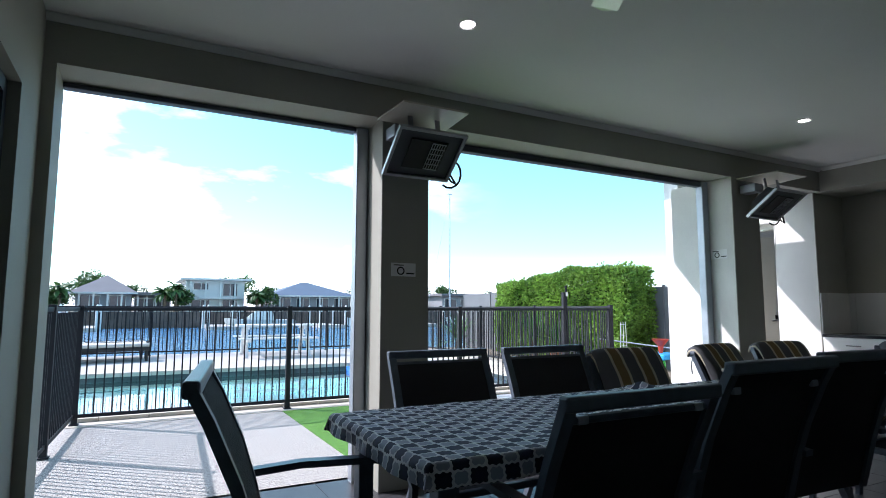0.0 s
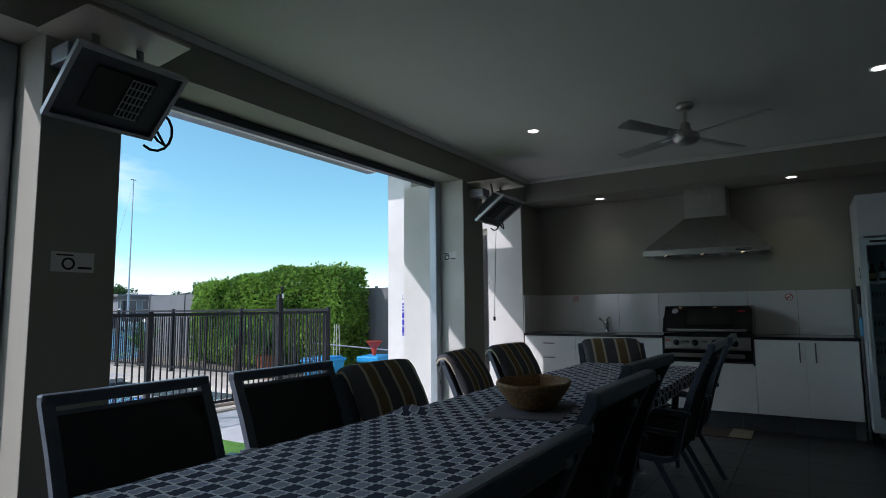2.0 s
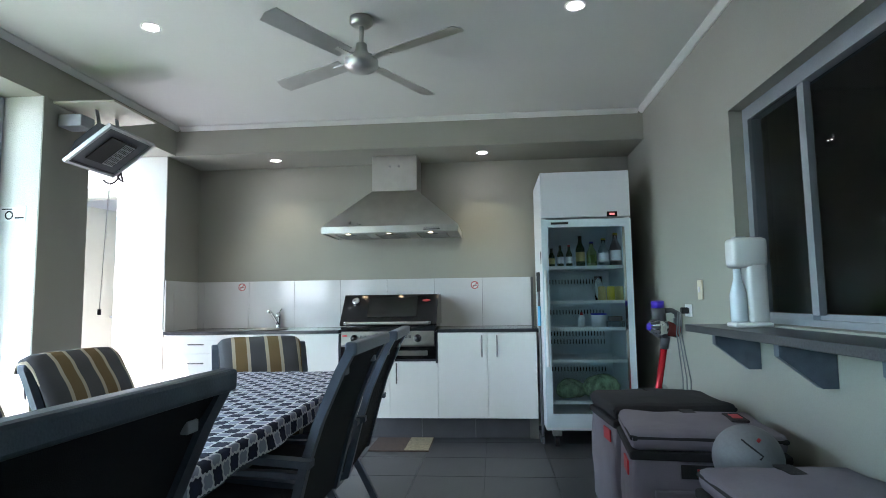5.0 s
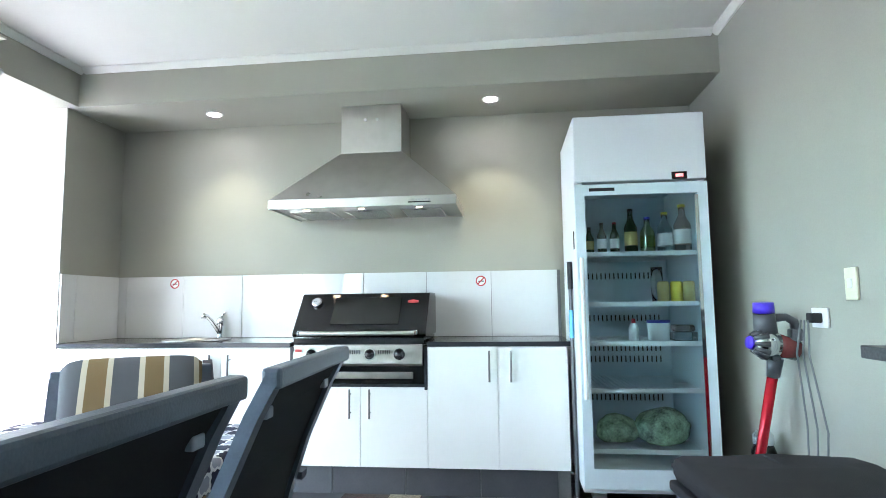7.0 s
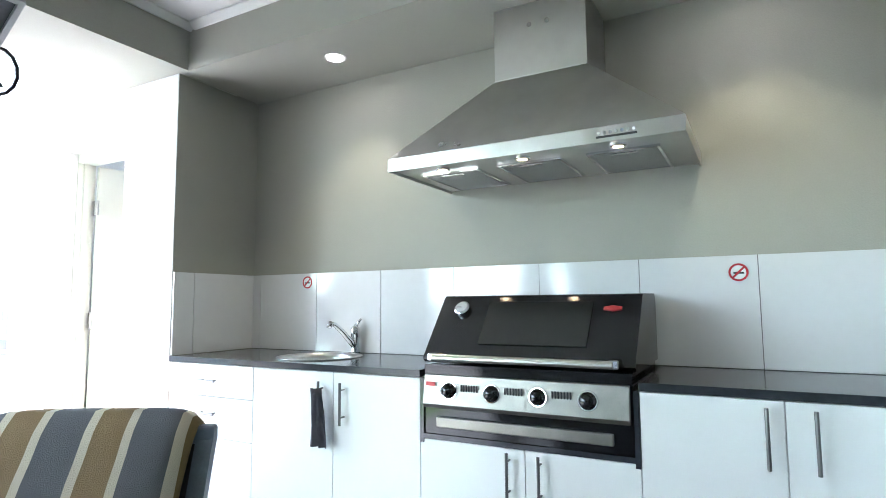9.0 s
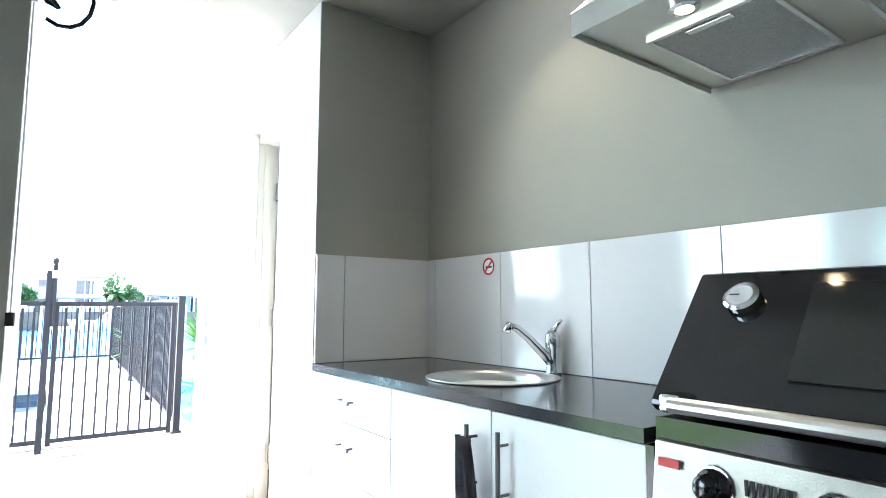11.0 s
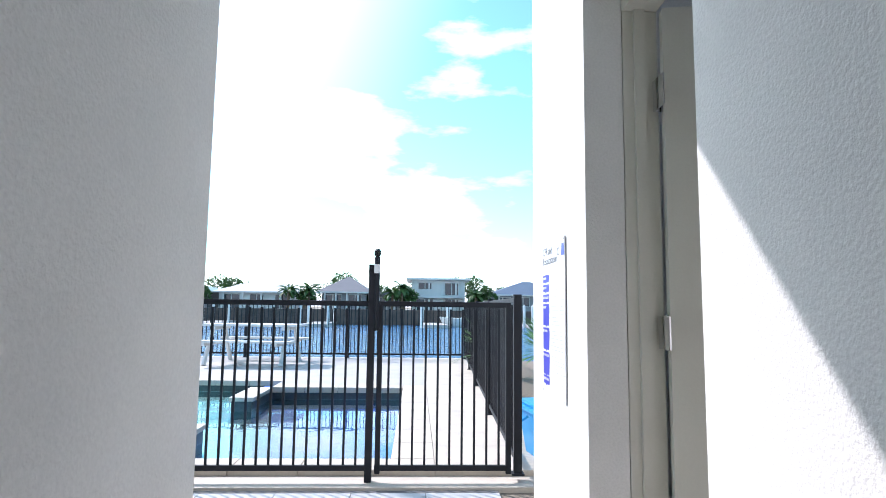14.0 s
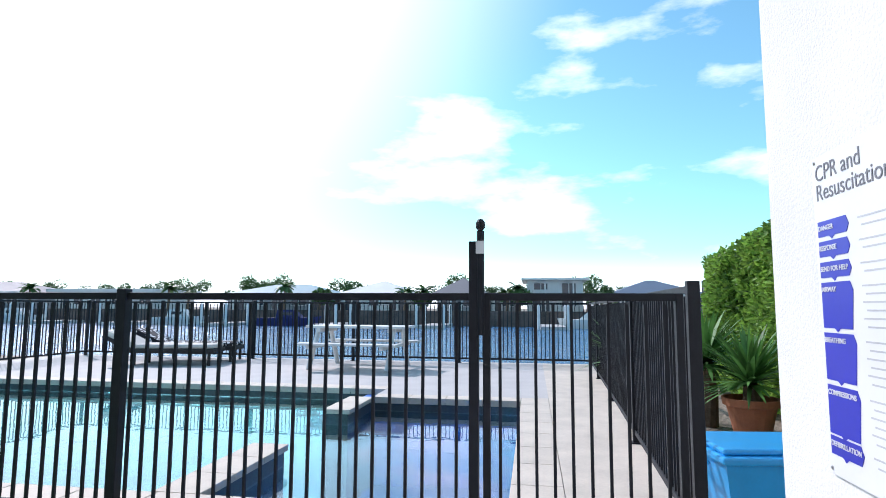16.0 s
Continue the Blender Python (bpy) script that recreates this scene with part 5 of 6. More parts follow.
def cooler(m, w, d, h, lid, label, lift=0.0):
    c = thing("cooler_bag", label, "cooler bag", m, "cooler bags along the wall")
    bm = box(-w / 2, w / 2, -d / 2, d / 2, 0.0, h - 0.09, 0.035)
    bmesh.ops.subdivide_edges(bm, edges=bm.edges, cuts=3, use_grid_fill=True)
    for v in bm.verts:
        v.co += Vector((noise.noise(v.co * 5 + m.translation), noise.noise(v.co * 5 + m.translation + Vector((9, 0, 0))), 0)) * 0.018
    part("body", bm, M_MAUVE, c, smooth=True)
    part("zip_band", box(-w / 2 - 0.006, w / 2 + 0.006, -d / 2 - 0.006, d / 2 + 0.006, h - 0.115, h - 0.08, 0.01), M_BLKF, c, "black zip band")
    lm = bmesh.new()
    add_box(lm, -w / 2, w / 2, -d / 2, d / 2, h - 0.08, h, 0.03)
    bmesh.ops.subdivide_edges(lm, edges=lm.edges, cuts=3, use_grid_fill=True)
    for v in lm.verts:
        if v.co.z > h - 0.03:
            v.co.z += 0.025 * math.cos(v.co.x / w * math.pi) * math.cos(v.co.y / d * math.pi) + 0.012 * noise.noise(v.co * 7 + m.translation)
    part("lid", lm, lid, c, smooth=True)
    for s in (-1, 1):
        part("lid_trim", tube([(s * (w / 2 - 0.01), -d / 2 + 0.01, h - 0.03), (s * (w / 2 - 0.01), d / 2 - 0.01, h - 0.03)], 0.011, 8), M_BLKF, c, "black piping")
        part("lid_trim", tube([(-w / 2 + 0.01, s * (d / 2 - 0.01), h - 0.03), (w / 2 - 0.01, s * (d / 2 - 0.01), h - 0.03)], 0.011, 8), M_BLKF, c, "black piping")
    part("carry_strap", add_strap(bmesh.new(), [(-w * 0.22, -d / 2 - 0.012, 0.05), (-w * 0.22, -d / 2 - 0.014, h * 0.5), (-w * 0.22, -d / 2 - 0.012, h - 0.12)], 0.035, 0.006), M_BLKF, c)
    part("pocket", box(-w / 2 - 0.022, -w / 2 - 0.004, -d * 0.36, d * 0.36, 0.06, h * 0.62, 0.008), M_MAUVE, c)
    part("badge", box(-w / 2 + 0.05, -w / 2 + 0.17, d / 2 + 0.004, d / 2 + 0.012, h * 0.68, h * 0.78, 0.002), M_RED, c, "red badge")
    part("side_badge", box(-w / 2 - 0.007, -w / 2 - 0.003, -0.11, 0.11, h - 0.18, h - 0.125, 0.001), M_BLKF, c, "black printed badge")
    part("badge_print", box(-w / 2 - 0.009, -w / 2 - 0.0072, -0.095, 0.05, h - 0.17, h - 0.14), M_RED, c, "red lettering block")
    part("lid_label", box(w * 0.1, w * 0.36, -0.03, 0.03, h + 0.012, h + 0.02, 0.002), M_BLKF, c)
    return c


cooler(pose(4.93, -0.46, 0, 0, 0, 4), 0.50, 0.62, 0.60, M_BLKF, "grey cooler bag with a black lid")
c2 = cooler(pose(4.34, -0.45, 0, 0, 0, -6), 0.48, 0.60, 0.59, M_MAUVE, "mauve canvas cooler bag with a zipped lid")
part("lid_flash", box(-0.1, 0.06, -0.20, -0.13, 0.607, 0.617, 0.003), M_BLKF, c2, "black label strip on the lid")
part("red_tab", box(-0.06, 0.02, -0.185, -0.145, 0.6172, 0.62, 0.001), M_RED, c2, "red printed tab")
c3 = cooler(pose(3.655, -0.57, 0, 0, 0, 2), 0.45, 0.54, 0.53, M_MAUVE, "low mauve canvas cooler bag with black trim")
hb = bmesh.new()
bmesh.ops.create_icosphere(hb, subdivisions=4, radius=0.125)
ball = solid("play_ball", hb, mat("grey_ball_vinyl", (0.20, 0.21, 0.23), 0.5, vary=0.12, scale=6, bump=0.05), "grey ball with black and red marks, between the bags", "ball", smooth=True, m=pose(4.0, -0.53, 0.52))
part("seam_mark", tube([Vector(q).normalized() * 0.1245 for q in ((-0.75, 0.5, 0.9), (-0.85, 0.35, 0.7), (-0.95, 0.15, 0.5), (-1, -0.05, 0.32), (-1, 0.06, 0.22))], 0.0035, 6), M_BLKF, ball, "black seam mark", smooth=True)
part("red_mark", tube([Vector(q).normalized() * 0.1235 for q in ((-0.9, -0.02, 0.95), (-0.92, -0.1, 0.85))], 0.009, 8), M_RED, ball, "small red mark", smooth=True)
dm = thing("door_mat", "small brown and cream door mat on the tiles", "mat")
part("mat_base", box(6.08, 6.5, 0.93, 1.40, 0.0, 0.010, 0.003), mat("brown_mat", (0.10, 0.07, 0.055), 0.95, vary=0.3, scale=60, bump=0.3), dm)
part("mat_panel", box(6.085, 6.495, 0.935, 1.12, 0.0105, 0.013, 0.001), mat("cream_mat", (0.38, 0.33, 0.22), 0.95, vary=0.3, scale=60, bump=0.3), dm)

# ---- on the table ----
bk = thing("basket", "shallow oval coiled cane basket on a grey mat", "basket", pose(2.66, 1.52, TZ + 0.009, 0, 0, 15))
M_CANE = mat("golden_cane", (0.36, 0.20, 0.075), 0.6, vary=0.35, scale=60, fine=260, bump=0.35)
for k in range(9):
    f = k / 8
    a, b, z = 0.125 + 0.105 * f ** 0.75, 0.085 + 0.075 * f ** 0.75, 0.011 + f * 0.098
    part("coil", tube([(a * math.cos(q), b * math.sin(q), z + 0.002 * math.sin(5 * q + k)) for q in (2 * math.pi * i / 40 for i in range(41))], 0.0105, 7), M_CANE, bk, smooth=True)
part("base", lathe([(0.1, 0.004), (0.13, 0.006), (0.13, 0.016), (0.1, 0.016)], 30), M_CANE, bk, m=Matrix.Diagonal((1, 0.62, 1, 1)))
solid("place_mat", box(-0.24, 0.24, -0.16, 0.16, 0, 0.004, 0.001), mat("grey_place_mat", (0.22, 0.20, 0.23), 0.8), "grey place mat under the basket", "mat", m=pose(2.60, 1.50, TZ + 0.0055, 0, 0, 12))
tw = bmesh.new()
g = [[tw.verts.new((CX - 0.062 + 0.014 * math.sin(i * 1.9 + k * 0.25), 2.275 - i * 0.0135 * (0.55 + 0.05 * k), 0.80 - 0.031 * k)) for i in range(9)] for k in range(9)]
for a in range(8):
    for b in range(8):
        tw.faces.new((g[a][b], g[a][b + 1], g[a + 1][b + 1], g[a + 1][b]))
bmesh.ops.solidify(tw, geom=tw.faces[:], thickness=0.006)
solid("tea_towel", tw, mat("grey_tea_towel", (0.16, 0.15, 0.17), 0.9, vary=0.25, scale=12, fine=300, bump=0.3), "grey tea towel hung over a cabinet handle", "towel", smooth=True)

# ---- heaters on the pillars ----
def heater(x, z, tilt, turn):
    h = thing("patio_heater", "grey gas patio heater under a pale deflector plate", "heater", pose(x, 3.22, z, 0, 0, 0), "patio heaters")
    part("deflector_plate", hull([(-0.20, -0.42, 0.30), (0.26, -0.42, 0.30), (0.30, -0.02, 0.30), (-0.22, -0.02, 0.30)], [(-0.20, -0.42, 0.312), (0.26, -0.42, 0.312), (0.30, -0.02, 0.312), (-0.22, -0.02, 0.312)]), M_CREAMP, h, "pale metal heat deflector")
    part("wall_bracket", box(-0.15, -0.02, -0.16, -0.001, 0.17, 0.25, 0.006), M_ALU, h)
    m = pose(0.02, -0.24, 0.06, tilt, 0, turn)
    b = part("burner_body", hull([(-0.22, -0.17, -0.03), (0.22, -0.17, -0.03), (0.22, 0.17, -0.03), (-0.22, 0.17, -0.03)], [(-0.15, -0.10, 0.09), (0.15, -0.10, 0.09), (0.15, 0.10, 0.09), (-0.15, 0.10, 0.09)]), M_GREYM, h, m=m)
    part("reflector_rim", joined((-0.24, 0.24, -0.19, -0.17, -0.045, -0.02), (-0.24, 0.24, 0.17, 0.19, -0.045, -0.02), (-0.24, -0.22, -0.17, 0.17, -0.045, -0.02), (0.22, 0.24, -0.17, 0.17, -0.045, -0.02)), M_RIMM, b, "pale folded steel rim")
    part("ceramic_lattice", joined(*[(0.02 + 0.018 * q, 0.024 + 0.018 * q, -0.10, 0.10, -0.0445, -0.0405) for q in range(6)], *[(0.02, 0.12, -0.10 + 0.04 * q, -0.094 + 0.04 * q, -0.0446, -0.0406) for q in range(6)]), M_RIMM, b, "pale lattice guard")
    for sx in (-0.06, 0.14):
        part("hanger", add_strap(bmesh.new(), [(sx, -0.20, 0.30), (sx, -0.215, 0.22), (sx, -0.22, 0.13)], 0.035, 0.005), M_RIMM, h, "pale steel hanger")
    part("ceramic_grille", box(-0.13, 0.13, -0.11, 0.11, -0.040, -0.032), M_RUBBER, b, "dark burner grille")
    part("arm", tube([(-0.06, -0.08, 0.2), (0.0, -0.2, 0.14)], 0.016, 8), M_ALU, h)
    part("gas_hose", tube([(0.2, -0.18, 0.02)] + [(0.33 - 0.075 * math.cos(q), -0.12 + 0.02 * q, -0.02 + 0.09 * math.sin(q)) for q in (k * 0.45 for k in range(-3, 13))], 0.007, 8), M_RUBBER, h, "black gas hose", smooth=True)
    return h


M_RIMM = mat("pale_folded_steel", (0.42, 0.43, 0.44), 0.4, 0.7, vary=0.1, bump=0.02)
M_CREAMP = mat("cream_metal_plate", (0.55, 0.52, 0.44), 0.5, 0.3, vary=0.08, bump=0.02)
M_GREYM = mat("grey_heater_steel", (0.09, 0.095, 0.105), 0.45, 0.5, vary=0.12, bump=0.03)
heater(1.46, 2.13, -40, 0)
heater(5.22, 2.13, -36, 0)
def warning_sign(m):
    s = thing("pillar_sign", "small white warning sign with a black ring symbol", "sign", m, "pillar signs")
    part("plate", box(-0.09, 0.09, -0.002, 0, -0.045, 0.045), M_WHITE, s)
    part("symbol", lathe([(0.028, 0), (0.028, 0.001), (0.019, 0.001), (0.019, 0)], 24, False), M_RUBBER, s, m=Matrix.Translation((-0.02, -0.0022, -0.008)) @ Matrix.Rotation(radians(90), 4, "X"))
    part("text_bar", box(-0.07, 0.0, -0.003, -0.0022, 0.027, 0.034), M_RUBBER, s)
    part("text_bar", box(0.02, 0.08, -0.003, -0.0022, -0.03, -0.02), M_RUBBER, s)
warning_sign(pose(1.45, 3.217, 1.43))
warning_sign(pose(4.947, 3.39, 1.71, 0, 0, -90))
bc = thing("pull_cord", "thin white heater pull cord with a black toggle", "cord")
part("cord", tube([(5.47, 3.13, 2.05), (5.472, 3.17, 1.1)], 0.003, 5), M_WHITE, bc)
part("toggle", tube([(5.472, 3.17, 1.11), (5.472, 3.17, 1.07)], 0.012, 8), M_RUBBER, bc)
br = thing("mop", "dark mop handle with a pale blue label, beside the fridge", "mop")
part("handle", tube([(6.42, 0.045, 0.02), (6.46, 0.045, 1.32)], 0.011, 8), M_DGREY, br)
part("grip", tube([(6.457, 0.045, 1.2), (6.462, 0.045, 1.36)], 0.015, 8), M_RUBBER, br)
part("label_band", tube([(6.447, 0.045, 0.92), (6.45, 0.045, 1.08)], 0.0135, 8), mat("pale_blue_label", (0.10, 0.42, 0.70), 0.4, bump=0.0), br, "pale blue label")
part("mop_head", box(6.36, 6.46, 0.035, 0.065, 0.0, 0.05, 0.008), M_DGREY, br)
cn = thing("black_canister", "small black canister on the floor by the fridge", "canister", pose(5.95, -0.76, 0))
part("canister_body", lathe([(0.05, 0), (0.055, 0.02), (0.055, 0.42), (0.04, 0.46)], 20), M_BLACK, cn, smooth=True)
part("collar", lathe([(0.046, 0.46), (0.046, 0.5), (0.03, 0.52)], 18), M_CHROME, cn)
# ---- writing ----
def lettering(text, size, material, parent, m, name="lettering", bold=0.0):
    cu = bpy.data.curves.new(name, "FONT")
    cu.body, cu.size, cu.extrude, cu.offset = text, size, 0.0004, bold
    tmp = bpy.data.objects.new(name, cu)
    me = bpy.data.meshes.new_from_object(tmp)
    bpy.data.objects.remove(tmp)
    me.materials.clear()
    me.materials.append(material)
    ob = new(name, me)
    ob.parent = parent
    ob.matrix_basis = m
    return ob


# safety poster on the passage wall; its own frame: u towards the house, v up
M_POSTER = mat("white_poster_board", (0.72, 0.72, 0.74), 0.35, vary=0.02, bump=0.0)
M_BLUEP = mat("royal_blue_print", (0.03, 0.03, 0.42), 0.4, vary=0.05, bump=0.0)
M_INK = mat("grey_ink", (0.16, 0.16, 0.18), 0.6, bump=0.0)
M_PALE = mat("pale_print", (0.50, 0.50, 0.52), 0.6, bump=0.0)
PW, PH = 0.36, 0.605
ON_WALL = Matrix(((0, 0, -1, 6.4665), (-1, 0, 0, 5.10), (0, 1, 0, 0.80), (0, 0, 0, 1)))
po = thing("safety_poster", "white resuscitation chart with blue step boxes, screwed to the wall", "poster", ON_WALL)
part("board", box(0, PW, 0, PH, 0.0, 0.004), M_POSTER, po)
lettering("CPR and", 0.045, M_INK, po, pose(0.012, 0.556, 0.0045))
lettering("Resuscitation", 0.045, M_INK, po, pose(0.012, 0.518, 0.0045))
STEPS = (("DANGER", 0.446, 0.030), ("RESPONSE", 0.407, 0.030), ("SEND FOR HELP", 0.367, 0.030), ("AIRWAY", 0.272, 0.086), ("BREATHING", 0.175, 0.088), ("COMPRESSIONS", 0.076, 0.090), ("DEFIBRILLATION", 0.038, 0.034))
def arrow(h):
    """A step box with a small point at its lower edge and a bent right edge."""
    return ((0.012, 0), (0.052, 0), (0.062, -0.007), (0.072, 0), (0.113, 0), (0.122, h - 0.016), (0.113, h), (0.012, h))


for word, v, h in STEPS:
    st = part("step_box", hull([(u, v + q, 0.0042) for u, q in arrow(h)], [(u, v + q, 0.005) for u, q in arrow(h)]), M_BLUEP, po, "royal blue step box")
    lettering(word, 0.0135, M_POSTER, st, pose(0.015, v + h - 0.018, 0.0056), bold=0.0002)
    for k in range(max(1, int(h / 0.014))):
        part("print_line", box(0.15 + 0.01 * (k % 2), 0.25 + 0.02 * ((k * 7) % 3), v + h - 0.012 - k * 0.014, v + h - 0.009 - k * 0.014, 0.0042, 0.0046), M_PALE, po)
        part("print_line", box(0.285, 0.335 + 0.008 * ((k * 5) % 3), v + h - 0.012 - k * 0.014, v + h - 0.009 - k * 0.014, 0.0042, 0.0046), M_PALE, po)
part("emblem", lathe([(0.016, 0.0042), (0.016, 0.0048), (0.012, 0.0048), (0.012, 0.0042)], 18, False), M_INK, po, m=pose(0.27, PH - 0.05, 0))
part("emblem", hull([(0.31, PH - 0.07, 0.0042), (0.36, PH - 0.07, 0.0042), (0.35, PH - 0.025, 0.0042), (0.32, PH - 0.025, 0.0042)], [(0.31, PH - 0.07, 0.0048), (0.36, PH - 0.07, 0.0048), (0.35, PH - 0.025, 0.0048), (0.32, PH - 0.025, 0.0048)]), M_BLUEP, po)
for u, v in ((0.01, 0.01), (PW - 0.01, 0.01), (0.01, PH - 0.01), (PW - 0.01, PH - 0.01)):
    part("screw", lathe([(0.004, 0.004), (0.003, 0.0065)], 8), M_STEEL, po, m=pose(u, v, 0))

# ---- planting ----
def leaf_material(name, base, tone, trans=0.25):
    m = mat(name, base, 0.5, vary=0.3, scale=1.2, fine=7, bump=0.0, tone=tone)
    n, l = m.node_tree.nodes, m.node_tree.links
    p = n["Principled BSDF"]
    geo = n.new("ShaderNodeNewGeometry")
    hs = n.new("ShaderNodeHueSaturation")
    mr = n.new("ShaderNodeMapRange")
    mr.inputs["To Min"].default_value, mr.inputs["To Max"].default_value = 0.55, 1.5
    l.new(geo.outputs["Random Per Island"], mr.inputs["Value"])
    l.new(mr.outputs["Result"], hs.inputs["Value"])
    l.new(p.inputs["Base Color"].links[0].from_socket, hs.inputs["Color"])
    l.new(hs.outputs["Color"], p.inputs["Base Color"])
    tr = n.new("ShaderNodeBsdfTranslucent")
    l.new(hs.outputs["Color"], tr.inputs["Color"])
    mx = n.new("ShaderNodeMixShader")
    mx.inputs["Fac"].default_value = trans
    l.new(p.outputs["BSDF"], mx.inputs[1])
    l.new(tr.outputs["BSDF"], mx.inputs[2])
    l.new(mx.outputs["Shader"], n["Material Output"].inputs["Surface"])
    return m


M_HEDGE = leaf_material("hedge_leaf", (0.23, 0.38, 0.06), (0.07, 0.16, 0.025), 0.4)
M_TREE = leaf_material("tree_leaf", (0.07, 0.14, 0.04), (0.03, 0.07, 0.02))
M_YUCCA = leaf_material("yucca_leaf", (0.11, 0.25, 0.06), (0.05, 0.14, 0.03))
M_BARK = mat("brown_bark", (0.16, 0.11, 0.07), 0.9, vary=0.3, scale=9, fine=60, bump=0.3)
# near-black green: the shade deep inside the hedge, put into the colour
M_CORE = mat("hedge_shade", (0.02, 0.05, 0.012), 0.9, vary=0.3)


def leaves(points, size, rng):
    """Folded leaves at points (place, outward)."""
    vs, fs = [], []
    for p, out in points:
        d = (Vector((rng.gauss(0, 1), rng.gauss(0, 1), rng.gauss(0, 1))) * 0.8 + out + Vector((0, 0, 0.2))).normalized()
        s = d.cross(Vector((rng.gauss(0, 1), rng.gauss(0, 1), rng.gauss(0, 1)))).normalized()
        a = size * rng.uniform(0.6, 1.35)
        i = len(vs)
        up = d.cross(s) * a * 0.12
        vs += [p, p + d * a * 0.5 + s * a * 0.3 + up, p + d * a, p + d * a * 0.5 - s * a * 0.3 + up]
        fs += [(i, i + 1, i + 2), (i, i + 2, i + 3)]
    return vs, fs


def leaf_mesh(name, points, size, rng, material):
    vs, fs = leaves(points, size, rng)
    me = bpy.data.meshes.new(name)
    me.from_pydata([tuple(v) for v in vs], [], fs)
    me.materials.append(material)
    return me


def hedge(x0, x1, y0, y1, h):
    rng = random.Random(7)

    def height(y):
        return h - 0.06 * max(0.0, y - 9.0)
    hd = thing("hedge", "dense bright green clipped hedge along the boundary", "hedge")
    # added dark filler behind the leaves, stands in for the hedge's inner shade
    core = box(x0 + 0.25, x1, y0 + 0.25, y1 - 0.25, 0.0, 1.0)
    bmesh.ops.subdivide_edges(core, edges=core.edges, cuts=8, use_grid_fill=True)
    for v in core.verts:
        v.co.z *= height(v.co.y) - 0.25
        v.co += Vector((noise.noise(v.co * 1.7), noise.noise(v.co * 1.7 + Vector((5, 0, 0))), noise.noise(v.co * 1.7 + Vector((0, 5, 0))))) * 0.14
    part("shade_core", core, M_CORE, hd)
    for k in range(5):
        y = y0 + 0.5 + k * (y1 - y0 - 1) / 4
        part("stem", tube([(x0 + 0.35, y, 0), (x0 + 0.33, y + 0.05, 0.4)], 0.03, 6), M_BARK, hd)
    pts = []

    def bulge(q):
        return 0.16 * noise.noise(q * 1.3) + 0.09 * noise.noise(q * 3.7)
    for _ in range(34000):
        f = rng.random()
        dep = rng.random() ** 2 * 0.28
        x, y, u = rng.uniform(x0, x1), rng.uniform(y0, y1), rng.random()
        if f < 0.5:
            q, o = Vector((x0 + dep, y, 0.05 + u * height(y))), Vector((-1, 0, 0))
        elif f < 0.74:
            q, o = Vector((x, y, height(y) - dep)), Vector((0, 0, 1))
        elif f < 0.90:
            q, o = Vector((x, y0 + dep, 0.05 + u * height(y0))), Vector((0, -1, 0))
        else:
            q, o = Vector((x, y1 - dep, 0.05 + u * height(y1))), Vector((0, 1, 0))
        pts.append((q + o * bulge(q), o))
    for _ in range(380):  # stray shoots on the top
        x, y = rng.uniform(x0, x1), rng.uniform(y0, y1)
        t = rng.random() ** 2.0 * 0.15
        for k in range(6):
            pts.append((Vector((x + rng.gauss(0, 0.02), y + rng.gauss(0, 0.02), height(y) + t * k / 5)), Vector((rng.gauss(0, 1), rng.gauss(0, 1), 0.6))))
    fo = new("foliage", leaf_mesh("foliage", pts, 0.075, rng, M_HEDGE))
    fo.parent = hd
    tagged(fo, kind="stuff")


hedge(8.35, 9.15, 8.0, 12.6, 1.96)


def yucca(x, y, z0, trunk, n, length, seed, label):
    rng = random.Random(seed)
    yu = thing("yucca", label, "plant", pose(x, y, z0))
    if trunk:
        part("trunk", tube([(0, 0, 0), (0.02, 0.01, trunk * 0.5), (0, 0, trunk)], [0.09, 0.08, 0.06], 10), M_BARK, yu, "shaggy brown trunk")
    me_v, me_f = [], []
    for k in range(n):
        a = rng.uniform(0, 2 * math.pi)
        tilt = rng.uniform(0.15, 1.75)
        ln = length * rng.uniform(0.75, 1.1)
        d = Vector((math.cos(a), math.sin(a), 0))
        s = Vector((-math.sin(a), math.cos(a), 0))
        w = 0.022 * rng.uniform(0.8, 1.2)
        i = len(me_v)
        p = Vector((0, 0, trunk))
        ang = tilt
        for j in range(6):
            ww = w * (0.6, 1.0, 1.0, 0.8, 0.5, 0.02)[j]
            me_v += [p + s * ww, p - s * ww]
            p = p + (d * math.sin(ang) + Vector((0, 0, 1)) * math.cos(ang)) * ln / 5
            ang += 0.10
        for j in range(5):
            q = i + 2 * j
            me_f.append((q, q + 1, q + 3, q + 2))
    me = bpy.data.meshes.new("leaves")
    me.from_pydata([tuple(v) for v in me_v], [], me_f)
    me.materials.append(M_YUCCA)
    lo = new("leaves", me)
    lo.parent = yu
    return yu


yucca(7.6, 9.95, -0.03, 0.60, 150, 0.62, 3, "spiky green yucca on a shaggy trunk by the fence")
yucca(7.2, 12.6, -0.03, 0.4, 80, 0.8, 4, "spiky green yucca beside the pool fence")
pt = thing("plant_pot", "terracotta plant pot on the pebbles", "pot", pose(7.78, 9.32, -0.03) @ Matrix.Scale(0.88, 4))
M_TERRA = mat("terracotta", (0.42, 0.15, 0.07), 0.8, vary=0.15, scale=7, bump=0.06)
part("pot_body", lathe([(0.15, 0.0), (0.23, 0.34), (0.26, 0.35), (0.27, 0.42), (0.245, 0.42), (0.22, 0.36), (0.2, 0.3), (0.02, 0.3)], 28), M_TERRA, pt, smooth=False)
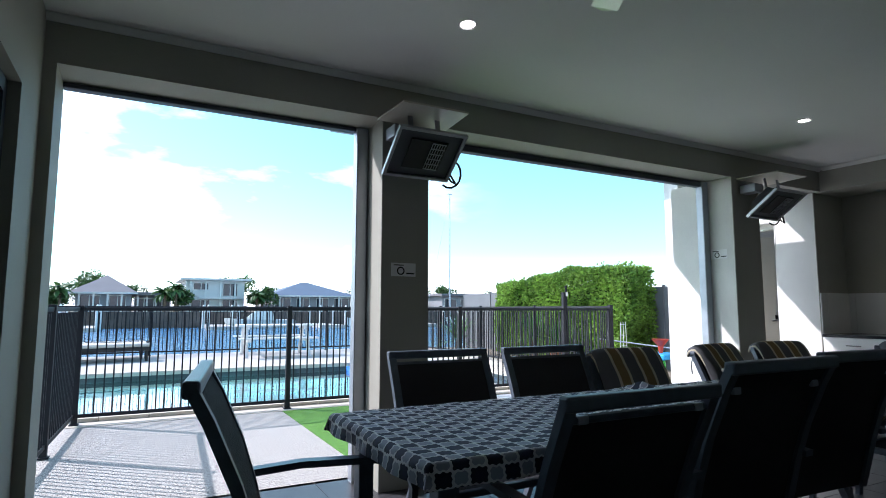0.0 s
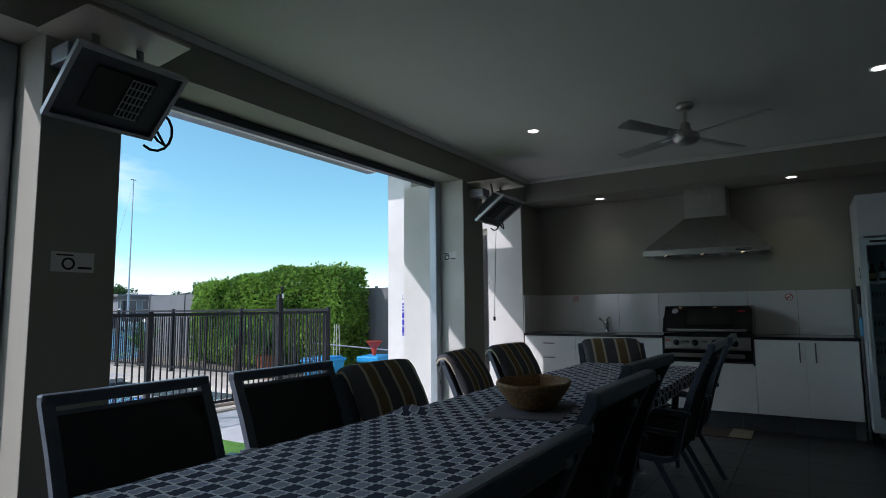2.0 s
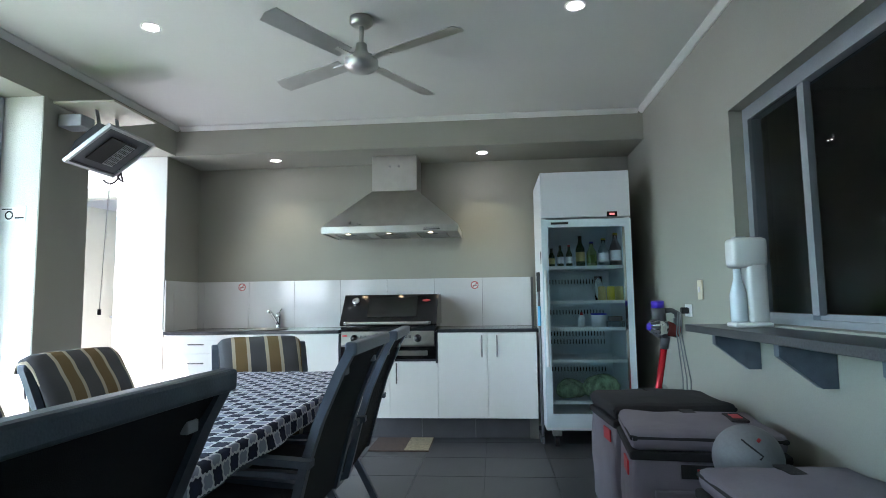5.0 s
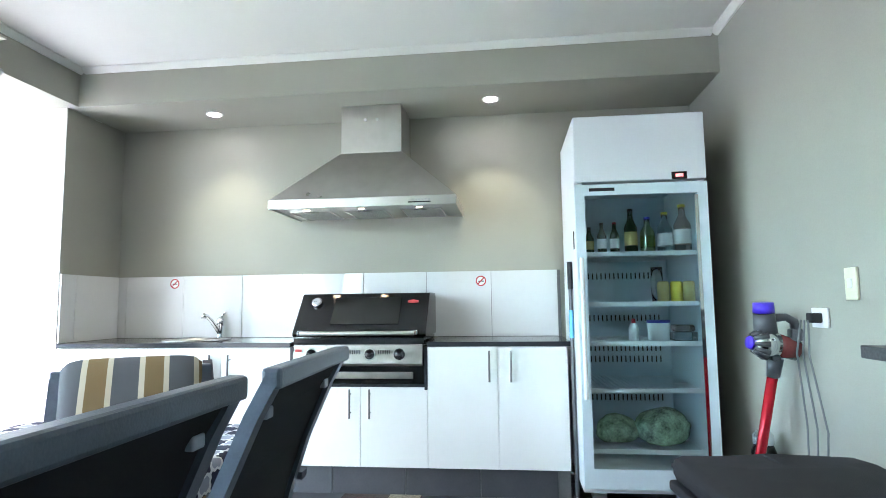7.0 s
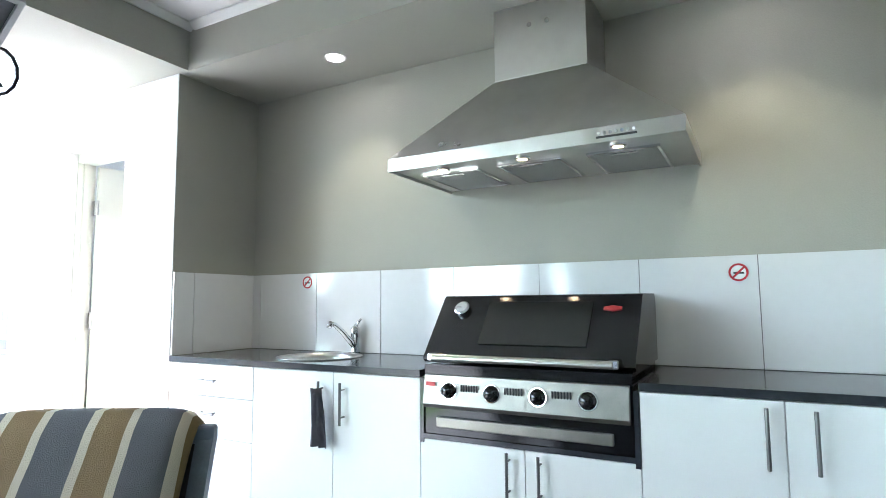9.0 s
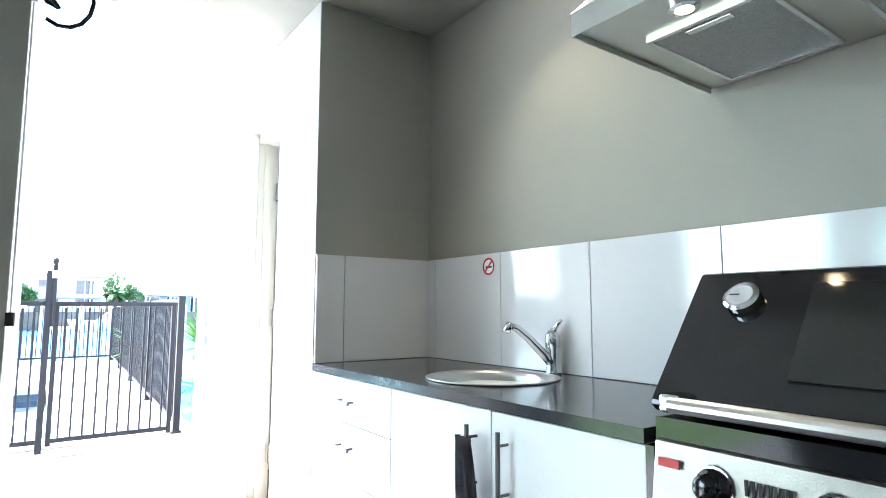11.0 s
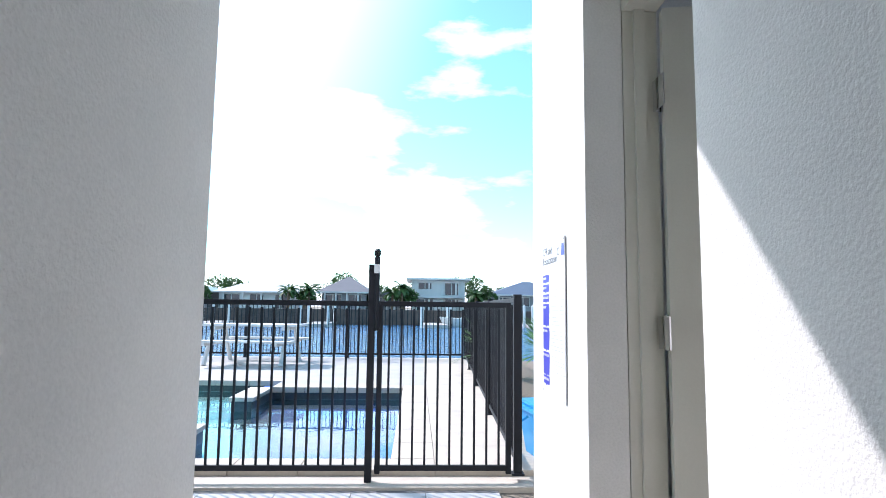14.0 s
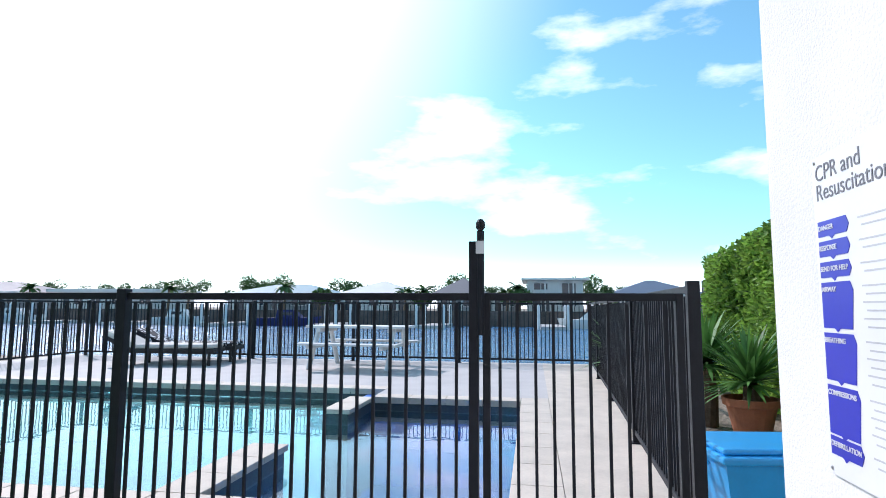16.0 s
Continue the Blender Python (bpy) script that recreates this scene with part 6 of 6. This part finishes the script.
yucca(7.78, 9.32, 0.235, 0.22, 170, 0.56, 5, "spiky green yucca growing in a terracotta pot")
pt = thing("plant_pot", "orange plastic pot beside the fence", "pot", pose(6.95, 8.3, -0.03))
part("pot_body", lathe([(0.09, 0.0), (0.13, 0.22), (0.145, 0.24), (0.125, 0.24), (0.02, 0.18)], 20), M_TERRA, pt)

# blue tub
M_TUB = mat("sky_blue_plastic", (0.03, 0.38, 0.80), 0.35, vary=0.06, bump=0.0)
tubm = thing("storage_tub", "bright blue plastic storage tub with a folded lid", "tub", pose(7.05, 7.1, -0.03, 0, 0, 8))
part("tub_body", hull([(-0.22, -0.16, 0), (0.22, -0.16, 0), (0.22, 0.16, 0), (-0.22, 0.16, 0)], [(-0.28, -0.22, 0.42), (0.28, -0.22, 0.42), (0.28, 0.22, 0.42), (-0.28, 0.22, 0.42)]), M_TUB, tubm)
part("rim", box(-0.30, 0.30, -0.24, 0.24, 0.40, 0.44, 0.012), M_TUB, tubm)
part("lid", box(-0.28, 0.25, -0.2, 0.22, 0.44, 0.47, 0.012), M_TUB, tubm)
for s in (-1, 1):
    part("handle", tube([(s * 0.30, -0.08, 0.38), (s * 0.335, -0.06, 0.35), (s * 0.335, 0.06, 0.35), (s * 0.30, 0.08, 0.38)], 0.01, 6), M_TUB, tubm)
# toy table
ty = thing("toy_table", "blue, green and red plastic toy play table", "toy", pose(7.9, 6.75, -0.03, 0, 0, 15))
part("tray", box(-0.28, 0.28, -0.2, 0.2, 0.34, 0.44, 0.02), M_TUB, ty, "blue tray")
M_GRNP = mat("green_plastic", (0.03, 0.42, 0.05), 0.4, bump=0.0)
for x in (-0.22, 0.22):
    for y in (-0.15, 0.15):
        part("leg", tube([(x, y, 0), (x, y, 0.34)], 0.03, 10), M_GRNP, ty, "green leg")
part("funnel", lathe([(0.03, 0.44), (0.05, 0.56), (0.13, 0.66), (0.15, 0.68)], 18), mat("red_toy_plastic", (0.55, 0.05, 0.02), 0.4, bump=0.0), ty, "red funnel")
ws = thing("wire_stand", "pale wire plant trellis leaning by the hedge", "trellis", pose(8.1, 7.8, -0.03))
for k in range(3):
    part("upright", tube([(0.1 * k - 0.1, 0, 0), (0.06 * k - 0.06, 0, 0.95)], 0.006, 5), M_WHITE, ws)
for k in range(5):
    part("rung", tube([(-0.1 + 0.006 * k, 0, 0.2 * k + 0.1), (0.1 - 0.006 * k, 0, 0.2 * k + 0.1)], 0.005, 5), M_WHITE, ws)
np_ = thing("pool_net_pole", "pale aluminium pool net pole leaning on the wall", "pole")
part("pole", tube([(7.68, 8.0, 0.6), (8.5, 6.2, 0.42)], 0.012, 8), M_ALU, np_)
bf = thing("boundary_fence", "grey panel boundary fence behind the hedge", "fence")
for k in range(8):
    part("panel", box(9.22, 9.26, 3.0 + k * 1.6, 4.58 + k * 1.6, -0.03, 1.62, 0.004), M_GREY_B, bf)
    part("post", box(9.20, 9.28, 4.581 + k * 1.6, 4.62 + k * 1.6 - 0.021, -0.03, 1.66, 0.003), M_GREY_B, bf)
sl2 = thing("sleeper_edge", "weathered timber sleeper edging the garden", "edging")
part("sleeper", box(6.8, 8.3, 8.75, 8.95, -0.03, 0.12, 0.01), mat("weathered_timber", (0.20, 0.17, 0.14), 0.9, vary=0.3, scale=10, bump=0.2), sl2)

# ---- pool furniture ----
M_WPT = mat("white_painted_timber", (0.74, 0.73, 0.71), 0.6, vary=0.06, scale=9, fine=90, bump=0.08)
pc = thing("picnic_table", "white painted timber picnic table with attached benches", "table", pose(2.85, 13.9, 0.043, 0, 0, -4))
for k in range(5):
    part("top_board", box(-0.9, 0.9, -0.38 + k * 0.155, -0.235 + k * 0.155, 0.70, 0.74, 0.004), M_WPT, pc)
for s in (-1, 1):
    for k in range(2):
        part("seat_board", box(-0.9, 0.9, s * 0.68 - 0.14 + k * 0.145, s * 0.68 - 0.005 + k * 0.145, 0.42, 0.455, 0.004), M_WPT, pc)
    part("cross_beam", box(s * 0.65 - 0.03, s * 0.65 + 0.03, -0.8, 0.8, 0.36, 0.42, 0.004), M_WPT, pc)
    part("top_beam", box(s * 0.65 - 0.03, s * 0.65 + 0.03, -0.37, 0.37, 0.63, 0.70, 0.004), M_WPT, pc)
    for q in (-1, 1):
        part("leg", tube([(s * 0.65 + 0.05 * s, q * 0.62, 0.0), (s * 0.65 + 0.05 * s, q * 0.25, 0.69)], 0.045, 6), M_WPT, pc)
M_WICK = mat("dark_wicker", (0.035, 0.028, 0.024), 0.7, vary=0.3, scale=50, fine=300, bump=0.4)
M_TAN = mat("cream_canvas", (0.60, 0.56, 0.50), 0.85, vary=0.06, scale=6, bump=0.1)


def spotted():
    m = mat("black_white_spotted_fabric", (0.5, 0.5, 0.5), 0.85, bump=0.1)
    n, l = m.node_tree.nodes, m.node_tree.links
    v = n.new("ShaderNodeTexVoronoi")
    v.inputs["Scale"].default_value = 13
    r = n.new("ShaderNodeValToRGB")
    r.color_ramp.interpolation = "CONSTANT"
    r.color_ramp.elements[0].color = (0.7, 0.7, 0.7, 1)
    r.color_ramp.elements[1].position, r.color_ramp.elements[1].color = 0.42, (0.02, 0.02, 0.025, 1)
    co = n.new("ShaderNodeTexCoord")
    l.new(co.outputs["Object"], v.inputs["Vector"])
    l.new(v.outputs["Distance"], r.inputs["Fac"])
    l.new(r.outputs["Color"], n["Principled BSDF"].inputs["Base Color"])
    return m


M_SPOT = spotted()


def lounger(m, fabric, label):
    g = thing("sun_lounger", label, "sun lounger", m, "sun loungers by the pool")
    part("frame", box(-0.32, 0.32, -0.5, 1.0, 0.22, 0.30, 0.02), M_WICK, g)
    part("backrest", hull([(-0.32, -0.5, 0.24), (0.32, -0.5, 0.24), (0.32, -0.46, 0.30), (-0.32, -0.46, 0.30)], [(-0.32, -1.0, 0.50), (0.32, -1.0, 0.50), (0.32, -0.97, 0.55), (-0.32, -0.97, 0.55)]), M_WICK, g)
    for x in (-0.28, 0.28):
        for y in (-0.42, 0.92):
            part("leg", tube([(x, y, 0), (x, y, 0.24)], 0.03, 8), M_WICK, g)
    part("mattress", box(-0.3, 0.3, -0.46, 0.98, 0.301, 0.38, 0.03), fabric, g)
    part("back_mattress", hull([(-0.3, -0.46, 0.31), (0.3, -0.46, 0.31), (0.3, -0.40, 0.38), (-0.3, -0.40, 0.38)], [(-0.3, -0.98, 0.56), (0.3, -0.98, 0.56), (0.3, -0.93, 0.63), (-0.3, -0.93, 0.63)]), fabric, g)


lounger(pose(-0.85, 13.7, 0.043, 0, 0, -80), M_TAN, "dark wicker sun lounger with a cream mattress")
lounger(pose(-0.85, 14.45, 0.043, 0, 0, -80), M_SPOT, "dark wicker sun lounger with a spotted mattress")

# ---- far bank ----
M_RWALL = mat("dark_revetment", (0.13, 0.10, 0.085), 0.9, vary=0.35, scale=0.8, fine=6, bump=0.3)
M_HWHITE = mat("white_house_render", (0.70, 0.70, 0.68), 0.8, vary=0.05, scale=0.6, bump=0.03)
M_HGREY = mat("grey_house_render", (0.27, 0.275, 0.29), 0.8, vary=0.06, scale=0.6, bump=0.03)
M_RBLUE = mat("slate_blue_roof", (0.12, 0.16, 0.22), 0.6, vary=0.08, scale=0.8, fine=8, bump=0.1)
M_RGREY = mat("warm_grey_roof", (0.17, 0.165, 0.175), 0.7, vary=0.08, scale=0.8, fine=8, bump=0.1)
M_RTEAL = mat("teal_metal_roof", (0.20, 0.33, 0.36), 0.45, vary=0.05, scale=0.8, fine=8, bump=0.05)
M_RCREAM = mat("cream_metal_roof", (0.72, 0.70, 0.66), 0.5, vary=0.04, scale=0.8, fine=8, bump=0.05)
M_HGLASS = mat("dark_house_window", (0.03, 0.045, 0.06), 0.12, vary=0.2, bump=0.0)
solid("sea_wall", box(-300, 300, 73.2, 73.99, -2.4, 0.75, 0.05), M_RWALL, "dark stone revetment of the far bank", "sea wall", "structure")


def house(x0, x1, y, h, rise, wall, roof, label, storeys=1, flat=False):
    g = thing("waterside_house", label, "house", pose(x0, y, 0.4), "houses on the far bank")
    w, dp = x1 - x0, 10.0
    part("wall", box(0, w, 0, dp, 0, h, 0.02), wall, g)
    o = 0.7
    if flat:
        part("roof", box(-o, w + o, -o * 1.6, dp + o, h, h + rise, 0.04), roof, g)
    else:
        r = min(w, dp) / 2
        top = [(r, dp / 2 - 0.05, h + rise), (max(w - r, r + 0.1), dp / 2 - 0.05, h + rise), (max(w - r, r + 0.1), dp / 2 + 0.05, h + rise), (r, dp / 2 + 0.05, h + rise)]
        part("roof", hull([(-o, -o, h), (w + o, -o, h), (w + o, dp + o, h), (-o, dp + o, h)], top), roof, g)
        part("fascia", joined((-o, w + o, -o - 0.05, -o, h - 0.18, h + 0.02)), M_HWHITE, g)
    sh = h / storeys
    for s in range(storeys):
        n = max(2, int(w / 2.6))
        for k in range(n):
            c = w * (k + 0.5) / n
            ww = 0.9 if (k + s) % 3 else 1.1
            wd = part("window", box(c - ww, c + ww, -0.06, -0.005, s * sh + (0.15 if (k + s) % 2 == 0 else 0.9), s * sh + min(2.3, sh - 0.3)), M_HWHITE, g)
            for q in (-0.5, 0.5):
                part("pane", box(c + q * ww - ww * 0.44, c + q * ww + ww * 0.44, -0.08, -0.061, s * sh + (0.22 if (k + s) % 2 == 0 else 0.98), s * sh + min(2.3, sh - 0.3) - 0.08), M_HGLASS, wd)
        if s:
            part("balcony", box(w * 0.2, w * 0.95, -1.3, -0.07, s * sh - 0.2, s * sh), M_HWHITE, g)
    for k in range(4):
        part("patio_post", box(w * (k + 0.3) / 4 - 0.1, w * (k + 0.3) / 4 + 0.1, -o + 0.05, -o + 0.25, 0, h - 0.02), M_HWHITE, g)


house(-86, -70, 79, 2.8, 1.7, M_HGREY, M_RGREY, "grey single-storey house with a hipped roof")
house(-64, -48, 79, 2.7, 0.5, M_HWHITE, M_HWHITE, "white flat-roofed waterside house", 1, True)
house(-36.5, -21.5, 79, 2.5, 1.5, M_HGREY, M_RTEAL, "grey house with a low teal roof")
house(-20, -10.2, 79, 2.5, 2.0, M_HWHITE, M_RCREAM, "white house with a cream metal roof")
house(-6.6, -0.8, 79, 2.6, 2.3, M_HGREY, M_RGREY, "grey house with a steep hipped roof")
house(-0.4, 3.6, 80, 2.3, 0.4, M_HGREY, M_RGREY, "low dark grey flat-roofed annex", 1, True)
house(5.2, 12.3, 79, 4.3, 0.25, M_HWHITE, M_HWHITE, "white two-storey house with wide windows", 2, True)
house(16, 27, 79, 2.5, 2.0, M_HGREY, M_RBLUE, "grey house with a slate blue hipped roof")
house(31, 40, 84, 2.5, 1.8, M_HWHITE, M_RGREY, "white house with a grey hipped roof")
house(42, 56, 79, 2.7, 0.35, M_HGREY, M_RGREY, "long low boat house with a flat roof", 1, True)
house(66, 80, 80, 2.7, 1.8, M_HWHITE, M_RBLUE, "white house with a blue hipped roof")


def crown_tree(x, y, z0, h, r, seed):
    rng = random.Random(seed)
    t = thing("tree", "rounded green tree behind the far houses", "tree", pose(x, y, z0), "trees on the far bank")
    part("trunk", tube([(0, 0, 0), (0.1, 0, h * 0.4), (0, 0.1, h * 0.7)], [0.22, 0.17, 0.08], 7), M_BARK, t)
    for k in range(3):
        a = k * 2.1 + seed
        part("limb", tube([(0.05, 0, h * 0.4), (math.cos(a) * r * 0.5, math.sin(a) * r * 0.5, h * 0.68)], [0.1, 0.04], 6), M_BARK, t)
    pts = []
    lobes = [(Vector((rng.gauss(0, r * 0.5), rng.gauss(0, r * 0.4), h * rng.uniform(0.5, 0.85))), r * rng.uniform(0.35, 0.6)) for _ in range(7)]
    for c, q in lobes:
        for _ in range(190):
            o = Vector((rng.gauss(0, 1), rng.gauss(0, 1), rng.gauss(0, 0.8))).normalized()
            pts.append((c + o * q * rng.uniform(0.6, 1.05), o))
    cr = new("crown", leaf_mesh("crown", pts, 0.36, rng, M_TREE))
    cr.parent = t


rng_t = random.Random(11)
for k in range(46):
    x = -110 + k * 5.0 + rng_t.uniform(-2, 2)
    crown_tree(x, rng_t.uniform(92, 104), 0.4, rng_t.uniform(3.6, 6.2), rng_t.uniform(1.8, 3.2), k)
for x, h in ((4.2, 3.2), (14.3, 3.4), (29, 3.2), (-8.6, 3.0), (-22.5, 3.2)):
    crown_tree(x, 77.5, 0.4, h, 1.4, int(x * 3) + 500)


def palm(x, y, h, seed):
    rng = random.Random(seed)
    p = thing("palm_tree", "bushy palm tree on the far bank", "palm", pose(x, y, 0.4), "palms on the far bank")
    part("trunk", tube([(0, 0, 0), (0.1, 0, h * 0.5), (0.05, 0, h)], [0.2, 0.16, 0.14], 8), M_BARK, p)
    for k in range(22):
        a, el = rng.uniform(0, 6.28), rng.uniform(-0.2, 1.2)
        d = Vector((math.cos(a), math.sin(a), 0))
        s = Vector((-math.sin(a), math.cos(a), 0))
        q, vs, fs = Vector((0.05, 0, h)), [], []
        for j in range(6):
            w = 0.30 * (0.5, 1, 1, 0.9, 0.6, 0.1)[j]
            vs += [q + s * w - Vector((0, 0, w * 0.5)), q, q - s * w - Vector((0, 0, w * 0.5))]
            q = q + (d * math.cos(el) + Vector((0, 0, 1)) * math.sin(el)) * 0.36
            el -= 0.32
        for j in range(5):
            b = 3 * j
            fs += [(b, b + 1, b + 4, b + 3), (b + 1, b + 2, b + 5, b + 4)]
        me = bpy.data.meshes.new("frond")
        me.from_pydata([tuple(v) for v in vs], [], fs)
        me.materials.append(M_TREE)
        o = new("frond", me)
        o.parent = p


for k, (x, h) in enumerate(((-10.5, 2.6), (-7.9, 2.8), (3.9, 3.2), (2.7, 2.5), (13.4, 2.3), (-44, 3.2), (-41, 2.8), (-66, 3.2), (-27, 3.4))):
    palm(x, 76.5, h, k + 40)

# jetties, moorings and boats
for k, x in enumerate((-72, -55, -43, -30, -17, -5, 8, 20, 33, 47, 60)):
    j = thing("jetty", "pale floating jetty with white mooring piles", "jetty", pose(x, 66.5, 0), "jetties on the far bank")
    part("pontoon", box(-1.3, 1.3, -2.5, 6.5, -1.12, -0.75, 0.03), M_DECK, j)
    for px, py in ((-1.5, -2), (1.5, -2), (-1.5, 3), (1.5, 3)):
        q = part("mooring_post", tube([(px, py, -1.6), (px, py, 1.3)], 0.16, 10), M_HWHITE, j)
        part("post_cap", lathe([(0.18, 1.3), (0.02, 1.55)], 10), M_HWHITE, q, m=pose(px, py, 0))


def boat(x, y, ln, turn, hull_m, label, cover=None):
    b = thing("boat", label, "boat", pose(x, y, -1.1, 0, 0, turn), "moored boats")
    w = ln * 0.17
    part("hull", hull([(-ln / 2, -w * 0.7, -0.1), (ln * 0.25, -w * 0.7, -0.1), (ln * 0.42, 0, -0.1), (ln * 0.25, w * 0.7, -0.1), (-ln / 2, w * 0.7, -0.1)],
                      [(-ln / 2, -w, 0.9), (ln * 0.28, -w, 1.0), (ln / 2, 0, 1.15), (ln * 0.28, w, 1.0), (-ln / 2, w, 0.9)]), hull_m, b)
    part("cabin", hull([(-ln * 0.2, -w * 0.7, 0.9), (ln * 0.2, -w * 0.7, 0.95), (ln * 0.2, w * 0.7, 0.95), (-ln * 0.2, w * 0.7, 0.9)],
                       [(-ln * 0.18, -w * 0.55, 1.9), (ln * 0.06, -w * 0.55, 1.9), (ln * 0.06, w * 0.55, 1.9), (-ln * 0.18, w * 0.55, 1.9)]), cover or M_HWHITE, b)
    part("screen", box(-ln * 0.12, ln * 0.06, -w * 0.66, -w * 0.6, 1.25, 1.6), M_HGLASS, b)


boat(-22.5, 68.5, 7.5, 5, mat("navy_boat_cover", (0.02, 0.025, 0.13), 0.6), "moored boat under a navy cover", mat("navy_canvas", (0.02, 0.025, 0.12), 0.8))
boat(12.5, 69, 8, 174, M_HWHITE, "white cruiser moored at a jetty")
boat(-37, 69, 7, 8, M_HWHITE, "white motor boat moored at a jetty")
boat(26, 69, 6, 170, M_HWHITE, "small white runabout at a jetty")
boat(40, 66, 9, 176, M_HWHITE, "long white cruiser moored across the canal")
boat(-60, 69, 8, 4, M_HWHITE, "white boat moored by the revetment")
ms = thing("boat_mast", "tall thin grey mast beyond the canal", "mast", pose(36.2, 66, -1.1))
part("pole", tube([(0, 0, 0), (0, 0, 17.5)], [0.11, 0.05], 8), M_ALU, ms)
part("stay", tube([(-3.5, 0, 1.5), (0, 0, 17.2)], 0.015, 4), M_ALU, ms)
part("masthead", box(-0.3, 0.3, -0.05, 0.05, 17.5, 17.56), M_RUBBER, ms)

# ---- floor and path pieces ----
def tiles(name, material, parent, x0, y0, nx, ny, s, gap=0.004, z0=-0.0115, z1=0.0):
    me = mesh_of(name, box(gap / 2, s - gap / 2, gap / 2, s - gap / 2, z0, z1, 0.0015), material)
    for a in range(nx):
        for b in range(ny):
            o = new(name, me)
            o.parent = parent
            o.matrix_basis = pose(x0 + a * s, y0 + b * s, 0)


tiles("floor_tile", M_FLOOR, bpy.data.objects["floor"], -0.81, -0.85, 17, 10, 0.45)
tiles("paver", M_PAVE, bpy.data.objects["pavement"], 3.72, 3.62, 6, 6, 0.4575)
